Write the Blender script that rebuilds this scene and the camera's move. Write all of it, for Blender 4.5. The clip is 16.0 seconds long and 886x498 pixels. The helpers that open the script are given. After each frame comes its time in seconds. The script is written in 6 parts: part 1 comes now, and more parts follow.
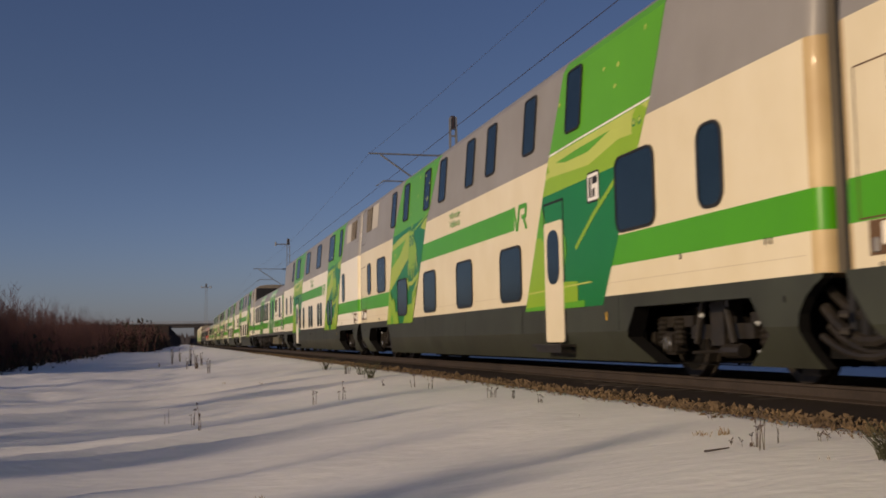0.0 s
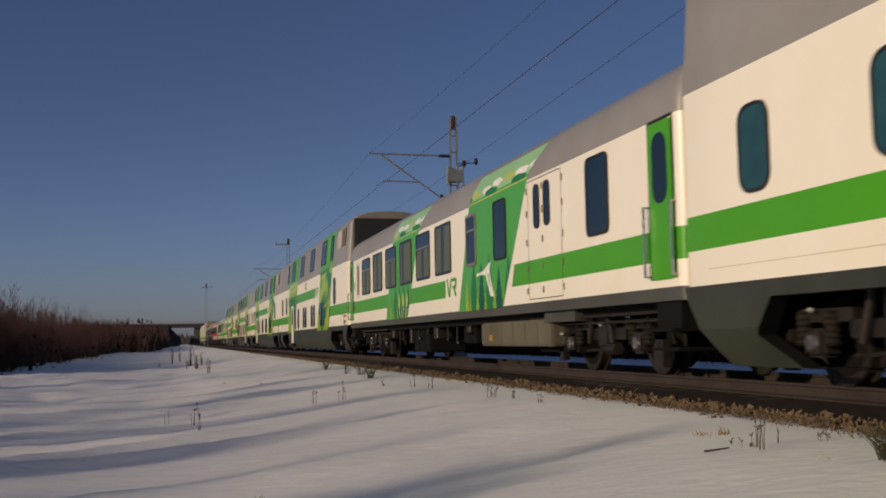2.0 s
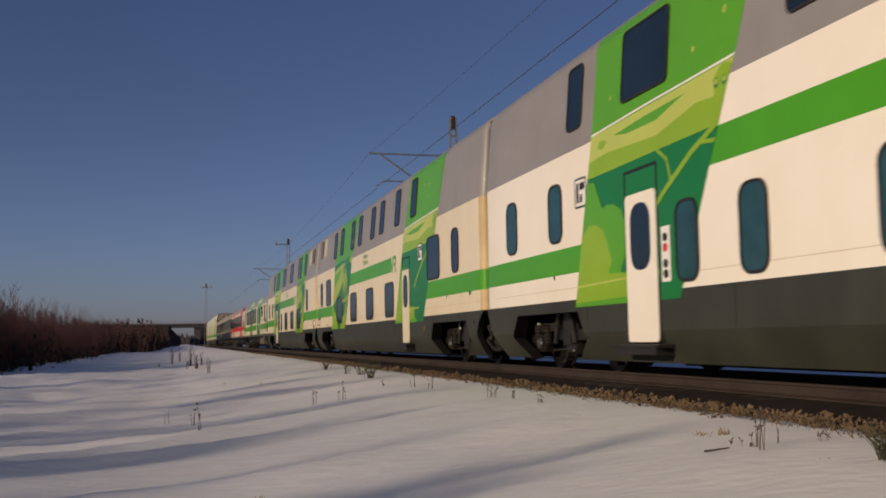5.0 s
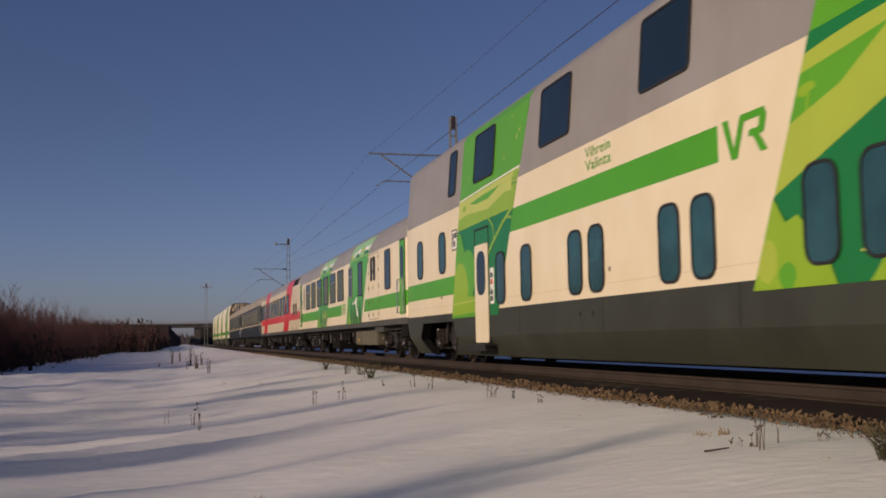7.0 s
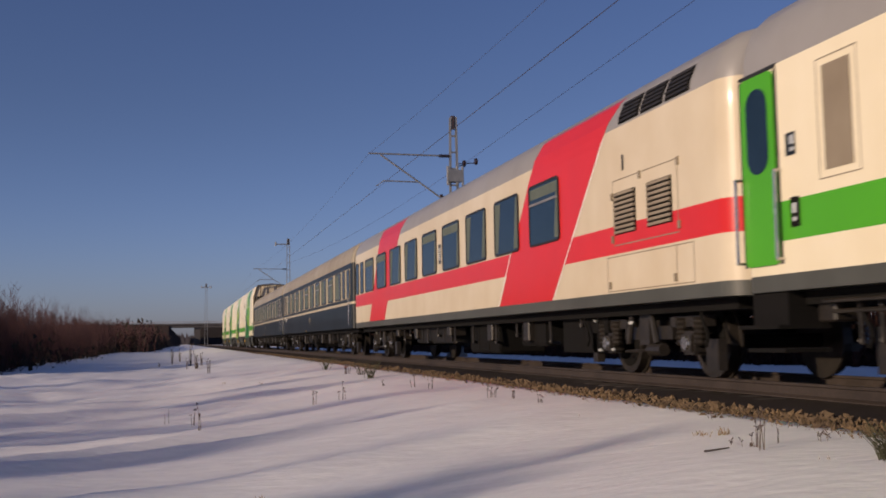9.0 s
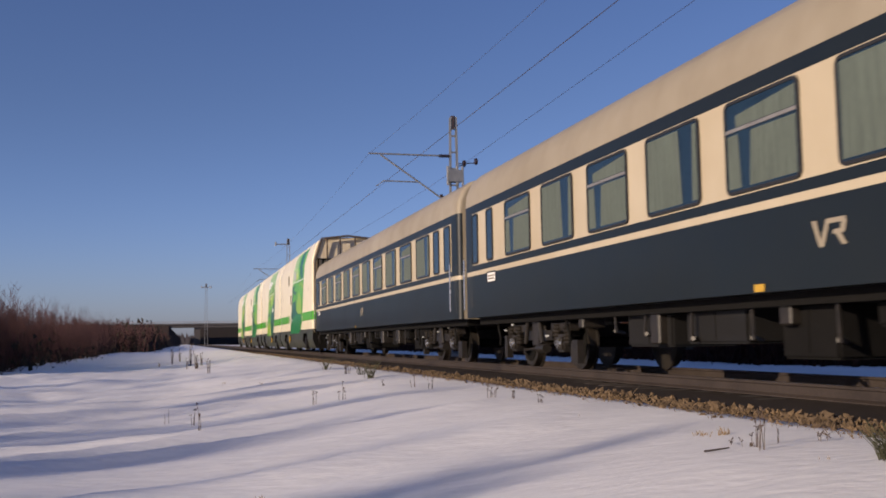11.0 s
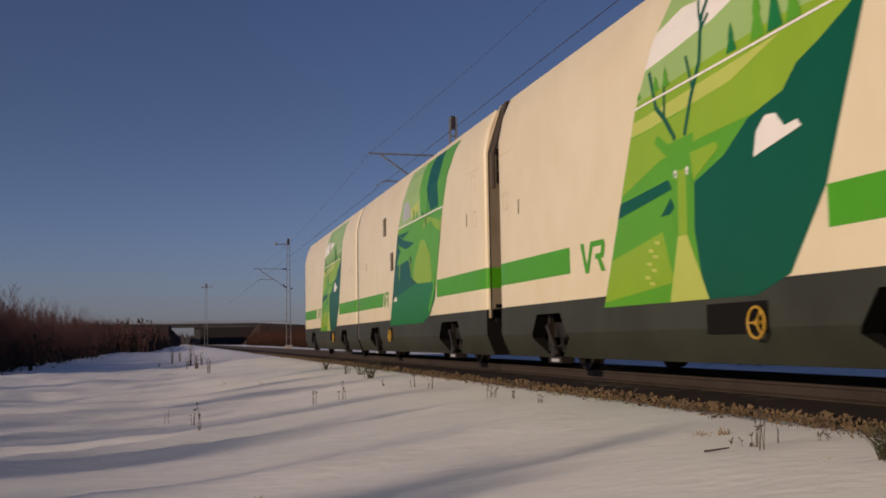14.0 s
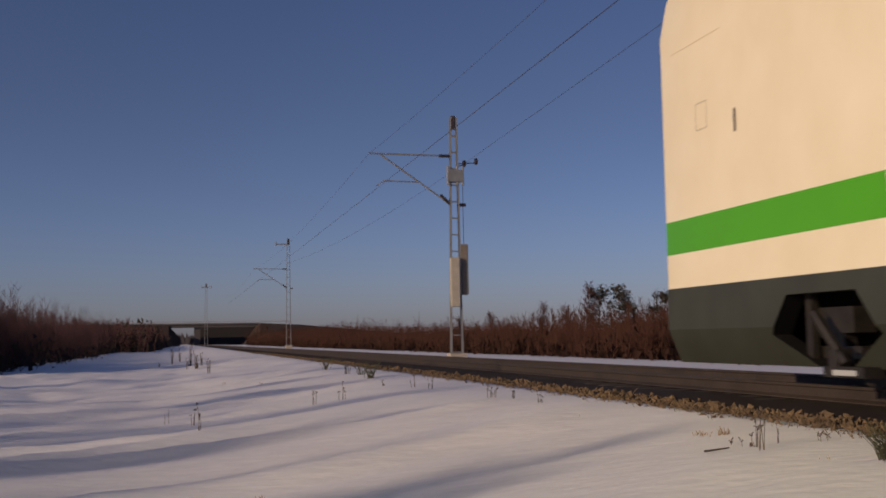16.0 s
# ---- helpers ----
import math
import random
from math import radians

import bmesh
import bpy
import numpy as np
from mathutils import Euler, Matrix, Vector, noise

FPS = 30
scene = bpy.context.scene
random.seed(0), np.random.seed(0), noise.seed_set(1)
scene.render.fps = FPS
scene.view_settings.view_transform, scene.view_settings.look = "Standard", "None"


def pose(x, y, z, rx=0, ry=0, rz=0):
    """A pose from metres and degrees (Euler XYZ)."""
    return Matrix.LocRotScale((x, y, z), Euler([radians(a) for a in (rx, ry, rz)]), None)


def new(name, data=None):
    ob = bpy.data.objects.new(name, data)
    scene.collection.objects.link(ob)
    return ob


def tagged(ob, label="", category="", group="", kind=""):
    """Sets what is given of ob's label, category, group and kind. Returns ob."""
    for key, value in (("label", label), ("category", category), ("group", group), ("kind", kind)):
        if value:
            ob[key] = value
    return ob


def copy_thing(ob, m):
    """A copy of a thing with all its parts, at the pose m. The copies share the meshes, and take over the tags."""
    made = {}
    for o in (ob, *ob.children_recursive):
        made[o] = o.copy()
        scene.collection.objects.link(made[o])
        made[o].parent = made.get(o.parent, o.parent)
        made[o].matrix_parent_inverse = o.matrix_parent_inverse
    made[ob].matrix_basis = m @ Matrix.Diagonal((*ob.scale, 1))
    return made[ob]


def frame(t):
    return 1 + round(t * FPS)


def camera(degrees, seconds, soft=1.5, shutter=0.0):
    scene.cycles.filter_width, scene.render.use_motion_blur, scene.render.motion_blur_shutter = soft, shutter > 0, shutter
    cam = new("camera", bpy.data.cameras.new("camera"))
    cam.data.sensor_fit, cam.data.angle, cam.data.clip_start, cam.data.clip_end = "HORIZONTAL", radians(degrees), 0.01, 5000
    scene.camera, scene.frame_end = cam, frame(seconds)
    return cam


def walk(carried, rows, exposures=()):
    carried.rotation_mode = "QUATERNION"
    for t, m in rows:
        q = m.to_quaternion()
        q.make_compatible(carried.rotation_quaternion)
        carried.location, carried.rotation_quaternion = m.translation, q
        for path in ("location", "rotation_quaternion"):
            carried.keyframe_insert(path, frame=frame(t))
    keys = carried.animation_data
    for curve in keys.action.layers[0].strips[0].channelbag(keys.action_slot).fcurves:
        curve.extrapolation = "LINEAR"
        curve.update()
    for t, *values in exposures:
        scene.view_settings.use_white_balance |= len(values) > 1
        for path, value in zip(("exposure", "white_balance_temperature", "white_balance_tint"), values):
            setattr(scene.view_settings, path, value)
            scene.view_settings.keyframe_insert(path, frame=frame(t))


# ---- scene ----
cam = camera(45.93, 16.0, soft=1.8, shutter=0.10)
EYE = pose(0, 0, 0.555, 94.916, 0.959, -14.12)
# the clip's camera brightens and cools its picture while the dark blue coaches pass
EXPOSURES = [(0.0, -0.03, 6800, 12), (1.5, 0.0, 6450, 9), (2.0, -0.12, 6430, 10), (2.5, -0.06, 6420, 10), (3.0, 0.06, 6420, 10), (3.5, 0.0, 6400, 11), (4.0, -0.1, 6400, 12), (7.0, 0.05, 6500, 16), (8.0, 0.08, 6420, 18), (9.0, 0.30, 6250, 16), (9.7, 0.42, 6150, 16), (11.8, 0.78, 6050, 13),
             (12.5, 0.68, 6100, 16), (13.0, 0.28, 6250, 15), (13.5, 0.0, 6500, 15), (14.5, -0.10, 6500, 16), (16.0, 0.02, 6600, 17)]
walk(cam, [(0.0, EYE), (16.0, EYE)], EXPOSURES)

# ---- world and sun: low winter sun from the left, a little behind the camera ----
SUN_ELEV, SUN_AZ = 15.5, 23.0      # shadows run 23 degrees from +x towards +y
world = bpy.data.worlds.new("sky")
scene.world = world
world.use_nodes = True
wn = world.node_tree.nodes
sky = wn.new("ShaderNodeTexSky")
sky.sky_type, sky.sun_disc = "NISHITA", False
sky.sun_elevation = radians(SUN_ELEV)
sky.sun_rotation = radians(270 - SUN_AZ)
sky.air_density, sky.dust_density, sky.ozone_density = 1.0, 0.7, 3.6
wn["Background"].inputs[1].default_value = 0.0475
cast = wn.new("ShaderNodeMix")
cast.data_type, cast.blend_type = "RGBA", "MULTIPLY"
cast.inputs[0].default_value = 1.0
# pale haze near the horizon, clear blue above
coord, parts_, height, haze = wn.new("ShaderNodeTexCoord"), wn.new("ShaderNodeSeparateXYZ"), wn.new("ShaderNodeMapRange"), wn.new("ShaderNodeMix")
height.interpolation_type = "SMOOTHSTEP"
height.inputs[1].default_value, height.inputs[2].default_value = -0.02, 0.24
haze.data_type = "RGBA"
haze.inputs[6].default_value, haze.inputs[7].default_value = (1.22, 1.20, 1.72, 1), (1.08, 0.965, 1.17, 1)
world.node_tree.links.new(coord.outputs["Generated"], parts_.inputs[0])
world.node_tree.links.new(parts_.outputs[2], height.inputs[0])
world.node_tree.links.new(height.outputs[0], haze.inputs[0])
world.node_tree.links.new(haze.outputs[2], cast.inputs[7])
world.node_tree.links.new(sky.outputs[0], cast.inputs[6])
world.node_tree.links.new(cast.outputs[2], wn["Background"].inputs[0])
sun_data = bpy.data.lights.new("sun", "SUN")
sun_data.energy, sun_data.angle, sun_data.color = 3.0, radians(0.8), (1.0, 0.78, 0.53)
sun = new("sun", sun_data)
sun_dir = Vector((math.cos(radians(SUN_AZ)), math.sin(radians(SUN_AZ)), -math.tan(radians(SUN_ELEV))))
sun.rotation_euler = sun_dir.to_track_quat("-Z", "Y").to_euler()
scene.view_settings.exposure = 0.0


# ---- materials ----
def material(name, color, rough=0.5, metal=0.0, vary=0.08, scale=3.0, fine=40.0, bump=0.0, bump_scale=60.0, second=None,
             spec=0.5, stretch=(1, 1, 1), coat=0.0):
    m = bpy.data.materials.new(name)
    m.use_nodes = True
    nt = m.node_tree
    n, l = nt.nodes, nt.links
    b = n["Principled BSDF"]
    b.inputs["Roughness"].default_value, b.inputs["Metallic"].default_value = rough, metal
    b.inputs["Specular IOR Level"].default_value = spec
    b.inputs["Coat Weight"].default_value = coat
    tc, mp = n.new("ShaderNodeTexCoord"), n.new("ShaderNodeMapping")
    mp.inputs["Scale"].default_value = stretch
    l.new(tc.outputs["Object"], mp.inputs[0])
    big, small = n.new("ShaderNodeTexNoise"), n.new("ShaderNodeTexNoise")
    big.inputs["Scale"].default_value, big.inputs["Detail"].default_value = scale, 4
    small.inputs["Scale"].default_value, small.inputs["Detail"].default_value = fine, 3
    l.new(mp.outputs[0], big.inputs[0]), l.new(mp.outputs[0], small.inputs[0])
    mix = n.new("ShaderNodeMix")
    mix.data_type = "RGBA"
    lo = [c * (1 - vary) for c in color]
    hi = [min(1, c * (1 + vary)) for c in color]
    if second:
        lo, hi = list(color), list(second)
    mix.inputs[6].default_value, mix.inputs[7].default_value = (*lo, 1), (*hi, 1)
    add = n.new("ShaderNodeMath")
    add.operation = "MULTIPLY_ADD"
    add.inputs[1].default_value, add.inputs[2].default_value = 0.45, 0.0
    l.new(small.outputs[0], add.inputs[0])
    add2 = n.new("ShaderNodeMath")
    add2.operation = "MULTIPLY_ADD"
    add2.inputs[1].default_value = 0.55
    l.new(big.outputs[0], add2.inputs[0]), l.new(add.outputs[0], add2.inputs[2])
    ramp = n.new("ShaderNodeMapRange")
    ramp.inputs[1].default_value, ramp.inputs[2].default_value = 0.35, 0.65
    l.new(add2.outputs[0], ramp.inputs[0]), l.new(ramp.outputs[0], mix.inputs[0])
    l.new(mix.outputs[2], b.inputs["Base Color"])
    rr = n.new("ShaderNodeMapRange")
    rr.inputs[3].default_value, rr.inputs[4].default_value = max(0.02, rough - 0.07), min(1, rough + 0.08)
    l.new(big.outputs[0], rr.inputs[0]), l.new(rr.outputs[0], b.inputs["Roughness"])
    if bump:
        bn, bm_ = n.new("ShaderNodeTexNoise"), n.new("ShaderNodeBump")
        bn.inputs["Scale"].default_value, bn.inputs["Detail"].default_value = bump_scale, 5
        bm_.inputs["Strength"].default_value = bump
        bm_.inputs["Distance"].default_value = 0.02
        l.new(mp.outputs[0], bn.inputs[0]), l.new(bn.outputs[0], bm_.inputs["Height"])
        l.new(bm_.outputs[0], b.inputs["Normal"])
    return m


def paint(name, color, rough=0.32, vary=0.05, dirt=None):
    return material(name, color, rough, 0.0, vary, 0.30, 1.7, 0.012, 3.0, stretch=(1, 1, 0.8), second=dirt, spec=0.4, coat=0.12)


M = {
    "cream": paint("cream_paint", (0.79, 0.715, 0.53), dirt=(0.72, 0.635, 0.44)),
    "ivory": paint("ivory_paint", (0.90, 0.86, 0.75), 0.3, dirt=(0.86, 0.81, 0.68)),
    "panel": paint("pale_panel_paint", (0.52, 0.49, 0.42), 0.45, dirt=(0.45, 0.41, 0.34)),
    "sill": paint("sill_grey_paint", (0.080, 0.083, 0.072), 0.5, dirt=(0.055, 0.056, 0.047)),
    "leaf": paint("fresh_green_paint", (0.075, 0.36, 0.055), 0.3),
    "frost": paint("frost_green_paint", (0.30, 0.56, 0.27), 0.3),
    "hill": paint("yellow_lime_paint", (0.36, 0.47, 0.05), 0.3),
    "haze": paint("pale_lilac_paint", (0.42, 0.44, 0.44), 0.35),
    "portal": paint("brown_portal_paint", (0.10, 0.075, 0.055), 0.55, dirt=(0.05, 0.04, 0.03)),
    "rust": paint("rusty_recess_paint", (0.17, 0.095, 0.045), 0.7, dirt=(0.07, 0.04, 0.02)),
    "grey": paint("roof_grey_paint", (0.30, 0.29, 0.28), 0.4, dirt=(0.25, 0.24, 0.225)),
    "grime": paint("grimy_end_paint", (0.25, 0.22, 0.175), 0.55, dirt=(0.16, 0.14, 0.11)),
    "trim": material("grey_rib_rubber", (0.22, 0.21, 0.20), 0.45, 0.2, 0.2),
    "dark": paint("skirt_grey_paint", (0.048, 0.054, 0.039), 0.45, dirt=(0.028, 0.029, 0.021)),
    "green": paint("stripe_green_paint", (0.070, 0.34, 0.008), 0.3),
    "lime": paint("lime_paint", (0.25, 0.43, 0.02), 0.3),
    "pale": paint("pale_lime_paint", (0.47, 0.55, 0.11), 0.3),
    "mid": paint("leaf_green_paint", (0.10, 0.36, 0.016), 0.3),
    "emerald": paint("emerald_paint", (0.010, 0.182, 0.043), 0.3),
    "teal": paint("teal_paint", (0.002, 0.095, 0.050), 0.3),
    "mint": paint("mint_paint", (0.32, 0.50, 0.17), 0.3),
    "red": paint("red_paint", (0.60, 0.022, 0.02), 0.3),
    "blue": paint("slate_blue_paint", (0.0058, 0.0095, 0.0108), 0.45, dirt=(0.0085, 0.0115, 0.0112)),
    "beige": paint("beige_roof_paint", (0.33, 0.285, 0.21), 0.55, dirt=(0.26, 0.22, 0.155)),
    "olive": paint("olive_box_paint", (0.14, 0.13, 0.09), 0.6, dirt=(0.09, 0.08, 0.055)),
    "white": paint("white_paint", (0.82, 0.81, 0.77), 0.35),
    "glass": material("tinted_glass", (0.010, 0.022, 0.035), 0.06, 0, 0.2, 0.6, 3.0, spec=0.6),
    "teal_glass": material("teal_tinted_glass", (0.02, 0.07, 0.085), 0.06, 0, 0.3, 0.8, 3.0, spec=0.6),
    "rubber": material("black_rubber", (0.015, 0.015, 0.016), 0.6, 0, 0.2),
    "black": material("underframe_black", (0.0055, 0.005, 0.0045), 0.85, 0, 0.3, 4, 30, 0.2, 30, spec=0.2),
    "steel": material("worn_steel", (0.014, 0.0125, 0.011), 0.45, 0.1, 0.4, 6, 40, 0.2, 40, spec=0.5, second=(0.034, 0.028, 0.022)),
    "bright": material("bright_steel", (0.55, 0.54, 0.52), 0.25, 0.9, 0.1, 5, 40),
    "yellow": paint("yellow_paint", (0.58, 0.35, 0.03), 0.5, dirt=(0.42, 0.25, 0.03)),
    "curtain": material("pale_curtain", (0.085, 0.105, 0.088), 0.8, 0, 0.3, 3, 24, stretch=(7, 7, 0.4)),
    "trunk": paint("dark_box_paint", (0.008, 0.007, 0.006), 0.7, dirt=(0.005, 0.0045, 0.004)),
    "dull": paint("dull_cream_paint", (0.63, 0.55, 0.405), 0.38, dirt=(0.55, 0.46, 0.315)),
    "dingy": paint("dingy_cream_paint", (0.50, 0.43, 0.305), 0.45, dirt=(0.43, 0.355, 0.235)),
    "ochre": paint("ochre_shade_cream_paint", (0.62, 0.48, 0.26), 0.5, dirt=(0.40, 0.27, 0.12)),
    "tan": paint("tan_paint", (0.30, 0.25, 0.175), 0.5, dirt=(0.19, 0.15, 0.10)),
}


# ---- mesh helpers ----
def box(bm, x0, x1, y0, y1, z0, z1, slot=0):
    v = [bm.verts.new((x, y, z)) for z in (z0, z1) for x, y in ((x0, y0), (x1, y0), (x1, y1), (x0, y1))]
    for f in ((0, 3, 2, 1), (4, 5, 6, 7), (0, 1, 5, 4), (1, 2, 6, 5), (2, 3, 7, 6), (3, 0, 4, 7)):
        bm.faces.new([v[i] for i in f]).material_index = slot


def rod(bm, a, b, r0, r1=None, n=6, slot=0):
    a, b = Vector(a), Vector(b)
    r1 = r0 if r1 is None else r1
    d = (b - a).normalized()
    s = d.orthogonal().normalized()
    t = d.cross(s)
    rings = [[bm.verts.new(p + r * (math.cos(k * math.tau / n) * s + math.sin(k * math.tau / n) * t)) for k in range(n)] for p, r in ((a, r0), (b, r1))]
    for k in range(n):
        bm.faces.new((rings[0][k], rings[0][(k + 1) % n], rings[1][(k + 1) % n], rings[1][k])).material_index = slot
    bm.faces.new(rings[0][::-1]).material_index = slot
    bm.faces.new(rings[1]).material_index = slot


def disc(bm, c, r, x0, x1, n=24, slot=0):
    rod(bm, (x0, c[0], c[1]), (x1, c[0], c[1]), r, r, n, slot)


def mesh_of(name, bm, mats, smooth=False):
    me = bpy.data.meshes.new(name)
    bmesh.ops.recalc_face_normals(bm, faces=bm.faces)
    bm.to_mesh(me)
    bm.free()
    for m in mats if isinstance(mats, (list, tuple)) else [mats]:
        me.materials.append(m)
    if smooth:
        for p in me.polygons:
            p.use_smooth = True
    return me


def part(name, bm, mats, parent=None, label="", smooth=False):
    ob = new(name, mesh_of(name, bm, mats, smooth))
    if parent:
        ob.parent = parent
    if label:
        ob["label"] = label
    return ob


def empty(name, label, category, group=""):
    ob = new(name)
    ob.empty_display_size = 0.2
    return tagged(ob, label, category, group)


# ---- ground ----
TRACK_X = 7.5
HALF = 1.6


def ground_base(x, y):
    """Snow level without drifts: high against the track shoulder, falling away to the left."""
    d = TRACK_X - x
    if d < 0:
        z = -0.17 - 0.06 * min(1, max(0, (-d - 2.6) / 3)) - 0.25 * min(1, max(0, (-d - 6) / 8))
    else:
        s = min(1, max(0, (d - 2.6) / 6.0))
        z = -0.18 - 0.44 * s * s * (3 - 2 * s)
    return -0.45 if abs(d) < 2.45 else z


def ground_z(x, y):
    """Snow level with wind ridges that run a little askew of the track's normal."""
    d = TRACK_X - x
    along, across = x * 0.93 + y * 0.37, y * 0.93 - x * 0.37
    w = noise.noise(Vector((along * 0.10, across * 0.55, 2.0))) * 0.085
    w += (abs(noise.noise(Vector((along * 0.16, across * 1.15, 7.0)))) - 0.2) * -0.075
    w += noise.noise(Vector((along * 0.55, across * 2.3, 5.0))) * 0.014
    crest = 1 - abs(noise.noise(Vector((along * 0.085, across * 0.62, 11.0)))) * 2.2
    w += 0.075 * max(0, crest - 0.70) / 0.30
    crust = 1 - abs(noise.noise(Vector((along * 0.42, across * 1.7, 17.0)))) * 2.2
    w += noise.noise(Vector((along * 0.13, across * 1.35, 23.0))) * 0.050 + noise.noise(Vector((along * 0.3, across * 3.6, 29.0))) * 0.018
    lumps = min(1, max(0, (d - 5.5) / 4)) * min(1, max(0, (y - 14) / 14))
    w += lumps * (abs(noise.noise(Vector((x * 0.45, y * 0.22, 31.0)))) * 0.20 - 0.05)
    w += 0.022 * max(0, crest * 0.4 + crust * 0.6 - 0.55) / 0.45
    w *= min(1, max(0.0, (abs(d) - 2.7) / 1.5)) if d > 0 else 0.25
    return ground_base(x, y) + w * (1 if y < 60 else 0.5)


def snow_material():
    m = material("snow", (0.88, 0.875, 0.87), 0.55, 0, 0.02, 0.5, 9, 0.7, 8.0, second=(0.78, 0.775, 0.785), spec=0.3, stretch=(0.45, 1.4, 1))
    return m


def build_ground():
    xs = sorted(set([-900, -500, -250, -120, -70, -45, -30] + [round(-14 + 0.22 * i, 3) for i in range(128)] + [14.5, 15.5, 17, 20, 25, 32, 45, 70, 120, 250, 500, 900, 1500]))
    ys = sorted(set([-300, -120, -50, -25, -12] + [round(3 + 0.16 * i, 3) for i in range(170)] + [-6, -3, 0, 1.5] + [30 + i for i in range(1, 40)] + [70 + 4 * i for i in range(1, 30)] + [200, 230, 270, 320, 400, 520, 700, 1000, 1500, 2200, 3200]))
    nx = len(xs)
    verts = [(x, y, ground_z(x, y)) for y in ys for x in xs]
    faces = [(j * nx + i, j * nx + i + 1, (j + 1) * nx + i + 1, (j + 1) * nx + i) for j in range(len(ys) - 1) for i in range(nx - 1)]
    me = bpy.data.meshes.new("ground")
    me.from_pydata(verts, [], faces)
    for p in me.polygons:
        p.use_smooth = True
    me.materials.append(snow_material())
    tagged(new("ground", me), "wind-drifted snow field with soft ridges beside the railway", "snow", kind="structure")


build_ground()


# ---- track: ballast bed, sleepers, rails ----
def build_track():
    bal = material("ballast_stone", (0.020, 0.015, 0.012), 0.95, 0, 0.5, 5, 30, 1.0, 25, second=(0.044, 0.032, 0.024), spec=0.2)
    prof = [(-2.95, -0.50), (-2.65, -0.27), (-2.2, -0.19), (-1.3, -0.18), (0, -0.19), (1.3, -0.18), (2.1, -0.19), (2.6, -0.27), (2.95, -0.5)]
    bm = bmesh.new()
    ys = [-60 + 1.5 * i for i in range(120)] + [125, 140, 160, 200, 260, 340, 450, 600, 900]
    rows = [[bm.verts.new((TRACK_X + px + random.uniform(-0.05, 0.05), y, pz + random.uniform(-0.02, 0.02))) for px, pz in prof] for y in ys]
    for a, b in zip(rows, rows[1:]):
        for i in range(len(prof) - 1):
            bm.faces.new((a[i], a[i + 1], b[i + 1], b[i]))
    track = empty("railway_track", "single railway track on dark brown stone ballast", "railway track")
    track["kind"] = "structure"
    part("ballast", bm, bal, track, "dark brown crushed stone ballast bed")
    bm = bmesh.new()
    rp = [(-0.07, -0.17), (0.07, -0.17), (0.07, -0.155), (0.012, -0.13), (0.012, -0.04), (0.036, -0.03), (0.036, 0), (-0.036, 0), (-0.036, -0.03), (-0.012, -0.04), (-0.012, -0.13), (-0.07, -0.155)]
    for k, side in enumerate((-0.797, 0.797)):
        bm = bmesh.new()
        a, b = [[bm.verts.new((TRACK_X + side + px, y, pz)) for px, pz in rp] for y in (-60, 900)]
        for i in range(len(rp)):
            bm.faces.new((a[i], a[(i + 1) % 12], b[(i + 1) % 12], b[i]))
        part("rail", bm, material("rail_steel", (0.045, 0.034, 0.028), 0.6, 0.1, 0.3, 2, 20), track, "rusty brown steel rail")
    bm = bmesh.new()
    box(bm, -1.3, 1.3, -0.13, 0.13, -0.27, -0.181)
    bmesh.ops.bevel(bm, geom=bm.edges[:], offset=0.02, segments=1, affect="EDGES")
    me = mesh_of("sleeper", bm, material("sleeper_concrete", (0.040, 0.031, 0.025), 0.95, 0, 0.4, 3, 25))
    for i in range(150):
        s = new("sleeper", me)
        s.parent, s.location = track, (TRACK_X, -4 + 0.61 * i, 0)
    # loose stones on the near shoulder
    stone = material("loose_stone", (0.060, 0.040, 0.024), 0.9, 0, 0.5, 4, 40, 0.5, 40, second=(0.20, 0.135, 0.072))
    rnd = random.Random(5)
    verts, faces = [], []
    for i in range(15000):
        y = 3 + 70 * rnd.random() ** 1.7
        t = rnd.random()
        x = TRACK_X - 2.74 + 0.75 * t * t + rnd.gauss(0, 0.07)
        z = -0.235 + 0.05 * t + rnd.uniform(-0.02, 0.03)
        r = rnd.uniform(0.012, 0.030) if rnd.random() < 0.75 else rnd.uniform(0.03, 0.055)
        a, b_ = rnd.uniform(0, math.tau), rnd.uniform(-0.9, 0.9)
        turn = Matrix.Rotation(a, 3, "Z") @ Matrix.Rotation(b_, 3, "X")
        k = len(verts)
        for d in ((1, 0, 0), (-1, 0, 0), (0, 1, 0), (0, -1, 0), (0, 0, 1), (0, 0, -1)):
            verts.append(tuple(Vector((x, y, z)) + turn @ (Vector(d) * r * rnd.uniform(0.5, 1.4))))
        for a, b in ((0, 2), (2, 1), (1, 3), (3, 0)):
            faces += [(k + a, k + b, k + 4), (k + b, k + a, k + 5)]
    me = bpy.data.meshes.new("stones")
    me.from_pydata(verts, [], faces)
    me.materials.append(stone)
    ob = tagged(new("stones", me), "brown loose ballast stones along the track shoulder", "stones", kind="stuff")


build_track()


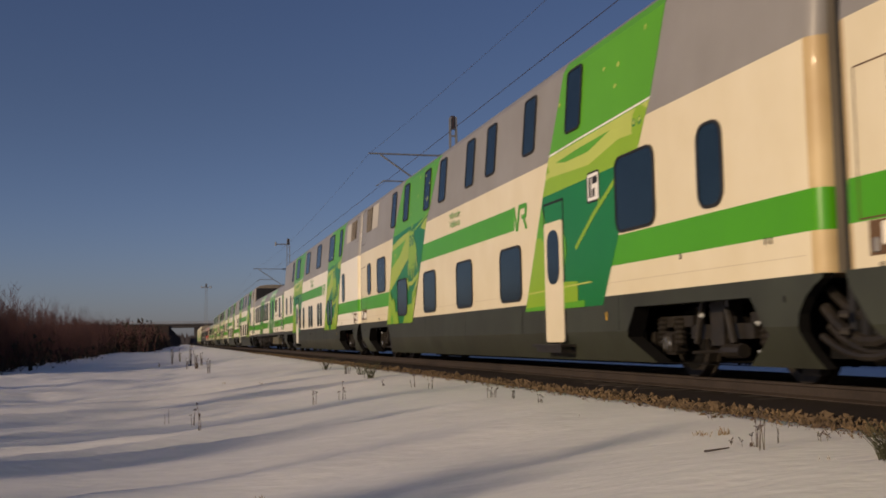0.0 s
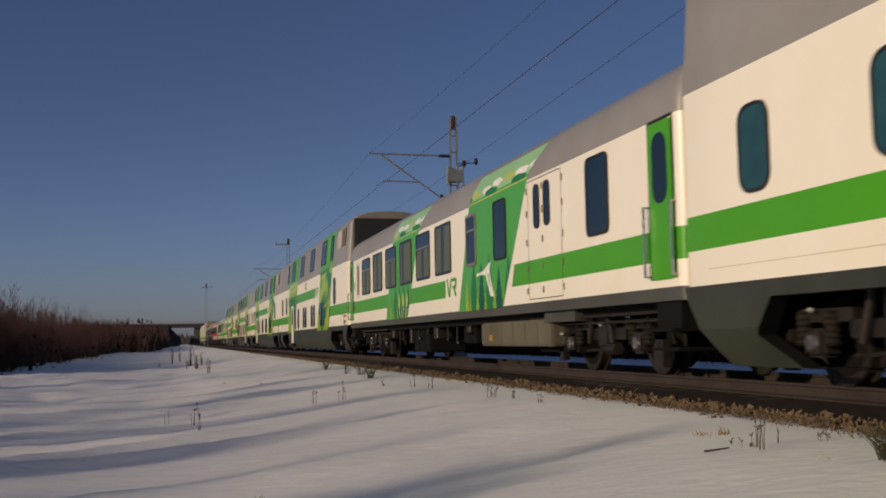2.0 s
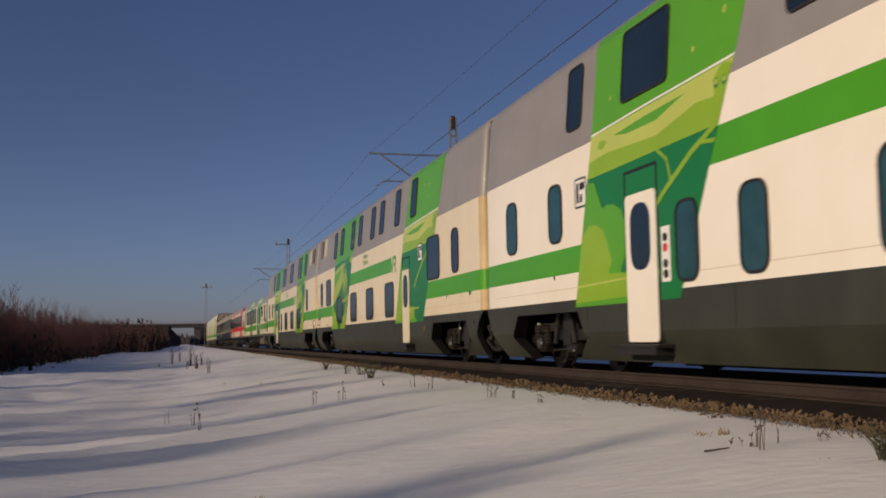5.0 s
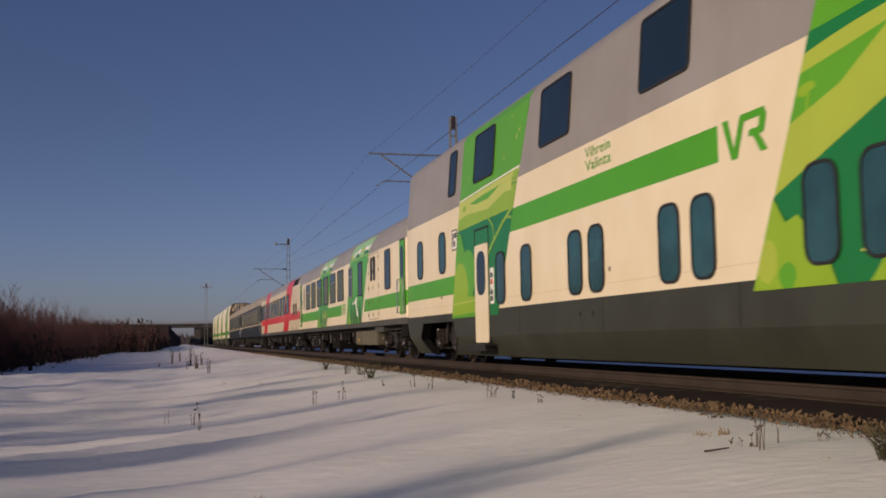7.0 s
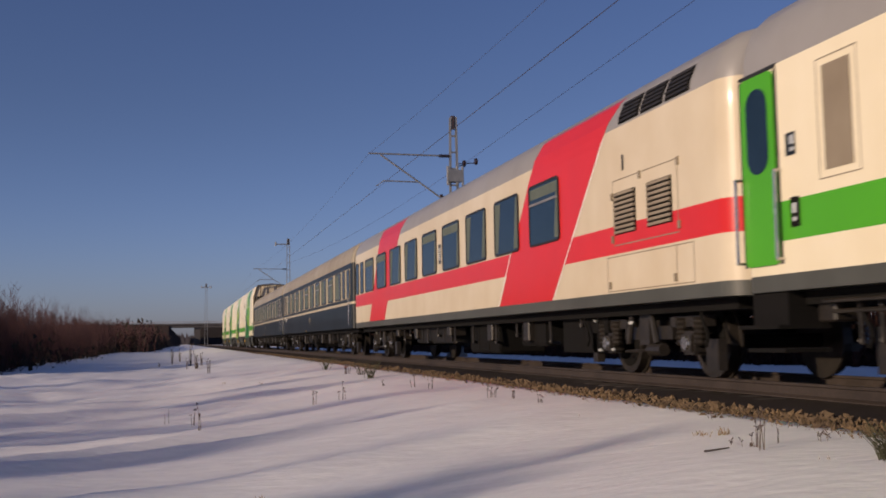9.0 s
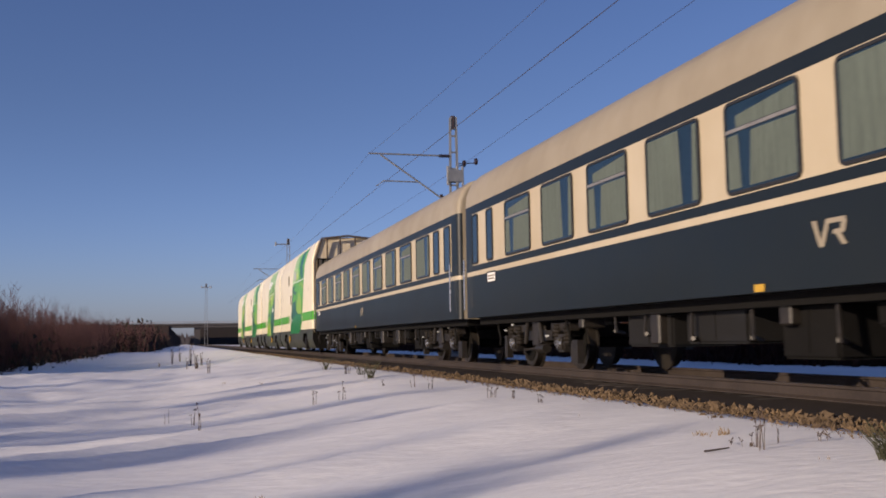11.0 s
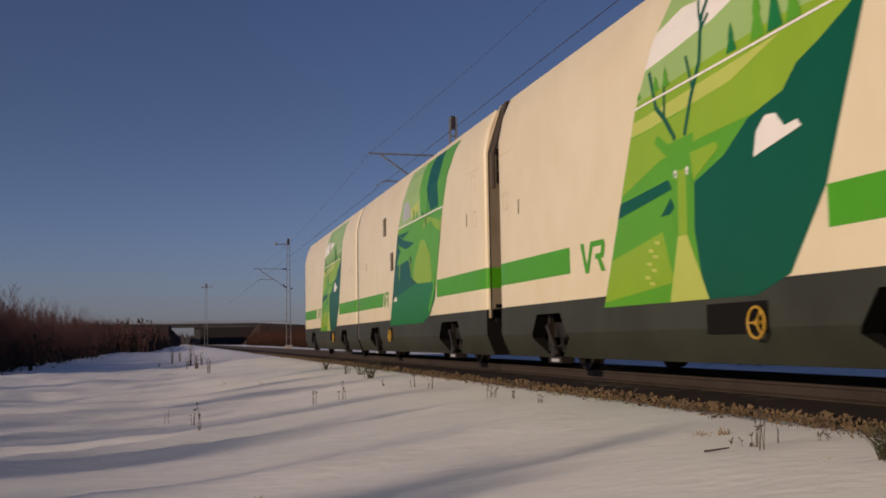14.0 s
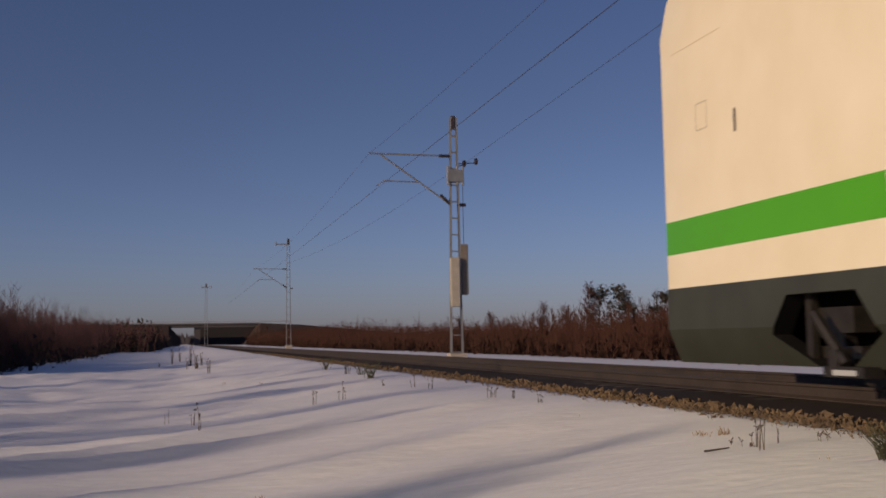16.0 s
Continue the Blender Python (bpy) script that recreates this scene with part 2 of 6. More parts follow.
# ---- rail cars ----
SIDE = {
    "double": [(0.0, 1.12), (1.6, 1.12), (1.6, 1.535), (1.6, 1.945), (1.6, 2.49), (1.6, 2.91), (1.6, 3.43), (1.485, 4.80), (1.42, 4.93), (1.29, 5.06), (1.06, 5.17), (0.6, 5.25), (0.0, 5.27)],
    "single": [(0.0, 0.98), (1.6, 0.98), (1.6, 1.15), (1.6, 1.48), (1.6, 1.69), (1.6, 1.88), (1.6, 2.08), (1.6, 3.30), (1.588, 3.45), (1.57, 3.58), (1.46, 3.83), (1.26, 4.01), (0.8, 4.15), (0.0, 4.20)],
    "carrier": [(0.0, 1.12), (1.6, 1.12), (1.6, 1.535), (1.6, 1.945), (1.6, 4.28), (1.5, 4.75), (1.33, 5.13), (0.9, 5.27), (0.0, 5.3)],
    "blue": [(0.0, 0.98), (1.6, 0.98), (1.6, 1.84), (1.6, 1.93), (1.6, 2.05), (1.6, 3.12), (1.6, 3.30), (1.57, 3.58), (1.46, 3.83), (1.26, 4.01), (0.8, 4.15), (0.0, 4.20)],
}


def side_x(kind, z):
    prof = SIDE[kind][1:]
    for (xa, za), (xb, zb) in zip(prof, prof[1:]):
        if za <= z <= zb:
            return xa + (xb - xa) * (z - za) / max(1e-6, zb - za)
    return 1.6 if z < 2 else 0.0


def clip(poly, axis, limit, keep_above):
    out = []
    for i, p in enumerate(poly):
        q = poly[(i + 1) % len(poly)]
        ip, iq = (p[axis] >= limit) == keep_above, (q[axis] >= limit) == keep_above
        if ip:
            out.append(p)
        if ip != iq:
            f = (limit - p[axis]) / (q[axis] - p[axis])
            out.append((p[0] + f * (q[0] - p[0]), p[1] + f * (q[1] - p[1])))
    return out


def clip_to(poly, window):
    """Cuts a polygon to a convex window (both in u, z)."""
    area = sum(a[0] * b[1] - b[0] * a[1] for a, b in zip(window, window[1:] + window[:1]))
    win = window if area > 0 else window[::-1]
    for a, b in zip(win, win[1:] + win[:1]):
        out = []
        side = lambda p: (b[0] - a[0]) * (p[1] - a[1]) - (b[1] - a[1]) * (p[0] - a[0])
        for i, p in enumerate(poly):
            q = poly[(i + 1) % len(poly)]
            sp, sq = side(p), side(q)
            if sp >= 0:
                out.append(p)
            if (sp >= 0) != (sq >= 0):
                f = sp / (sp - sq)
                out.append((p[0] + f * (q[0] - p[0]), p[1] + f * (q[1] - p[1])))
        poly = out
        if len(poly) < 3:
            return []
    return poly


def decal(bm, kind, poly, proud, slot=0, thick=0.0):
    """A thin sheet that follows the car's near side; poly in (u, z)."""
    levels = [z for _, z in SIDE[kind][1:]]
    bands = list(zip(levels, levels[1:]))
    bands[0] = (-1.0, bands[0][1])
    for z0, z1 in bands:
        p = clip(clip(poly, 1, z0, True), 1, z1, False)
        if len(p) < 3:
            continue
        vs = [bm.verts.new((-side_x(kind, max(levels[0], min(z, levels[-1]))) - proud, u, z)) for u, z in p]
        try:
            bm.faces.new(vs).material_index = slot
        except ValueError:
            pass


def rounded(u0, u1, z0, z1, r, n=4, shear=0.0):
    pts = []
    for cx, cz, a0 in ((u1 - r, z1 - r, 0), (u0 + r, z1 - r, 90), (u0 + r, z0 + r, 180), (u1 - r, z0 + r, 270)):
        for k in range(n + 1):
            a = radians(a0 + 90 * k / n)
            z = cz + r * math.sin(a)
            pts.append((cx + r * math.cos(a) + shear * (z - z0), z))
    return pts


def window(car, kind, u0, u1, z0, z1, glass="glass", r=0.16, frame_w=0.035, rail=False, curtain=0, name="window"):
    """Rubber-framed window: a raised ring with the pane set inside it."""
    outer, inner = rounded(u0, u1, z0, z1, r), rounded(u0 + frame_w, u1 - frame_w, z0 + frame_w, z1 - frame_w, max(0.02, r - frame_w))
    bm = bmesh.new()
    ring = []
    for pts, d in ((outer, 0.002), (outer, 0.026), (inner, 0.026), (inner, 0.012)):
        ring.append([bm.verts.new((-side_x(kind, z) - d, u, z)) for u, z in pts])
    for a, b in zip(ring, ring[1:]):
        for i in range(len(outer)):
            bm.faces.new((a[i], a[(i + 1) % len(outer)], b[(i + 1) % len(outer)], b[i]))
    w = part(name, bm, M["rubber"], car)
    bm = bmesh.new()
    decal(bm, kind, inner, 0.017)
    part("pane", bm, M[glass], w, "dark tinted window glass")
    if rail:
        bm = bmesh.new()
        zz = z0 + 0.68 * (z1 - z0)
        box(bm, -side_x(kind, zz) - 0.030, -side_x(kind, zz) - 0.018, u0 + frame_w, u1 - frame_w, zz - 0.02, zz + 0.02)
        part("transom", bm, M["trim"], w)
    if curtain:
        bm = bmesh.new()
        um = u0 + curtain * (u1 - u0)
        decal(bm, kind, [(u0 + 0.06, z0 + 0.06), (um, z0 + 0.06), (um - 0.06, z1 - 0.06), (u0 + 0.06, z1 - 0.06)], 0.020)
        part("curtain", bm, M["curtain"], w, "pale hanging curtain")
    return w


def body(car, kind, L, paintwork, mats, cuts=(), name="body", end=0.22, round_r=0.28, label="", rear=None):
    """Lofted car body with rounded plan corners. paintwork(u, z) gives the slot of each face."""
    half = SIDE[kind]
    ring = half + [(-x, z) for x, z in half[-2:0:-1]]
    stations = [(end, round_r)]
    for k in (15, 35, 55, 75, 90):
        stations.append((end + round_r * (1 - math.cos(radians(k))), round_r * (1 - math.sin(radians(k)))))
    first = stations[-1][0]
    mid = sorted({round(c, 3) for c in cuts if first + 0.05 < c < L - first - 0.05})
    us = stations + [(u, 0) for u in mid] + [(L - u + (0 if rear is None else end - rear), w) for u, w in stations[::-1]]
    bm = bmesh.new()
    rows = []
    for u, w in us:
        rows.append([bm.verts.new((math.copysign(max(0, abs(x) - w * (1.0 if z < 4.8 else 0.6)), x) if x else 0, u, z - (w * 0.12 if z > 3.9 else 0))) for x, z in ring])
    n = len(ring)
    for a, b, (ua, _), (ub, _) in zip(rows, rows[1:], us, us[1:]):
        for i in range(n):
            j = (i + 1) % n
            f = bm.faces.new((a[i], a[j], b[j], b[i]))
            f.material_index = paintwork((ua + ub) / 2, (ring[i][1] + ring[j][1]) / 2)
    bm.faces.new(rows[0][::-1]).material_index = len(mats) - 1
    bm.faces.new(rows[-1]).material_index = len(mats) - 1
    ob = part(name, bm, mats, car, label)
    for p in ob.data.polygons:
        p.use_smooth = len(p.vertices) == 4
    ob.data.set_sharp_from_angle(angle=radians(32))
    return ob


WHEEL = {}


def wheel_mesh():
    if not WHEEL:
        bm = bmesh.new()
        disc(bm, (0, 0.46), 0.46, -0.065, 0.065, 28)
        disc(bm, (0, 0.46), 0.50, 0.065, 0.095, 28)
        disc(bm, (0, 0.46), 0.36, -0.075, -0.066, 24, 1)
        disc(bm, (0, 0.46), 0.11, -0.16, -0.07, 12, 1)
        WHEEL["left"] = mesh_of("wheel", bm, [M["steel"], M["black"]])
    return WHEEL["left"]


def bogie(car, u, frame_mat="steel", base=2.56):
    """Two-axle bogie with side frames, axle boxes, springs and dampers."""
    bm = bmesh.new()
    box(bm, -1.1, 1.1, u - 0.28, u + 0.28, 0.52, 0.76)
    b = part("bogie", bm, M[frame_mat], car, "dirty dark grey bogie")
    for s in (-1, 1):
        bm = bmesh.new()
        x0, x1 = s * 1.00, s * 1.16
        box(bm, min(x0, x1), max(x0, x1), u - 0.75, u + 0.75, 0.50, 0.68)
        for e in (-1, 1):
            c = u + e * base / 2
            box(bm, min(x0, x1), max(x0, x1), min(u + e * 0.7, c + e * 0.35), max(u + e * 0.7, c + e * 0.35), 0.66, 0.80)
        box(bm, min(x0, x1) - 0.05, max(x0, x1) + 0.05, u - 0.16, u + 0.16, 0.42, 0.98)
        part("side_frame", bm, M[frame_mat], b)
    for e in (-1, 1):
        bm = bmesh.new()
        rod(bm, (-0.8, u + e * base / 2, 0.46), (0.8, u + e * base / 2, 0.46), 0.09, n=10)
        part("axle", bm, M["black"], b)
    for s in (-1, 1):
        for e in (-1, 1):
            w = new("wheel", wheel_mesh())
            w.parent = b
            w.matrix_local = pose(s * 0.80, u + e * base / 2, 0, 0, 0, 0) @ Matrix.Diagonal((-s if s > 0 else 1, 1, 1, 1))
            bm = bmesh.new()
            c = u + e * base / 2
            box(bm, s * 1.12 - 0.12, s * 1.12 + 0.12, c - 0.17, c + 0.17, 0.30, 0.60)
            bmesh.ops.bevel(bm, geom=bm.edges[:], offset=0.04, segments=2, affect="EDGES")
            part("axle_box", bm, M["steel"], b)
            # near-side caps only: bright steel stands in for sunlit highlights
            if s < 0:
                bm = bmesh.new()
                rod(bm, (-1.23, c, 0.45), (-1.27, c, 0.45), 0.10, 0.085, n=12)
                part("axle_cap", bm, M["bright"], b, "axle cap in bright steel for its sunlit glint")
            for q in (-0.24, 0.24):
                bm = bmesh.new()
                rings = []
                for k in range(12):
                    zk, rk = 0.42 + k * 0.032, 0.095 if k % 2 else 0.068
                    rings.append([bm.verts.new((s * 1.16 + rk * math.cos(n * math.tau / 10), c + q + rk * math.sin(n * math.tau / 10), zk)) for n in range(10)])
                for lo, hi in zip(rings, rings[1:]):
                    for n in range(10):
                        bm.faces.new((lo[n], lo[(n + 1) % 10], hi[(n + 1) % 10], hi[n]))
                bm.faces.new(rings[0][::-1])
                bm.faces.new(rings[-1])
                part("spring", bm, M["steel"], b)
    for q in (-0.45, 0.45):
        bm = bmesh.new()
        rod(bm, (-1.24, u + q, 0.45), (-1.24, u + q * 0.6, 0.98), 0.045, n=8)
        part("damper", bm, M["steel"], b)
    bm = bmesh.new()
    box(bm, -1.2, -1.08, u - base / 2 - 0.75, u - base / 2 - 0.45, 0.12, 0.5)
    part("brake_rigging", bm, M["steel"], b)
    bm = bmesh.new()
    box(bm, -1.2, -1.08, u + base / 2 + 0.45, u + base / 2 + 0.62, 0.16, 0.6)
    part("brake_rigging", bm, M["steel"], b)
    # small pale lumps on the near side, and a brake cylinder
    r = random.Random(int(u * 37))
    for k in range(4):
        bm = bmesh.new()
        c = Vector((-1.25 - r.uniform(0, 0.03), u + r.uniform(-1.7, 1.7), r.choice((0.34, 0.60, 0.70, 0.82)) + r.uniform(-0.04, 0.04)))
        bmesh.ops.create_icosphere(bm, subdivisions=1, radius=1.0)
        for v in bm.verts:
            v.co = c + Vector((v.co.x * 0.035, v.co.y * r.uniform(0.03, 0.09), v.co.z * r.uniform(0.015, 0.04)))
        part("pale_lump", bm, M["haze"], b, "small pale lump on the bogie")
    bm = bmesh.new()
    rod(bm, (-1.22, u - 0.62, 0.36), (-1.22, u - 0.22, 0.36), 0.085, n=10)
    rod(bm, (-1.22, u - 0.22, 0.36), (-1.22, u + 0.6, 0.33), 0.022, n=6)
    part("brake_cylinder", bm, M["steel"], b)
    for q in (-1.9, 1.9):
        bm = bmesh.new()
        pts = [(-1.30, u + q + 0.08 * math.sin(k), 0.95 - 0.09 * k) for k in range(7)]
        for a, e in zip(pts, pts[1:]):
            rod(bm, a, e, 0.022, n=6)
        part("brake_hose", bm, M["black"], b)
    return b


def hangers(car, u0, u1, seed, n=12):
    """Brackets, hangers and small boxes under the floor."""
    r = random.Random(seed)
    for k in range(n):
        u = u0 + (u1 - u0) * (k + r.uniform(0.1, 0.9)) / n
        bm = bmesh.new()
        low = r.uniform(0.42, 0.72)
        if k % 3 == 2:
            box(bm, -1.30, -0.9, u - r.uniform(0.08, 0.2), u + r.uniform(0.08, 0.22), low, 0.86)
            bmesh.ops.bevel(bm, geom=bm.edges[:], offset=0.02, segments=1, affect="EDGES")
            part("junction_box", bm, M["steel"], car)
        else:
            rod(bm, (-1.28, u, 0.88), (-1.28, u + r.uniform(-0.05, 0.05), low), 0.022, n=6)
            rod(bm, (-1.28, u, low + 0.03), (-1.05, u + 0.2, low), 0.03, n=6)
            part("hanger", bm, M["steel"], car)


def skirt(car, L, arches, z0, z1, u0=0.12, low=0.62, scooped=False):
    """Skirt along both sides with eight-sided openings left for the wheels."""
    def side(z):
        return 1.6 if z >= low else 1.6 - 0.16 * (low - z) / (low - z0)

    back = L - u0
    marks = {u0 + 0.9, back - 0.9} if scooped else {u0, back}
    for a, c in arches:
        marks |= {a, a + 0.32, a + 0.62, c - 0.62, c - 0.32, c}
    marks = sorted(marks)

    def opening(u):
        for a, c in arches:
            if a <= u <= c:
                e = min(u - a, c - u)
                return 0.54 - (0.54 - z0) * min(1, e / 0.62), 0.54 + 0.40 * min(1, e / 0.32)
        return None

    bm = bmesh.new()
    for ua, ub in zip(marks, marks[1:]):
        inside = opening((ua + ub) / 2)
        for s in (-1, 1):
            def panel(pa, pb, slot):
                for (za0, za1), (zb0, zb1) in ((pa, pb),):
                    q = [(ua, za0), (ub, zb0), (ub, zb1), (ua, za1)]
                    for lo, hi, m in ((-1, low, 1), (low, 9, 0)):
                        p = clip(clip(q, 1, lo, True), 1, hi, False)
                        if len(p) > 2:
                            area = abs(sum(x[0] * y[1] - y[0] * x[1] for x, y in zip(p, p[1:] + p[:1])))
                            if area > 1e-5:
                                bm.faces.new([bm.verts.new((s * side(z), u, z)) for u, z in p]).material_index = m
            if inside is None:
                panel((z0, z1), (z0, z1), 0)
            else:
                (la, ha), (lb, hb) = opening(ua) or (0.54, 0.54), opening(ub) or (0.54, 0.54)
                panel((ha, z1), (hb, z1), 0)
                panel((z0, la), (z0, lb), 0)
                # inner lip of the opening
                for za, zb in ((ha, hb), (la, lb)):
                    v = [bm.verts.new((s * (side(z) - d), u, z)) for u, z, d in ((ua, za, 0), (ub, zb, 0), (ub, zb, 0.22), (ua, za, 0.22))]
                    bm.faces.new(v).material_index = 2
        v = [bm.verts.new((x * (1.44 if inside is None else 0.9), u, z0 + 0.002)) for x, u in ((-1, ua), (1, ua), (1, ub), (-1, ub))]
        bm.faces.new(v).material_index = 2
    if scooped:
        # the corners are cut away round the coupling: a round scoop in front, a slanted one behind
        scoop = [(u0, z1), (u0 + 0.03, 1.07), (u0 + 0.16, 1.01), (u0 + 0.32, 0.90), (u0 + 0.44, 0.74), (u0 + 0.47, 0.56), (u0 + 0.40, 0.38), (u0 + 0.26, z0)]
        slant = [(back, z1), (back - 0.05, 0.98), (back - 0.20, 0.78), (back - 0.40, 0.54), (back - 0.62, 0.34), (back - 0.82, z0)]
        for curve, far in ((scoop, u0 + 0.9), (slant, back - 0.9)):
            for s in (-1, 1):
                for (ua, za), (ub, zb) in zip(curve, curve[1:]):
                    q = [(ua, za), (ub, zb), (far, zb), (far, za)]
                    for lo, hi, m in ((-1, low, 1), (low, 9, 0)):
                        p = clip(clip(q, 1, lo, True), 1, hi, False)
                        if len(p) > 2:
                            bm.faces.new([bm.verts.new((s * side(z), u, z)) for u, z in p]).material_index = m
                    v = [bm.verts.new((s * (side(z) - d), u, z)) for u, z, d in ((ua, za, 0), (ub, zb, 0), (ub, zb, 0.12), (ua, za, 0.12))]
                    bm.faces.new(v).material_index = 2
    # black end walls, like the lips, put the openings' shade into the colour
    for u in (u0 + 0.88, back - 0.88) if scooped else (u0, back):
        v = [bm.verts.new(c) for c in ((-1.44, u, z0), (1.44, u, z0), (1.6, u, low), (1.6, u, z1), (-1.6, u, z1), (-1.6, u, low))]
        bm.faces.new(v).material_index = 2
    part("skirt", bm, [M["dark"], M["dark"], M["black"]], car, "dark grey lower skirt with wheel openings")


def gangway(car, u, z0=1.0, z1=3.2, name="gangway_bellows", half=0.72):
    bm = bmesh.new()
    for k in range(5):
        a = u + (k - 2.5) * 0.09
        w = half if k % 2 else half - 0.06
        box(bm, -w, w, a, a + 0.09, z0, z1 + (0.05 if k % 2 else 0))
    part(name, bm, M["rubber"], car, "black rubber gangway bellows")
    bm = bmesh.new()
    rod(bm, (0, u - 0.5, 1.0), (0, u + 0.5, 1.0), 0.09, n=8)
    part("coupler", bm, M["black"], car)
    for s in (-0.87, 0.87):
        bm = bmesh.new()
        rod(bm, (s, u - 0.28, 1.03), (s, u + 0.28, 1.03), 0.11, n=10)
        part("buffer", bm, M["black"], car)


def emblem(car, kind, u0, u1, z0, z1, mat="green"):
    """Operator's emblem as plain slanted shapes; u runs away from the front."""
    bm = bmesh.new()
    w, h = u1 - u0, z1 - z0
    P = lambda a, b: (u1 - a * w, z0 + b * h)
    decal(bm, kind, [P(0.0, 1.0), P(0.14, 1.0), P(0.30, 0.0), P(0.20, 0.0)], 0.006)
    decal(bm, kind, [P(0.20, 0.0), P(0.34, 0.0), P(0.55, 1.0), P(0.43, 1.0)], 0.0065)
    decal(bm, kind, [P(0.43, 1.0), P(0.95, 1.0), P(1.0, 0.82), P(0.50, 0.82)], 0.006)
    decal(bm, kind, [P(0.86, 0.9), P(1.0, 0.82), P(0.94, 0.45), P(0.80, 0.45)], 0.0065)
    decal(bm, kind, [P(0.62, 0.58), P(0.92, 0.58), P(0.92, 0.42), P(0.60, 0.42)], 0.007)
    decal(bm, kind, [P(0.68, 0.45), P(0.82, 0.45), P(1.0, 0.0), P(0.85, 0.0)], 0.0075)
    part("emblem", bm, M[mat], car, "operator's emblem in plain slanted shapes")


def art(car, kind, quad, shapes, name="artwork"):
    """Printed landscape panel: a base sheet and flat shapes laid on it, cut to its outline."""
    bm = bmesh.new()
    mats = [M[shapes[0]]]
    decal(bm, kind, quad, 0.0030)
    slots = {shapes[0]: 0}
    d = 0.0034
    levels = sorted({z for _, z in quad})
    bands = [clip(clip(quad, 1, z0, True), 1, z1, False) for z0, z1 in zip(levels, levels[1:]) if z1 - z0 > 1e-3]
    for mat, poly in shapes[1:]:
        if mat not in slots:
            slots[mat] = len(mats)
            mats.append(M[mat])
        for w in bands:
            p = clip_to(poly, w) if len(w) > 2 else []
            if len(p) > 2:
                decal(bm, kind, p, d, slots[mat])
        d += 0.0003
    return part(name, bm, mats, car, "printed panel of green winter landscape shapes")


def blob(u, z, ru, rz, n=12, seed=0, rough=0.15):
    r = random.Random(seed)
    return [(u + ru * math.cos(k * math.tau / n) * r.uniform(1 - rough, 1 + rough), z + rz * math.sin(k * math.tau / n) * r.uniform(1 - rough, 1 + rough)) for k in range(n)]


def strip(points, w):
    """A bent band of width w through points (u, z)."""
    a, b = [], []
    for i, p in enumerate(points):
        q0, q1 = points[max(0, i - 1)], points[min(len(points) - 1, i + 1)]
        dx, dz = q1[0] - q0[0], q1[1] - q0[1]
        l = math.hypot(dx, dz) or 1
        a.append((p[0] - dz / l * w / 2, p[1] + dx / l * w / 2))
        b.append((p[0] + dz / l * w / 2, p[1] - dx / l * w / 2))
    return a + b[::-1]


def tree_shape(u, z, w, h):
    return [(u - w / 2, z), (u - w * 0.18, z + h * 0.45), (u - w * 0.3, z + h * 0.45), (u, z + h), (u + w * 0.3, z + h * 0.45), (u + w * 0.18, z + h * 0.45), (u + w / 2, z)]


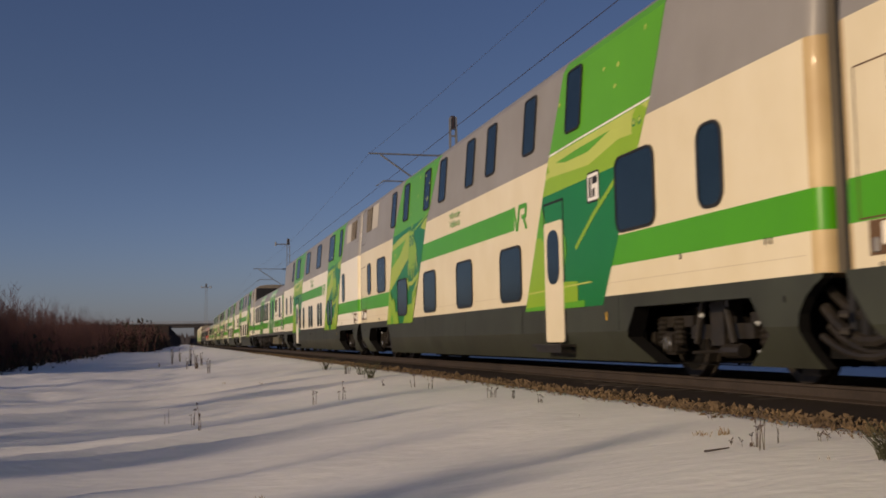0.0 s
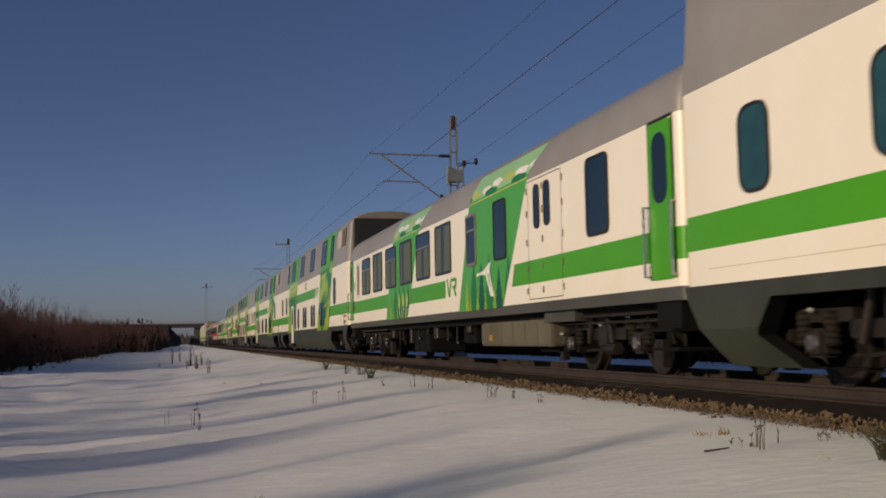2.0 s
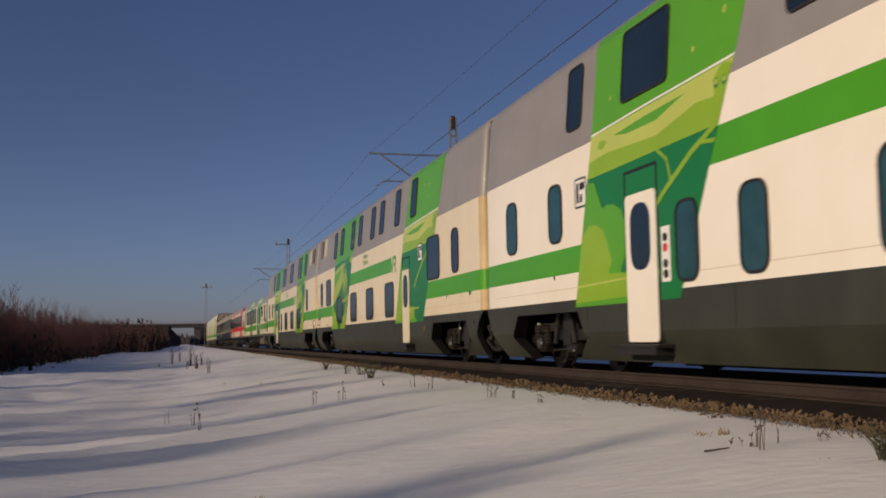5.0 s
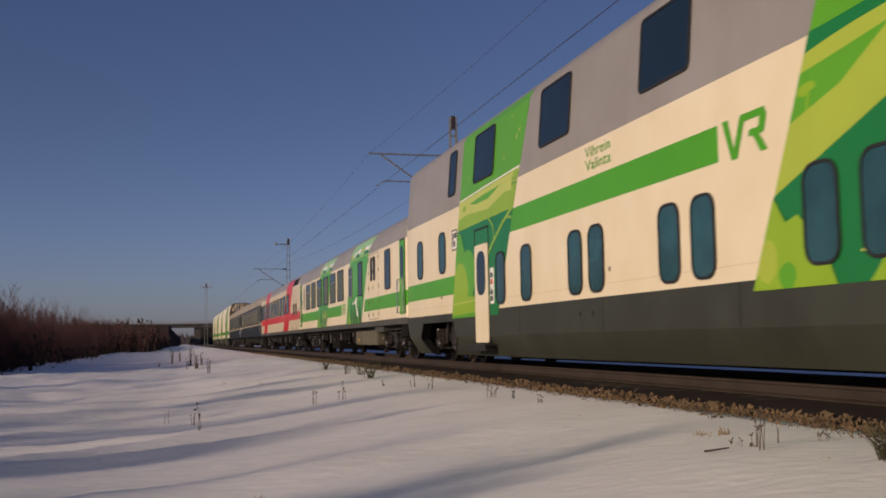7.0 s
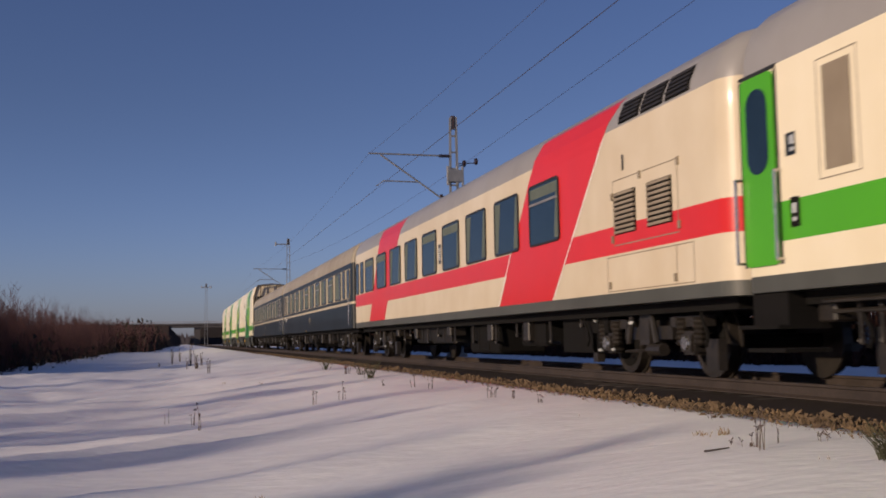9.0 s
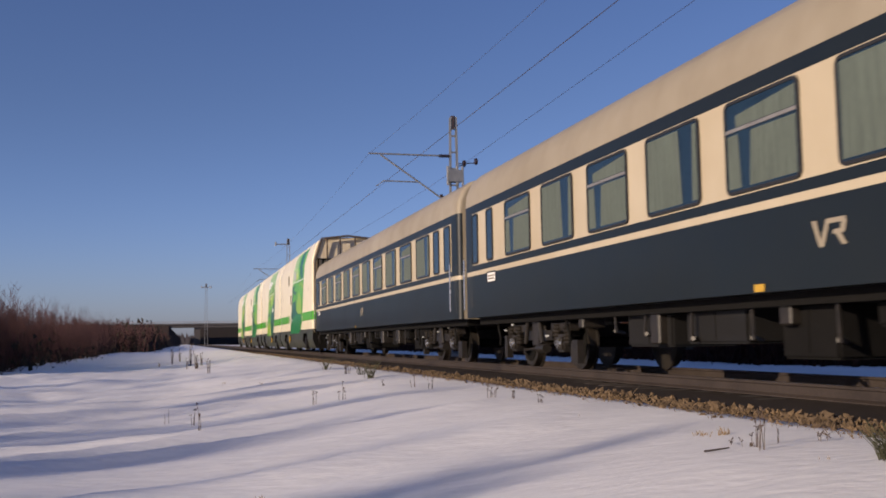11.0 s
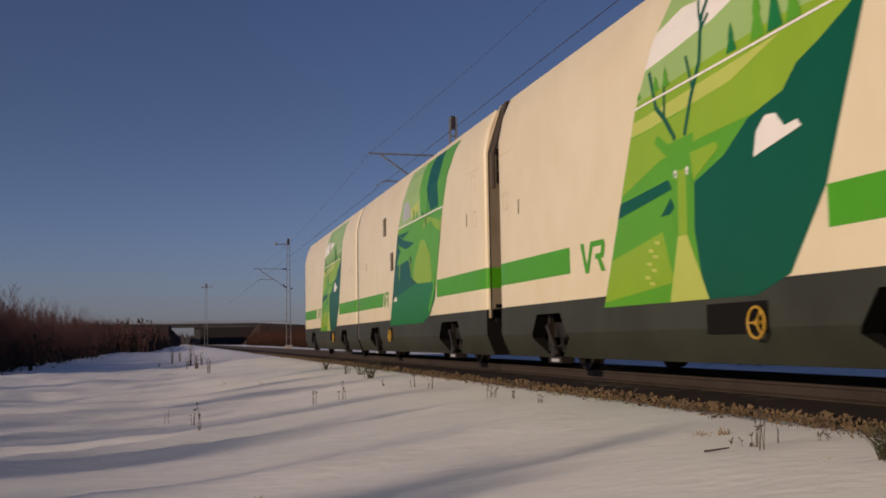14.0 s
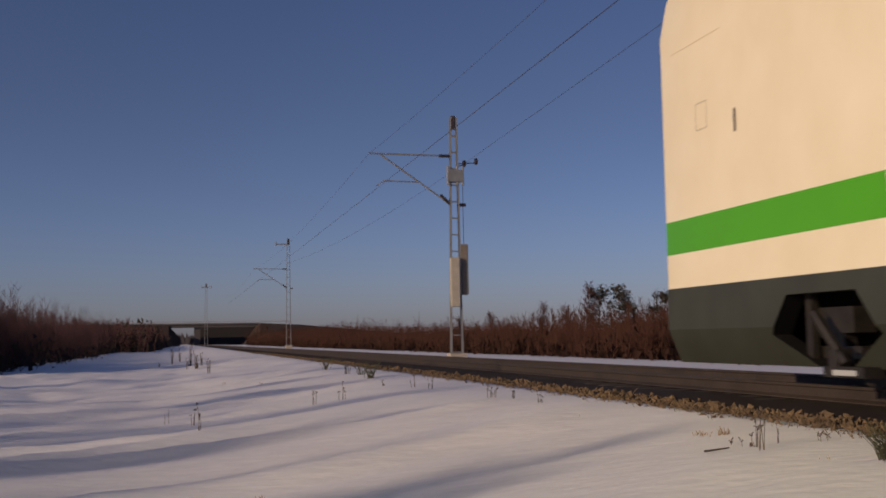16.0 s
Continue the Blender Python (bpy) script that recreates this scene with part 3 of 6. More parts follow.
# ORIGIN of each car: its front coupling plane on the rail level, y towards its rear.
def winter_art(q, seed):
    """Tall panel: leaf-green sky with flakes, pale hills, emerald wood with a bare branch, lime bushes."""
    u0, u1 = min(p[0] for p in q), max(p[0] for p in q)
    w = u1 - u0
    r = random.Random(seed)
    U = lambda f: u0 + w * f
    s = ["emerald", ("mid", [(U(-0.1), 3.62), (U(1.1), 3.42), (U(1.1), 5.3), (U(-0.1), 5.3)])]
    s.append(("pale", [(U(-0.1), 3.02), (U(0.5), 3.0), (U(1.1), 2.92), (U(1.1), 3.45), (U(0.6), 3.52), (U(-0.1), 3.64)]))
    s.append(("lime", [(U(-0.1), 2.95), (U(1.1), 2.86), (U(1.1), 3.02), (U(0.75), 3.16), (U(0.45), 3.10), (U(0.25), 3.28), (U(-0.1), 3.2)]))
    s.append(("mid", [(U(0.30), 3.46), (U(0.45), 3.30), (U(0.62), 3.30), (U(0.70), 3.36), (U(0.52), 3.42)]))
    s.append(("lime", blob(U(0.78), 3.30, 0.16, 0.07, 8, seed, 0.3)))
    s.append(("lime", blob(U(0.12), 3.30, 0.26, 0.30, 10, seed + 2, 0.25)))
    for e in (-0.09, 0.09):
        s.append(("emerald", blob(U(0.14) + e, 3.40, 0.055, 0.06, 9, 1, 0.05)))
        s.append(("pale", blob(U(0.14) + e, 3.41, 0.035, 0.035, 8, 1, 0.05)))
    s.append(("white", strip([(U(-0.1), 3.66), (U(0.5), 3.57), (U(1.1), 3.45)], 0.03)))
    s.append(("lime", strip([(U(0.56), 1.9), (U(0.42), 2.35), (U(0.28), 2.72), (U(0.16), 2.95)], 0.075)))
    s.append(("lime", strip([(U(0.38), 2.45), (U(0.40), 2.75), (U(0.46), 2.95)], 0.05)))
    s.append(("lime", strip([(U(0.24), 2.80), (U(0.10), 2.72)], 0.05)))
    s.append(("mid", [(U(0.66), 0.9), (U(1.1), 0.9), (U(1.1), 2.92), (U(0.84), 2.80), (U(0.79), 2.40), (U(0.75), 2.30), (U(0.73), 1.85), (U(0.68), 1.75)]))
    s.append(("mid", blob(U(0.74), 1.90, 0.62, 0.50, 14, seed + 3, 0.10)))
    s.append(("lime", blob(U(0.86), 1.62, 0.62, 0.62, 14, seed + 4, 0.12)))
    s.append(("lime", blob(U(0.20), 1.35, 0.36, 0.42, 12, seed + 5, 0.12)))
    s.append(("lime", [(U(0.55), 0.9), (U(1.1), 0.9), (U(1.1), 1.5), (U(0.55), 1.4)]))
    s.append(("pale", strip([(U(0.45), 1.36), (U(1.0), 1.30)], 0.025)))
    s.append(("mid", [(U(0.5), 0.9), (U(1.1), 0.9), (U(1.1), 1.05), (U(0.5), 1.1)]))
    for k in range(9):
        s.append(("pale", blob(U(r.uniform(0.1, 0.8)), r.uniform(3.85, 4.8), 0.04, 0.045, 6, k, 0.5)))
    return s


def star(u, z, r, n=6):
    return [(u + (r if k % 2 == 0 else r * 0.42) * math.cos(k * math.pi / n + 0.3), z + (r if k % 2 == 0 else r * 0.42) * math.sin(k * math.pi / n + 0.3)) for k in range(2 * n)]


def owl_art(q, seed):
    """Tall panel with a perched bird built of plain shapes; P runs to the right of the bird's middle."""
    u0, u1 = min(p[0] for p in q), max(p[0] for p in q)
    w = u1 - u0
    U = lambda f: u0 + w * f
    um = U(0.44)
    P = lambda *pts: [(um - dx, z) for dx, z in pts]
    r = random.Random(seed)
    s = ["emerald", ("mid", [(U(-0.1), 3.72), (U(0.45), 3.50), (U(1.1), 3.42), (U(1.1), 5.3), (U(-0.1), 5.3)])]
    s.append(("hill", [(U(1.1), 1.62), (U(0.93), 1.92), (U(0.52), 2.70), (U(0.48), 3.42), (U(0.70), 3.34), (U(1.1), 3.02)]))
    s.append(("emerald", [(U(1.1), 3.05), (U(0.72), 3.32), (U(0.46), 3.46), (U(0.48), 3.54), (U(0.75), 3.46), (U(1.1), 3.30)]))
    s.append(("mid", [(U(1.1), 2.45), (U(0.86), 2.62), (U(0.70), 2.85), (U(0.56), 3.24), (U(0.72), 3.14), (U(1.1), 2.92)]))
    s.append(("lime", blob(U(0.80), 2.92, 0.16, 0.06, 9, seed, 0.3)))
    s.append(("lime", strip([(U(0.80), 2.70), (U(0.79), 2.92)], 0.035)))
    s.append(("hill", [(U(-0.1), 3.30), (U(0.20), 3.26), (U(0.28), 3.36), (U(0.22), 3.50), (U(-0.1), 3.85)]))
    s.append(("lime", strip([(U(0.38), 3.38), (U(0.2), 3.58), (U(-0.1), 3.90)], 0.05)))
    s.append(("lime", P((-0.40, 3.22), (-0.44, 2.80), (-0.50, 2.40), (-0.40, 2.52), (-0.32, 2.22), (-0.24, 2.50), (-0.15, 2.16), (-0.06, 2.60), (0.03, 2.26), (0.10, 2.62), (0.20, 2.26), (0.28, 2.56), (0.38, 2.32), (0.40, 2.66), (0.52, 2.80), (0.40, 3.02), (0.22, 3.16), (0.24, 3.44), (0.08, 3.34), (-0.06, 3.42), (-0.20, 3.36), (-0.36, 3.48))))
    s.append(("lime", blob(um - 0.0, 3.52, 0.07, 0.08, 9, 2, 0.1)))
    for dx in (-0.20, 0.08):
        s.append(("emerald", blob(um - dx, 3.14, 0.125, 0.155, 14, 1, 0.02)))
        s.append(("pale", blob(um - dx, 3.14, 0.062, 0.085, 12, 1, 0.02)))
        s.append(("emerald", blob(um - dx, 3.14, 0.032, 0.045, 10, 1, 0.02)))
        s.append(("hill", strip(P((dx * 0.8 + 0.06, 2.46), (dx * 0.8 + 0.06, 2.12)), 0.06)))
    s.append(("pale", P((-0.10, 3.04), (-0.02, 3.04), (-0.06, 2.93))))
    for k in range(4):
        s.append(("pale", strip(P((0.42 + 0.03 * k, 2.74 - 0.09 * k), (0.56 + 0.02 * k, 2.62 - 0.09 * k)), 0.035)))
        s.append(("pale", strip(P((-0.56 + 0.02 * k, 2.56 - 0.08 * k), (-0.46 + 0.02 * k, 2.42 - 0.08 * k)), 0.035)))
    s.append(("hill", strip(P((-0.72, 2.16), (-0.54, 2.02), (-0.1, 2.02), (0.30, 2.10), (0.68, 2.20)), 0.11)))
    s.append(("hill", strip(P((-0.62, 2.02), (-0.44, 1.86)), 0.06)))
    s.append(("hill", strip(P((-0.46, 2.04), (-0.60, 2.20)), 0.045)))
    s.append(("pale", strip(P((0.62, 2.12), (0.30, 1.88), (0.02, 1.74), (-0.06, 1.52)), 0.045)))
    for k in range(6):
        s.append(("pale", strip(P((0.56 - 0.10 * k, 2.07 - 0.065 * k), (0.50 - 0.10 * k, 1.90 - 0.06 * k)), 0.05)))
    s.append(("lime", [(U(0.10), 2.72), (U(0.26), 2.70), (U(0.28), 2.30), (U(0.34), 2.26), (U(0.35), 1.86), (U(0.44), 1.80), (U(0.46), 1.50), (U(0.58), 1.44), (U(0.61), 1.16), (U(0.66), 0.9), (U(0.10), 0.9)]))
    s.append(("hill", blob(U(0.40), 1.40, 0.30, 0.26, 12, seed + 6, 0.10)))
    s.append(("lime", [(U(1.1), 2.02), (U(0.94), 2.04), (U(0.91), 1.88), (U(0.88), 1.66), (U(0.84), 1.72), (U(0.81), 1.58), (U(0.80), 1.32), (U(0.76), 1.34), (U(0.72), 0.9), (U(1.1), 0.9)]))
    s.append(("hill", blob(U(0.95), 1.30, 0.24, 0.22, 11, seed + 7, 0.12)))
    s.append(("mid", blob(U(0.88), 1.12, 0.16, 0.14, 10, seed + 8, 0.15)))
    s.append(("pale", strip([(U(0.50), 1.36), (U(0.66), 1.28)], 0.028)))
    for k in range(9):
        s.append(("pale", star(U(r.uniform(0.12, 0.62)), r.uniform(3.75, 4.8), r.uniform(0.04, 0.085))))
    s.append(("pale", star(U(0.17), 3.06, 0.085)))
    s.append(("pale", star(U(0.20), 2.80, 0.03)))
    return s


def side_door(car, kind, u0, u1, z0, z1, color="cream", step=True, glass_z=(0.48, 0.93), tone=""):
    bm = bmesh.new()
    outline = rounded(u0, u1, z0, z1, 0.06, 2)
    vs0 = [bm.verts.new((-1.600, u, z)) for u, z in outline]
    vs1 = [bm.verts.new((-1.622, u, z)) for u, z in outline]
    bm.faces.new(vs1)
    for i in range(len(outline)):
        bm.faces.new((vs0[i], vs0[(i + 1) % len(outline)], vs1[(i + 1) % len(outline)], vs1[i]))
    d = part("door", bm, M[tone or color], car, "cream plug door with an oval pane" if color == "cream" else "bright green entrance door with a tall pane")
    h = z1 - z0
    bm = bmesh.new()
    pz0, pz1 = z0 + h * glass_z[0], z0 + h * glass_z[1]
    pts = rounded(u0 + 0.17 * (u1 - u0), u1 - 0.17 * (u1 - u0), pz0, pz1, 0.17 * (u1 - u0) + 0.08, 4)
    bm.faces.new([bm.verts.new((-1.628, u, z)) for u, z in pts])
    part("pane", bm, M["glass"], d, "dark door pane")
    bm = bmesh.new()
    for a, b in ((u0 - 0.05, u0 - 0.01), (u1 + 0.01, u1 + 0.05)):
        box(bm, -1.608, -1.6, a, b, z0, z1 + 0.32 if color == "cream" else z1)
    box(bm, -1.608, -1.6, u0 - 0.05, u1 + 0.05, z1 + 0.30 if color == "cream" else z1 + 0.01, z1 + 0.34 if color == "cream" else z1 + 0.05)
    part("door_seal", bm, M["rubber"], d)
    if color != "cream":
        for uu in (u0 - 0.07, u1 + 0.07):
            bm = bmesh.new()
            rod(bm, (-1.68, uu, z0 + 0.05), (-1.68, uu, z0 + 0.95), 0.018, n=8)
            for zz in (z0 + 0.05, z0 + 0.95):
                rod(bm, (-1.6, uu, zz), (-1.69, uu, zz), 0.016, n=6)
            part("grab_rail", bm, M["bright"], car, "polished steel grab rail")
    if step:
        bm = bmesh.new()
        box(bm, -1.78, -1.45, u0 - 0.25, u1 + 0.25, z0 - 0.07, z0 - 0.03)
        box(bm, -1.74, -1.45, u0 - 0.15, u1 + 0.15, z0 - 0.16, z0 - 0.07)
        part("door_step", bm, M["steel"], car)


def louvre(car, kind, u0, u1, z0, z1, slats=8, mat="black"):
    bm = bmesh.new()
    decal(bm, kind, [(u0, z0), (u1, z0), (u1, z1), (u0, z1)], 0.004)
    g = part("grille", bm, M["black"], car, "dark louvred ventilation grille")
    for k in range(slats):
        bm = bmesh.new()
        z = z0 + (k + 0.5) * (z1 - z0) / slats
        x = -side_x(kind, z)
        h = (z1 - z0) / slats * 0.28
        box(bm, x - 0.03, x - 0.004, u0 + 0.03, u1 - 0.03, z - h, z + h)
        part("slat", bm, M["tan"], g)


def slab(car, kind, u0, u1, z0, z1, mat, name, label="", proud=0.006):
    bm = bmesh.new()
    decal(bm, kind, [(u0, z0), (u1, z0), (u1, z1), (u0, z1)], proud)
    return part(name, bm, M[mat], car, label)


def seam(car, kind, u0, u1, z0, z1, w=0.012, name="hatch", mat="tan"):
    bm = bmesh.new()
    for a, b, c, d in ((u0, u1, z0, z0 + w), (u0, u1, z1 - w, z1), (u0, u0 + w, z0, z1), (u1 - w, u1, z0, z1)):
        decal(bm, kind, [(a, c), (b, c), (b, d), (a, d)], 0.003)
    part(name, bm, M[mat], car, "flush service hatch outline")


def slogan(car, kind, u0, u1, z0, z1):
    h = z1 - z0
    for k, word in enumerate(("Vihrein", "Valinta")):
        c = bpy.data.curves.new("slogan", "FONT")
        c.body, c.size = word, h * 0.55
        c.align_x = "CENTER"
        tmp = bpy.data.objects.new("slogan", c)
        scene.collection.objects.link(tmp)
        me = bpy.data.meshes.new_from_object(tmp.evaluated_get(bpy.context.evaluated_depsgraph_get()))
        bpy.data.objects.remove(tmp)
        me.materials.append(M["green"])
        ob = new("slogan", me)
        ob.parent = car
        wd = max(v.co.x for v in me.vertices) - min(v.co.x for v in me.vertices)
        ob.matrix_local = pose(-side_x(kind, z0) - 0.006, (u0 + u1) / 2, z1 - h * 0.46 * (k + 1), 90, 0, -90) @ Matrix.Diagonal(((u1 - u0) / wd, 1, 1, 1))
        ob["label"] = "green printed slogan"


CAR_L = 26.4


def double_decker(version, side="cream"):
    label = {"a": "cream and grey double-deck coach with wide single windows, green artwork",
             "b": "cream and grey double-deck coach with paired windows, bird artwork"}[version]
    car = empty("double_deck_coach", label, "railway coach", "coaches of the passing train")
    K = "double"
    hi0, hi1 = (8.8, 17.3)          # stretch in which the stripe runs high

    def paintwork(u, z):
        if z > 3.40:
            return 1
        # corner strips: grime and the rounded corner's shading both in the colour
        if (u < 0.63 or u > CAR_L - 0.05) and not 1.53 < z < 1.95:
            return 3
        if 1.53 < z < 1.95 and not hi0 - 1.5 < u < hi1 + 2.2:
            return 2
        if 2.48 < z < 2.92 and 9.75 < u < hi1 + 0.4:
            return 2
        return 0

    body(car, K, CAR_L, paintwork, [M[side], M["grey"], M["green"], M["ochre" if side == "cream" else "cream"], M["grime"]], cuts=(1.0, 7.4, 9.75, 17.7, 19.4, 25.4), end=0.43, rear=-0.12, round_r=0.17, label="cream side walls with green stripe and grey upper deck")
    skirt(car, CAR_L + 0.53, [(1.45, 5.0), (21.4, 24.95)], 0.20, 1.12, 0.43, scooped=True)
    for u in (3.2, 23.2):
        bogie(car, u)
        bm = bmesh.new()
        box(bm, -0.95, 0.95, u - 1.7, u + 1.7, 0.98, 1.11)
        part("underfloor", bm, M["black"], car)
    # oversized bellows: their black also fills the shaded gap between the cars
    gangway(car, 0.27, 0.45, 4.9, half=1.36)
    for x, z, dip, w in ((-1.30, 0.98, 0.30, 0.05), (-1.36, 0.80, 0.34, 0.06), (-1.28, 0.62, 0.26, 0.07), (-1.40, 0.52, 0.20, 0.04)):
        bm = bmesh.new()
        pts = [(x, -0.62 + 0.2 * k, z - dip * 4 * (k / 7) * (1 - k / 7)) for k in range(8)]
        for a, b in zip(pts, pts[1:]):
            rod(bm, a, b, w, n=8)
        part("coupling_hose", bm, M["steel"], car, "dark hanging coupling hose")
    bm = bmesh.new()
    box(bm, -1.34, 1.34, -0.55, 0.75, 0.30, 0.42)
    part("coupling_beam", bm, M["black"], car)
    for z in (0.56, 0.72):
        bm = bmesh.new()
        rod(bm, (-1.44, 0.30, z), (-1.50, 0.36, z), 0.05, 0.04, n=8)
        part("hose_valve", bm, M["steel"], car)
    bm = bmesh.new()
    box(bm, -0.5, 0.5, 6.0, 20.4, 0.12, 0.26)
    part("underframe", bm, M["black"], car)

    def sign(u, z):
        bm = bmesh.new()
        decal(bm, K, rounded(u, u + 0.48, z, z + 0.46, 0.05, 2), 0.0068)
        decal(bm, K, rounded(u + 0.03, u + 0.45, z + 0.03, z + 0.43, 0.04, 2), 0.0075, 1)
        for a, b, c0, c1 in ((0.07, 0.27, 0.27, 0.38), (0.31, 0.40, 0.08, 0.38), (0.17, 0.27, 0.08, 0.2)):
            decal(bm, K, [(u + a, z + c0), (u + b, z + c0), (u + b, z + c1), (u + a, z + c1)], 0.0082)
        part("service_sign", bm, [M["rubber"], M["white"]], car, "small white service pictogram plate")

    def connector(u0, u1, z0, z1):
        panel_ = slab(car, K, u0, u1, z0, z1, "rust", "connector_panel", "open rusty electrical connector panel")
        r = random.Random(int(u0 * 10))
        for k in range(6):
            a = u0 + (u1 - u0) * (0.05 + 0.155 * k)
            b, c, h = (u1 - u0) * r.uniform(0.06, 0.12), z0 + r.uniform(0.02, 0.10), r.uniform(0.10, 0.24)
            bm = bmesh.new()
            box(bm, -1.635, -1.6, a, a + b, c, min(z1 - 0.02, c + h))
            bmesh.ops.bevel(bm, geom=bm.edges[:], offset=0.012, segments=1, affect="EDGES")
            part("socket", bm, M[("white", "tan", "white", "black", "ivory", "trim")[k]], panel_)
        for k in range(5):
            bm = bmesh.new()
            a = u0 + (u1 - u0) * (0.1 + 0.17 * k)
            decal(bm, K, [(a, z0 - 0.10), (a + 0.07, z0 - 0.10), (a + 0.07, z0 - 0.06), (a, z0 - 0.06)], 0.004)
            part("marking_bar", bm, M["tan"], panel_)

    if version == "a":
        q1 = [(5.75, 1.0), (9.2, 1.0), (7.85, 3.5), (7.3, 4.95), (3.65, 4.95), (4.05, 3.6)]
        art(car, K, q1, winter_art(q1, 3))
        q2 = [(18.4, 1.0), (21.8, 1.0), (20.8, 3.5), (19.7, 4.95), (15.6, 4.95), (16.55, 3.6)]
        art(car, K, q2, owl_art(q2, 8))
        for a, b in ((2.21, 2.80), (24.42, 25.02)):
            window(car, K, a, b, 2.0, 3.0, r=0.2)
        for a, b in ((3.94, 5.18), (22.0, 23.32)):
            window(car, K, a, b, 1.97, 3.03, r=0.18)
        for a in (9.37, 12.59, 15.78, 18.98):
            window(car, K, a, a + 1.27, 1.2, 2.21, r=0.18)
        for a in (6.5, 8.62, 10.96, 12.5, 14.88, 16.45, 18.9, 20.6):
            window(car, K, a, a + 0.64, 3.74, 4.76, r=0.10)
        side_door(car, K, 7.29, 8.12, 0.47, 2.42)
        emblem(car, K, 9.0, 9.8, 2.46, 2.92)
        slogan(car, K, 13.5, 14.4, 2.99, 3.40)
        louvre(car, K, 24.5, 25.45, 4.06, 4.82, 12)
        slab(car, K, 23.45, 24.46, 4.06, 4.82, "panel", "vent_panel", "pale roof-side panel")
        seam(car, K, 25.5, 26.3, 3.7, 4.86, 0.018, "roof_hatch", "rubber")
        connector(25.25, 26.12, 1.22, 1.53)
        seam(car, K, 25.28, 26.25, 1.55, 2.95, 0.016, "equipment_door", "rust")
        bm = bmesh.new()
        decal(bm, K, [(25.76, 1.56), (25.772, 1.56), (25.772, 2.94), (25.76, 2.94)], 0.0032)
        part("door_joint", bm, M["tan"], car)
        sign(5.75, 2.52)
    else:
        q1 = [(5.7, 1.0), (9.1, 1.0), (7.9, 3.5), (7.45, 4.95), (3.7, 4.95), (4.25, 3.6), (5.35, 1.3)]
        art(car, K, q1, owl_art(q1, 4))
        q2 = [(18.3, 1.0), (21.75, 1.0), (20.95, 3.5), (20.9, 4.95), (16.4, 4.95), (16.85, 3.6)]
        art(car, K, q2, winter_art(q2, 9))
        window(car, K, 3.45, 4.04, 1.98, 3.02, "teal_glass", r=0.2)
        for a, b in ((22.24, 22.85), (24.52, 25.12)):
            window(car, K, a, b, 2.05, 3.01, "teal_glass", r=0.2)
        for a in (6.67, 7.56, 9.87, 10.74, 13.09, 13.93, 16.27, 17.78):
            window(car, K, a, a + 0.57, 1.19, 2.19, "teal_glass", r=0.19)
        for a in (6.4, 10.4, 14.4, 18.5):
            window(car, K, a, a + 1.42, 3.74, 4.76, r=0.10)
        for a in (4.35, 21.4):
            window(car, K, a, a + 0.62, 3.74, 4.76, r=0.12)
        side_door(car, K, 18.88, 19.8, 0.47, 2.44, tone=side)
        bm = bmesh.new()
        box(bm, -1.608, -1.6, 18.52, 18.76, 1.22, 1.92)
        b_ = part("button_panel", bm, M["white"], car, "pale panel of round door buttons")
        for k, z in enumerate((1.32, 1.45, 1.65, 1.78)):
            bm = bmesh.new()
            rod(bm, (-1.605, 18.64, z), (-1.622, 18.64, z), 0.055, n=12)
            part("button", bm, M["red" if k == 2 else "rubber"], b_)
        emblem(car, K, 8.72, 9.64, 2.46, 2.92)
        slogan(car, K, 12.75, 13.7, 2.98, 3.40)
        louvre(car, K, 1.15, 2.2, 4.08, 4.74, 12)
        slab(car, K, 2.24, 3.25, 4.08, 4.74, "panel", "vent_panel", "pale roof-side panel")
        seam(car, K, 0.66, 1.12, 3.95, 4.80, 0.014, "roof_hatch", "rubber")
        connector(0.78, 1.42, 1.22, 1.49)
        sign(21.2, 2.5)
    r = random.Random(7 if version == "a" else 8)
    for k in range(9):
        u = r.choice((r.uniform(0.9, 5.0), r.uniform(9.8, 18.0), r.uniform(22.2, 25.8)))
        bm = bmesh.new()
        z = r.choice((1.47, 1.16, 0.86))
        box(bm, -1.612, -1.598, u, u + 0.03, z, z + 0.07)
        part("fitting", bm, M["rubber"], car)
    for u in (5.2, 9.4, 13.2, 17.0, 21.3):
        bm = bmesh.new()
        decal(bm, K, [(u, 0.64), (u + 0.012, 0.64), (u + 0.012, 1.11), (u, 1.11)], 0.003)
        part("skirt_joint", bm, M["black"], car)
    bm = bmesh.new()
    decal(bm, K, [(0.7, 1.30), (25.9, 1.30), (25.9, 1.308), (0.7, 1.308)], 0.0022)
    part("wall_joint", bm, M["dull"], car)
    # bright rod put in for the silver highlight up the front corner
    bm = bmesh.new()
    rod(bm, (-1.50, 0.53, 3.5), (-1.43, 0.53, 4.45), 0.025, n=8)
    part("corner_trim", bm, M["bright"], car, "bright corner strip set for a silver highlight")
    bm = bmesh.new()
    decal(bm, K, [(5.6, 0.78), (5.66, 0.78), (5.66, 0.9), (5.6, 0.9)], 0.004)
    part("yellow_label", bm, M["yellow"], car)
    return car


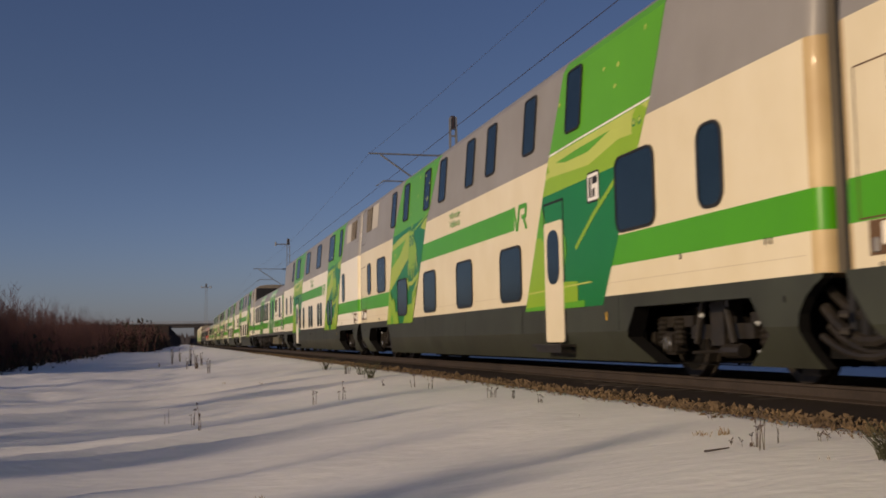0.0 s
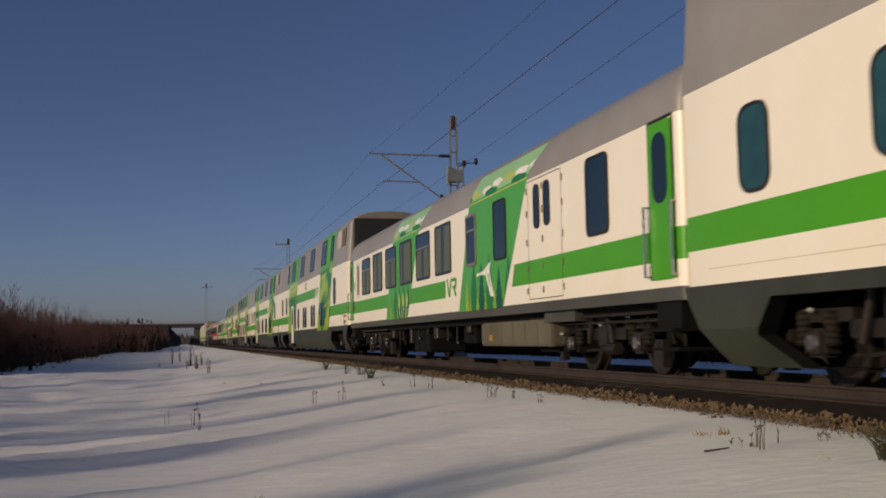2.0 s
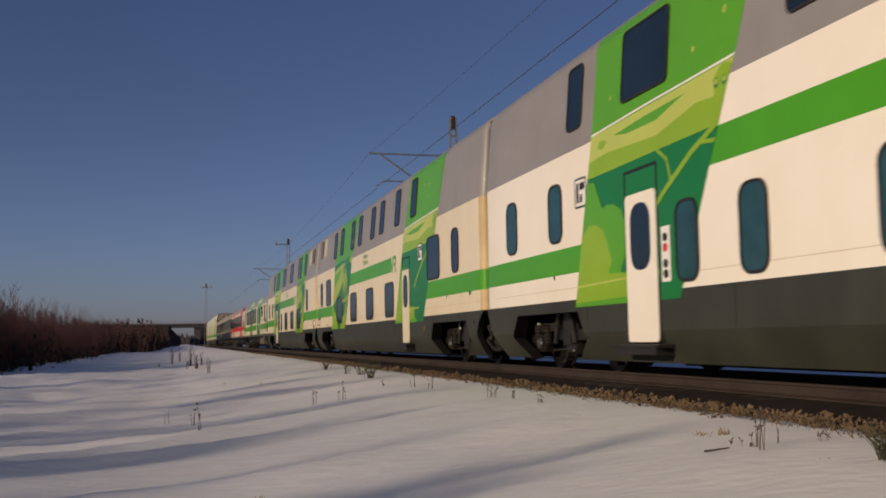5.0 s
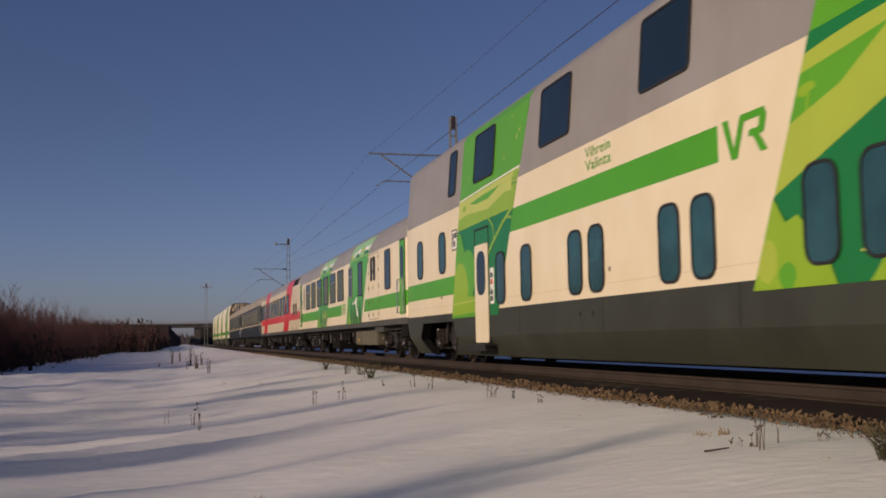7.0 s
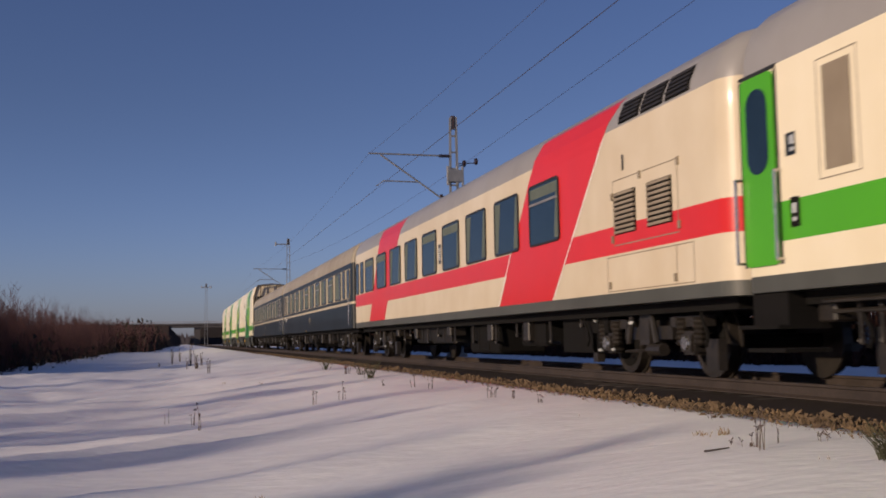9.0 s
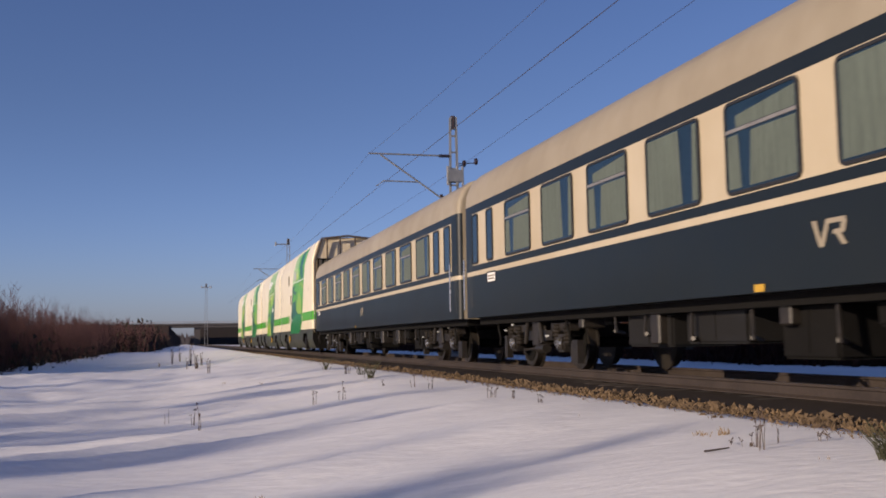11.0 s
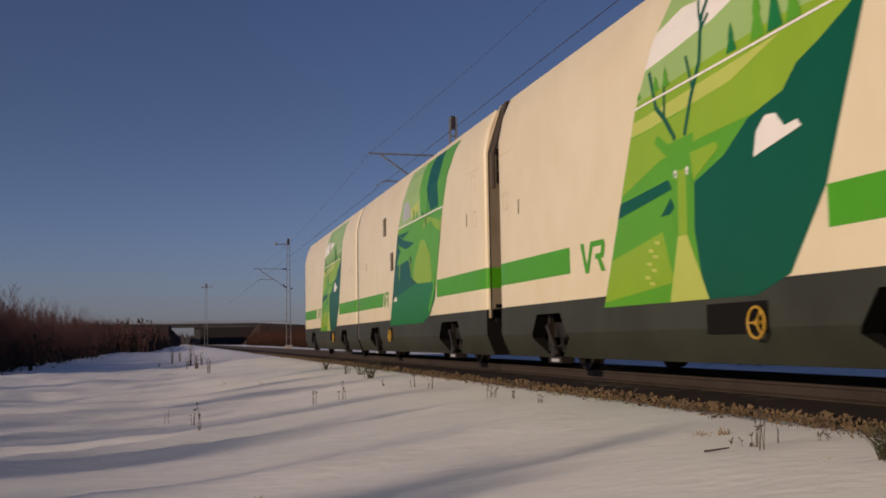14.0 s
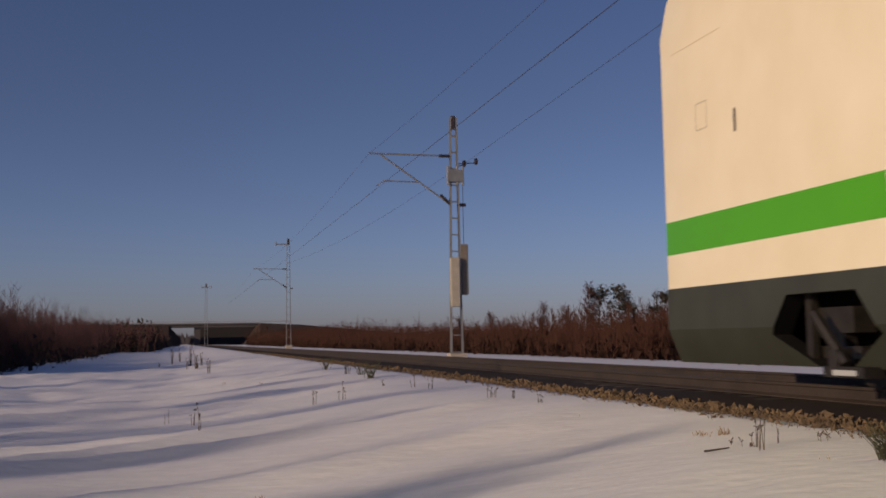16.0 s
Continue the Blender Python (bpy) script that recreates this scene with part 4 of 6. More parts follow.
def equipment(car, u0, u1, z0, z1, mat="steel", name="equipment_box"):
    bm = bmesh.new()
    face = -1.45 if mat == "olive" else -1.18
    box(bm, face, -0.2, u0, u1, z0, z1)
    bmesh.ops.bevel(bm, geom=bm.edges[:], offset=0.03, segments=2, affect="EDGES")
    chest = part(name, bm, M[mat], car)
    for k in range(1, int((u1 - u0) / 0.8) + 1):
        u = u0 + k * (u1 - u0) / (int((u1 - u0) / 0.8) + 1)
        bm = bmesh.new()
        box(bm, face - 0.01, face + 0.01, u - 0.012, u + 0.012, z0 + 0.04, z1 - 0.04)
        part("rib", bm, M[mat], chest)


def pipe_run(car, u0, u1, z=0.86):
    for x, zz in ((-1.4, z), (-1.3, z - 0.1)):
        bm = bmesh.new()
        rod(bm, (x, u0, zz), (x, u1, zz), 0.022, n=6)
        part("pipe", bm, M["steel"], car)


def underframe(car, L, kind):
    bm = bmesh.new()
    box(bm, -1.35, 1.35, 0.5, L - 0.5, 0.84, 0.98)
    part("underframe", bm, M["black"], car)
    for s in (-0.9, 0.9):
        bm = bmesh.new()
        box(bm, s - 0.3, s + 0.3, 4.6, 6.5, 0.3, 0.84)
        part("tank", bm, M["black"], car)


def jagged(u, z, w, h, n=6):
    """A spruce with stepped boughs."""
    left, right = [], []
    for k in range(n):
        a, b = w / 2 * (1 - k / n), w / 2 * (1 - (k + 0.75) / n) * 0.62
        for d, y in ((a, z + h * k / n), (b, z + h * (k + 0.75) / n)):
            left.append((u - d, y))
            right.append((u + d, y))
    return left + [(u, z + h)] + right[::-1]


def spruce_art(q, seed, bird=False):
    u0, u1 = min(p[0] for p in q), max(p[0] for p in q)
    w = u1 - u0
    U = lambda f: u0 + w * f
    s = ["leaf", ("frost", [(U(-0.2), 3.42), (U(1.2), 3.36), (U(1.2), 4.2), (U(-0.2), 4.2)])]
    r = random.Random(seed)
    for k in range(9):
        f = -0.05 + 0.13 * k
        s.append(("white" if k % 3 else "pale", blob(U(f), 3.50 + r.uniform(-0.02, 0.10), 0.34, 0.075, 11, seed + k, 0.3)))
    for f in (0.24, 0.55, 0.86):
        s.append(("emerald", blob(U(f), 3.42, 0.42, 0.07, 12, seed, 0.15)))
    s.append(("pale", strip([(U(-0.2), 3.36), (U(1.2), 3.31)], 0.03)))
    s.append(("lime", blob(U(0.5), 2.72, 0.10, 0.03, 7, seed, 0.3)))
    low = [f for f in (0.36, 0.47, 0.58, 0.68, 0.78)] if bird else [f for f in (0.34, 0.44, 0.54, 0.64, 0.74)]
    for k, f in enumerate(low):
        if k % 2 == 0:
            s.append(("emerald", [(U(f) - 0.48, 0.9), (U(f) - 0.10, 1.80), (U(f), 2.12 + 0.06 * (k % 3)), (U(f) + 0.12, 1.78), (U(f) + 0.50, 0.9)]))
        else:
            s.append(("teal", jagged(U(f), 0.9, 0.72, r.uniform(1.0, 1.2))))
    for k, f in enumerate(low):
        s.append(("lime", jagged(U(f) + 0.27, 0.95, 0.34, 0.55 + 0.2 * (k % 2))))
    s.append(("hill", jagged(U(0.87) if bird else U(0.86), 0.95, 0.36, 0.90)))
    if bird:
        s.append(("hill", jagged(U(0.28), 1.12, 0.44, 1.25, 8)))
        um = U(0.60)
        B = lambda *pts: [(um + 0.8 - 0.7 * (dx + 0.8), 1.80 + 0.7 * (z - 1.9)) for dx, z in pts]
        s.append(("white", B((-0.80, 1.90), (-0.62, 2.04), (-0.50, 1.98), (0.02, 2.06), (0.66, 2.26), (0.56, 2.02), (0.60, 1.86), (0.98, 1.26), (0.62, 1.28), (0.34, 1.66), (0.16, 1.90), (-0.34, 1.94))))
        s.append(("mint", B((0.34, 1.96), (0.50, 1.92), (0.66, 1.54), (0.50, 1.62))))
    else:
        for k in range(3):
            s.append(("hill", blob(U(0.46 + 0.09 * k), 1.62, 0.13, 0.20, 9, k, 0.2)))
            s.append(("white", strip([(U(0.46 + 0.09 * k), 1.16), (U(0.46 + 0.09 * k), 1.66)], 0.035)))
    return s


def single_decker(side):
    car = empty("single_deck_coach", "cream single-deck coach with green stripe, doors and forest artwork", "railway coach", "coaches of the passing train")
    L, K = 25.6, "single"

    def paintwork(u, z):
        if z < 1.15:
            return 4
        if z > 3.3:
            return 1
        if 1.48 < z < 1.88 and not 10.15 < u < 11.75:
            return 2
        return 0

    body(car, K, L, paintwork, [M[side], M["grey"], M["green"], M["grey"], M["sill"], M[side]], cuts=(1.0, 10.15, 11.75, 24.6), end=0.12, round_r=0.14, label="cream side walls with green stripe under a grey roof")
    R = lambda r: L - r
    q1 = [(R(18.2), 1.13), (R(15.0), 1.13), (R(15.95), 3.3), (R(16.6), 3.85), (R(20.6), 3.85), (R(19.8), 3.4)]
    art(car, K, q1, spruce_art(q1, 3, True))
    q2 = [(R(9.7), 1.13), (R(6.75), 1.13), (R(7.9), 3.4), (R(8.4), 3.85), (R(12.2), 3.85), (R(11.2), 3.3)]
    art(car, K, q2, spruce_art(q2, 5))
    for pts in (((7.16, 1.475), (6.86, 1.885), (6.66, 1.885), (6.84, 1.475)),):
        bm = bmesh.new()
        decal(bm, K, list(pts), 0.0028)
        part("stripe_gap", bm, M[side], car)
    for k, r in enumerate((2.72, 4.74, 6.79, 8.85, 10.9, 12.94)):
        w = window(car, K, R(r + 1.48), R(r), 2.03, 3.2, r=0.10, rail=k % 2 == 0)
        top = 2.78 if k % 2 == 0 else 3.12
        for a, b in ((0.06, 0.62), (0.86, 1.42)) if k != 3 else ((0.06, 0.95), (1.2, 1.42)):
            u_ = R(r + 1.48)
            bm = bmesh.new()
            decal(bm, K, [(u_ + a, 2.09), (u_ + b, 2.09), (u_ + b - 0.05, top), (u_ + a, top)], 0.020)
            part("curtain", bm, M["curtain"], w, "grey-green curtain behind the pane")
    small = window(car, K, R(16.47), R(15.7), 2.05, 3.14, r=0.09, rail=True, frame_w=0.06)
    small.data.materials[0] = M["trim"]
    window(car, K, R(18.5), R(17.7), 2.03, 3.18, r=0.10)
    for r in (20.09, 20.6):
        window(car, K, R(r + 0.28), R(r), 2.4, 3.16, r=0.12)
    window(car, K, R(23.3), R(22.47), 2.02, 3.2, r=0.12)
    seam(car, K, R(21.4), R(19.75), 1.2, 3.26, 0.015, "baggage_door", "rubber")
    for z in (1.35, 1.75, 2.2, 2.7, 3.1):
        for r in (19.7, 20.5, 21.45):
            bm = bmesh.new()
            box(bm, -1.622, -1.6, R(r) - 0.014, R(r) + 0.014, z - 0.055, z + 0.055)
            part("hinge", bm, M["tan"], car)
    side_door(car, K, R(0.80), R(0.18), 1.25, 3.26, "green", False)
    side_door(car, K, 0.32, 0.95, 1.25, 3.26, "green", False)
    for u0, u1 in ((0.30, 0.97), (R(0.82), R(0.16))):
        bm = bmesh.new()
        box(bm, -1.55, -1.1, u0, u1, 0.62, 1.2)
        box(bm, -1.7, -1.1, u0 - 0.05, u1 + 0.05, 0.60, 0.64)
        box(bm, -1.62, -1.1, u0 - 0.02, u1 + 0.02, 0.36, 0.40)
        part("entrance_steps", bm, M["black"], car)
    slab(car, K, R(2.06), R(1.63), 2.08, 3.08, "tan", "vent_panel", "tan louvred ventilation panel")
    seam(car, K, R(2.16), R(1.53), 2.0, 3.16)
    slab(car, K, R(1.15), R(0.98), 2.32, 2.55, "blue", "service_sign", "small blue service pictogram plate")
    slab(car, K, R(1.18), R(1.02), 1.60, 1.90, "black", "meter_box", "small dark notice plate")
    for z0_, z1_ in ((2.36, 2.40), (2.43, 2.52), (1.66, 1.70), (1.74, 1.84)):
        slab(car, K, R(1.13), R(1.05), z0_, z1_, "haze", "marking_bar", "", 0.009)
    emblem(car, K, R(14.85), R(13.95), 1.49, 1.90)
    underframe(car, L, K)
    equipment(car, R(20.4), R(16.2), 0.40, 0.86, "olive")
    equipment(car, R(10.5), R(8.6), 0.22, 0.86, "black")
    slab(car, K, R(17.0), R(16.8), 0.5, 0.62, "yellow", "yellow_label", "small yellow label", -0.14)
    equipment(car, R(14.9), R(13.8), 0.45, 0.86, "black")
    pipe_run(car, R(6.0), R(1.2))
    pipe_run(car, 1.2, 6.4)
    hangers(car, 5.6, L - 5.6, 3, 15)
    hangers(car, R(2.0), R(1.0), 4, 3)
    bm = bmesh.new()
    box(bm, -1.5, -1.1, R(21.6), R(20.2), 0.80, 0.97)
    part("bracket_box", bm, M["sill"], car)
    for u in (3.6, L - 3.6):
        bogie(car, u)
    gangway(car, 0.0)
    bm = bmesh.new()
    for u in (R(5.2),):
        box(bm, -0.5, 0.5, u - 0.5, u + 0.5, 4.15, 4.36)
    part("roof_vent", bm, M["black"], car)
    return car


def red_diner():
    car = empty("restaurant_coach", "cream restaurant coach with red stripe and slanted red bands", "railway coach", "coaches of the passing train")
    L, K = 25.9, "single"

    def paintwork(u, z):
        if z < 1.15:
            return 3
        if z > 3.46:
            return 1
        if 1.69 < z < 2.08:
            return 2
        return 0

    body(car, K, L, paintwork, [M["dull"], M["grey"], M["red"], M["sill"], M["dull"]], cuts=(1.0, 24.9), end=0.1, round_r=0.35, label="cream side walls with red stripe under a grey roof")
    bm = bmesh.new()
    decal(bm, K, [(5.9, 1.15), (8.8, 1.15), (6.8, 3.4), (6.5, 3.9), (3.2, 3.9), (3.65, 3.4)], 0.003)
    part("red_band", bm, M["red"], car, "wide slanted red band")
    bm = bmesh.new()
    decal(bm, K, [(20.3, 1.15), (22.8, 1.15), (21.1, 3.4), (21.0, 3.9), (17.7, 3.9), (18.1, 3.4)], 0.003)
    part("red_band", bm, M["red"], car, "wide slanted red band")
    for k, u in enumerate((5.46, 7.53, 9.6, 11.65, 13.72, 15.8, 17.87, 19.95, 22.0)):
        w = window(car, K, u, u + 1.47, 2.1, 3.15, r=0.10, rail=k == 0)
        if k % 4 in (1, 2):
            sheets = ([(0.06, 2.16), (0.30, 2.16), (0.14, 3.08), (0.06, 3.08)], [(1.40, 2.16), (1.24, 2.16), (1.05, 3.08), (1.40, 3.08)])
        else:
            sheets = ([(0.06, 2.90), (1.40, 2.90), (1.40, 3.08), (0.06, 3.08)], [(0.06, 2.16), (0.24, 2.16), (0.14, 2.89), (0.06, 2.89)])
        for sheet in sheets:
            bm = bmesh.new()
            decal(bm, K, [(u + a, z) for a, z in sheet], 0.020)
            part("curtain", bm, M["curtain"], w, "yellow-green curtain behind the pane")
    for pts in (((5.84, 1.15), (5.88, 1.15), (3.63, 3.4), (3.59, 3.4)), ((8.84, 1.15), (8.88, 1.15), (8.05, 2.1), (8.01, 2.1))):
        bm = bmesh.new()
        decal(bm, K, list(pts), 0.0045)
        part("pin_line", bm, M["white"], car, "thin white line beside the red band")
    seam(car, K, 1.02, 3.6, 1.17, 1.66, 0.014, "lower_hatch", "tan")
    bm = bmesh.new()
    decal(bm, K, [(1.46, 1.18), (1.475, 1.18), (1.475, 1.65), (1.46, 1.65)], 0.003)
    part("hatch_joint", bm, M["tan"], car)
    for u, z in ((1.36, 2.68), (2.45, 2.68), (3.37, 2.5), (1.36, 1.9), (3.37, 1.9), (1.5, 1.26), (3.5, 1.26)):
        bm = bmesh.new()
        box(bm, -1.622, -1.6, u - 0.025, u + 0.025, z - 0.05, z + 0.05)
        part("latch", bm, M["tan"], car)
    slab(car, K, 2.95, 3.01, 2.82, 3.04, "rubber", "lamp_bracket", "thin dark bracket")
    for u in (23.85, 24.75):
        window(car, K, u, u + 0.55, 2.1, 3.15, r=0.10)
    for u in (1.54, 2.6):
        louvre(car, K, u, u + 0.71, 1.95, 2.54, 9)
    seam(car, K, 1.38, 3.35, 1.8, 2.72, 0.015, "hatch", "tan")
    for k in range(3):
        bm = bmesh.new()
        a = 1.02 + 0.72 * k
        decal(bm, K, [(a, 3.48), (a + 0.66, 3.48), (a + 0.66, 3.80), (a, 3.80)], 0.006)
        g = part("roof_grille", bm, M["black"], car, "dark louvred roof grille")
        for z in (3.52, 3.58, 3.64, 3.70, 3.76):
            bm = bmesh.new()
            x = -side_x(K, z)
            box(bm, x - 0.025, x - 0.004, a + 0.03, a + 0.63, z - 0.012, z + 0.012)
            part("slat", bm, M["steel"], g)
    slab(car, K, 13.30, 13.55, 2.3, 2.75, "blue", "service_sign", "small dark blue service pictogram plate")
    for a in (13.35, 13.45):
        slab(car, K, a, a + 0.045, 2.38, 2.68, "white", "marking_bar", "", 0.009)
    underframe(car, L, K)
    equipment(car, 7.4, 8.8, 0.4, 0.86, "black")
    equipment(car, 10.2, 12.4, 0.25, 0.86, "black")
    equipment(car, 14.0, 17.8, 0.45, 0.86, "trunk")
    hangers(car, 5.2, L - 5.2, 8, 15)
    for u in (3.3, L - 3.4):
        bogie(car, u)
    gangway(car, 0.0)
    bm = bmesh.new()
    box(bm, -0.4, 0.4, 1.4, 2.0, 4.15, 4.40)
    box(bm, -0.4, 0.4, 17.2, 17.9, 4.15, 4.32)
    part("roof_vent", bm, M["black"], car)
    return car


def blue_sleeper(L, rear=0.3):
    car = empty("sleeping_coach", "slate-blue sleeping coach with cream window pillars and beige roof", "sleeping coach", "coaches of the passing train")
    K = "blue"

    def paintwork(u, z):
        if z > 3.3:
            return 1
        if 2.05 < z < 3.12 and 0.85 < u < L - 0.6 - rear or 1.84 < z < 1.93:
            return 2
        return 0

    body(car, K, L, paintwork, [M["blue"], M["beige"], M["dingy"], M["beige"]], cuts=(0.85, L - 0.6 - rear), end=0.3, rear=rear, round_r=0.12, label="slate-blue side walls with cream line under a beige roof")
    R = lambda r: L - r
    for k in range(10):
        r = 3.17 + 2.04 * k
        w = window(car, K, R(r + 1.44), R(r), 2.07, 3.1, r=0.09, rail=k % 2 == 0)
        u = R(r + 1.44)
        if k % 2 == 0:
            sheets = ([(0.06, 2.13), (0.95, 2.13), (0.90, 2.72), (0.06, 2.72)], [(1.12, 2.13), (1.38, 2.13), (1.38, 2.72), (1.16, 2.72)], [(0.06, 2.80), (1.2, 2.80), (1.2, 2.93), (0.06, 3.02)])
        else:
            sheets = ([(0.45, 2.13), (1.38, 2.13), (1.38, 3.04), (0.52, 3.04)], [(0.06, 2.13), (0.20, 2.13), (0.16, 3.04), (0.06, 3.04)])
        for sheet in sheets:
            bm = bmesh.new()
            decal(bm, K, [(u + a, z) for a, z in sheet], 0.020)
            part("curtain", bm, M["curtain"], w, "grey-green curtain behind the pane")
    for r in (1.95, 0.92):
        back = r if rear < 0.5 else 0.5 * r + 1.07
        window(car, K, R(back + 0.42), R(back), 2.07, 3.1, r=0.08)
        window(car, K, r, r + 0.55, 2.07, 3.1, r=0.08)
    for u in (0.75, R(rear + 0.15)):
        bm = bmesh.new()
        rod(bm, (-1.67, u, 1.15), (-1.67, u, 2.2), 0.02, n=8)
        part("grab_rail", bm, M["bright"], car, "polished steel grab rail")
    slab(car, K, R(2.45), R(1.95), 1.66, 1.83, "white", "route_plate", "small white route plate")
    slab(car, K, R(2.50), R(1.90), 1.63, 1.86, "rubber", "plate_frame", "", 0.004)
    for z in (1.70, 1.755):
        slab(car, K, R(2.40), R(2.0), z, z + 0.03, "tan", "marking_bar", "", 0.008)
    emblem(car, K, R(13.42), R(12.87), 1.36, 1.62, "beige")
    slab(car, K, R(12.0), R(11.8), 0.99, 1.07, "yellow", "yellow_label", "small yellow label", 0.012)
    underframe(car, L, K)
    equipment(car, R(9.0), R(7.6), 0.40, 0.86, "trunk")
    equipment(car, R(10.9), R(9.4), 0.44, 0.86, "trunk")
    equipment(car, R(12.6), R(11.6), 0.28, 0.86, "black")
    equipment(car, R(14.6), R(13.2), 0.60, 0.86, "black")
    equipment(car, R(16.9), R(16.2), 0.40, 0.86, "black")
    equipment(car, R(18.6), R(17.4), 0.58, 0.86, "black")
    hangers(car, 5.6, R(5.6), 9, 15)
    for u in (3.6, R(3.6)):
        bogie(car, u)
    gangway(car, 0.0)
    return car


def reindeer_art(q):
    u0, u1 = min(p[0] for p in q), max(p[0] for p in q)
    w = u1 - u0
    U = lambda f: u0 + w * f
    c = 7.1
    s = ["mid", ("mint", [(U(-0.1), 3.85), (U(1.1), 3.3), (U(1.1), 5.3), (U(-0.1), 5.3)])]
    s.append(("white", [(U(0.35), 4.35), (U(0.62), 4.55), (U(0.80), 4.30), (U(0.86), 3.95), (U(0.66), 4.05), (U(0.5), 4.15)]))
    s.append(("lime", [(U(-0.1), 3.6), (U(0.3), 3.78), (U(0.62), 3.70), (U(1.1), 3.50), (U(1.1), 3.3), (U(-0.1), 3.2)]))
    s.append(("pale", [(U(0.45), 3.35), (U(0.75), 3.22), (U(1.1), 3.16), (U(1.1), 3.34), (U(0.78), 3.40), (U(0.30), 3.60)]))
    s.append(("lime", [(U(-0.1), 3.0), (U(0.55), 2.85), (U(0.72), 2.75), (U(1.1), 2.1), (U(1.1), 3.1), (U(0.6), 3.26), (U(-0.1), 3.5)]))
    s.append(("teal", [(c - 0.5, 0.9), (U(-0.1), 0.9), (U(-0.1), 3.9), (U(0.10), 3.62), (U(0.20), 3.35), (U(0.26), 3.22), (U(0.30), 3.0), (U(0.40), 2.86), (U(0.48), 2.55), (c - 0.32, 2.35), (c - 0.28, 1.8)]))
    s.append(("teal", [(c + 0.25, 2.35), (U(1.1), 2.02), (U(1.1), 2.25), (c + 0.35, 2.48)]))
    s.append(("teal", [(c + 0.2, 2.12), (c + 0.55, 1.92), (c + 0.62, 2.02), (c + 0.3, 2.25)]))
    s.append(("mid", [(U(0.62), 0.9), (U(1.1), 0.9), (U(1.1), 1.95), (c + 0.25, 2.05)]))
    s.append(("lime", [(c + 0.28, 1.2), (U(1.05), 1.0), (U(1.05), 1.5), (c + 0.55, 1.85)]))
    s.append(("mid", [(c - 0.34, 2.95), (c + 0.30, 2.92), (c + 0.24, 2.3), (c + 0.12, 1.65), (c - 0.10, 1.62), (c - 0.24, 2.3)]))
    s.append(("lime", [(c - 0.12, 2.55), (c + 0.10, 2.55), (c + 0.12, 1.72), (c - 0.10, 1.70)]))
    s.append(("pale", [(c - 0.10, 1.75), (c + 0.14, 1.75), (c + 0.42, 0.9), (c - 0.62, 0.9)]))
    s.append(("lime", [(c - 0.24, 2.72), (c - 0.85, 2.74), (c - 0.92, 2.66), (c - 0.30, 2.38)]))
    s.append(("mid", [(c + 0.28, 2.9), (c + 0.62, 3.1), (c + 0.70, 3.0), (c + 0.30, 2.72)]))
    for e in (-0.15, 0.15):
        s.append(("white", blob(c + e, 2.52, 0.045, 0.055, 8, 1, 0.05)))
        s.append(("teal", blob(c + e, 2.51, 0.02, 0.028, 7, 1, 0.05)))
    s.append(("teal", strip([(c - 0.12, 2.95), (c - 0.30, 3.35), (c - 0.55, 3.75), (c - 0.62, 4.2), (c - 0.95, 4.85)], 0.075)))
    s.append(("teal", strip([(c - 0.36, 3.48), (c - 0.22, 3.9)], 0.055)))
    s.append(("teal", strip([(c - 0.60, 4.1), (c - 0.80, 4.25)], 0.045)))
    s.append(("teal", strip([(c - 0.62, 4.2), (c - 0.50, 4.5)], 0.045)))
    s.append(("teal", strip([(c + 0.12, 2.95), (c + 0.38, 3.25), (c + 0.62, 3.45), (c + 0.78, 3.95)], 0.075)))
    s.append(("teal", strip([(c + 0.40, 3.28), (c + 0.36, 3.75)], 0.055)))
    s.append(("white", [(5.45, 2.42), (4.55, 2.58), (4.62, 2.66), (4.85, 2.64), (5.0, 2.80), (5.2, 2.82), (5.38, 2.68)]))
    s.append(("white", strip([(U(-0.1), 3.68), (U(1.1), 3.52)], 0.03)))
    s.append(("white", strip([(U(-0.1), 3.98), (U(0.25), 3.92)], 0.025)))
    for k, (f, h, m) in enumerate(((0.36, 0.62, "mid"), (0.31, 0.72, "emerald"), (0.26, 0.6, "mid"), (0.44, 0.34, "emerald"), (0.15, 0.3, "emerald"), (0.72, 0.2, "mid"), (0.68, 0.25, "mid"), (0.80, 0.2, "mid"))):
        s.append((m, tree_shape(U(f), 3.66, 0.16 + 0.2 * h, h)))
    for k in range(7):
        a, z = c + 0.95 + 0.16 * (k % 2) - 0.03 * k, 1.18 + 0.085 * k
        s.append(("pale", [(a - 0.16, z), (a, z + 0.02), (a, z + 0.065), (a - 0.16, z + 0.045)]))
    return s


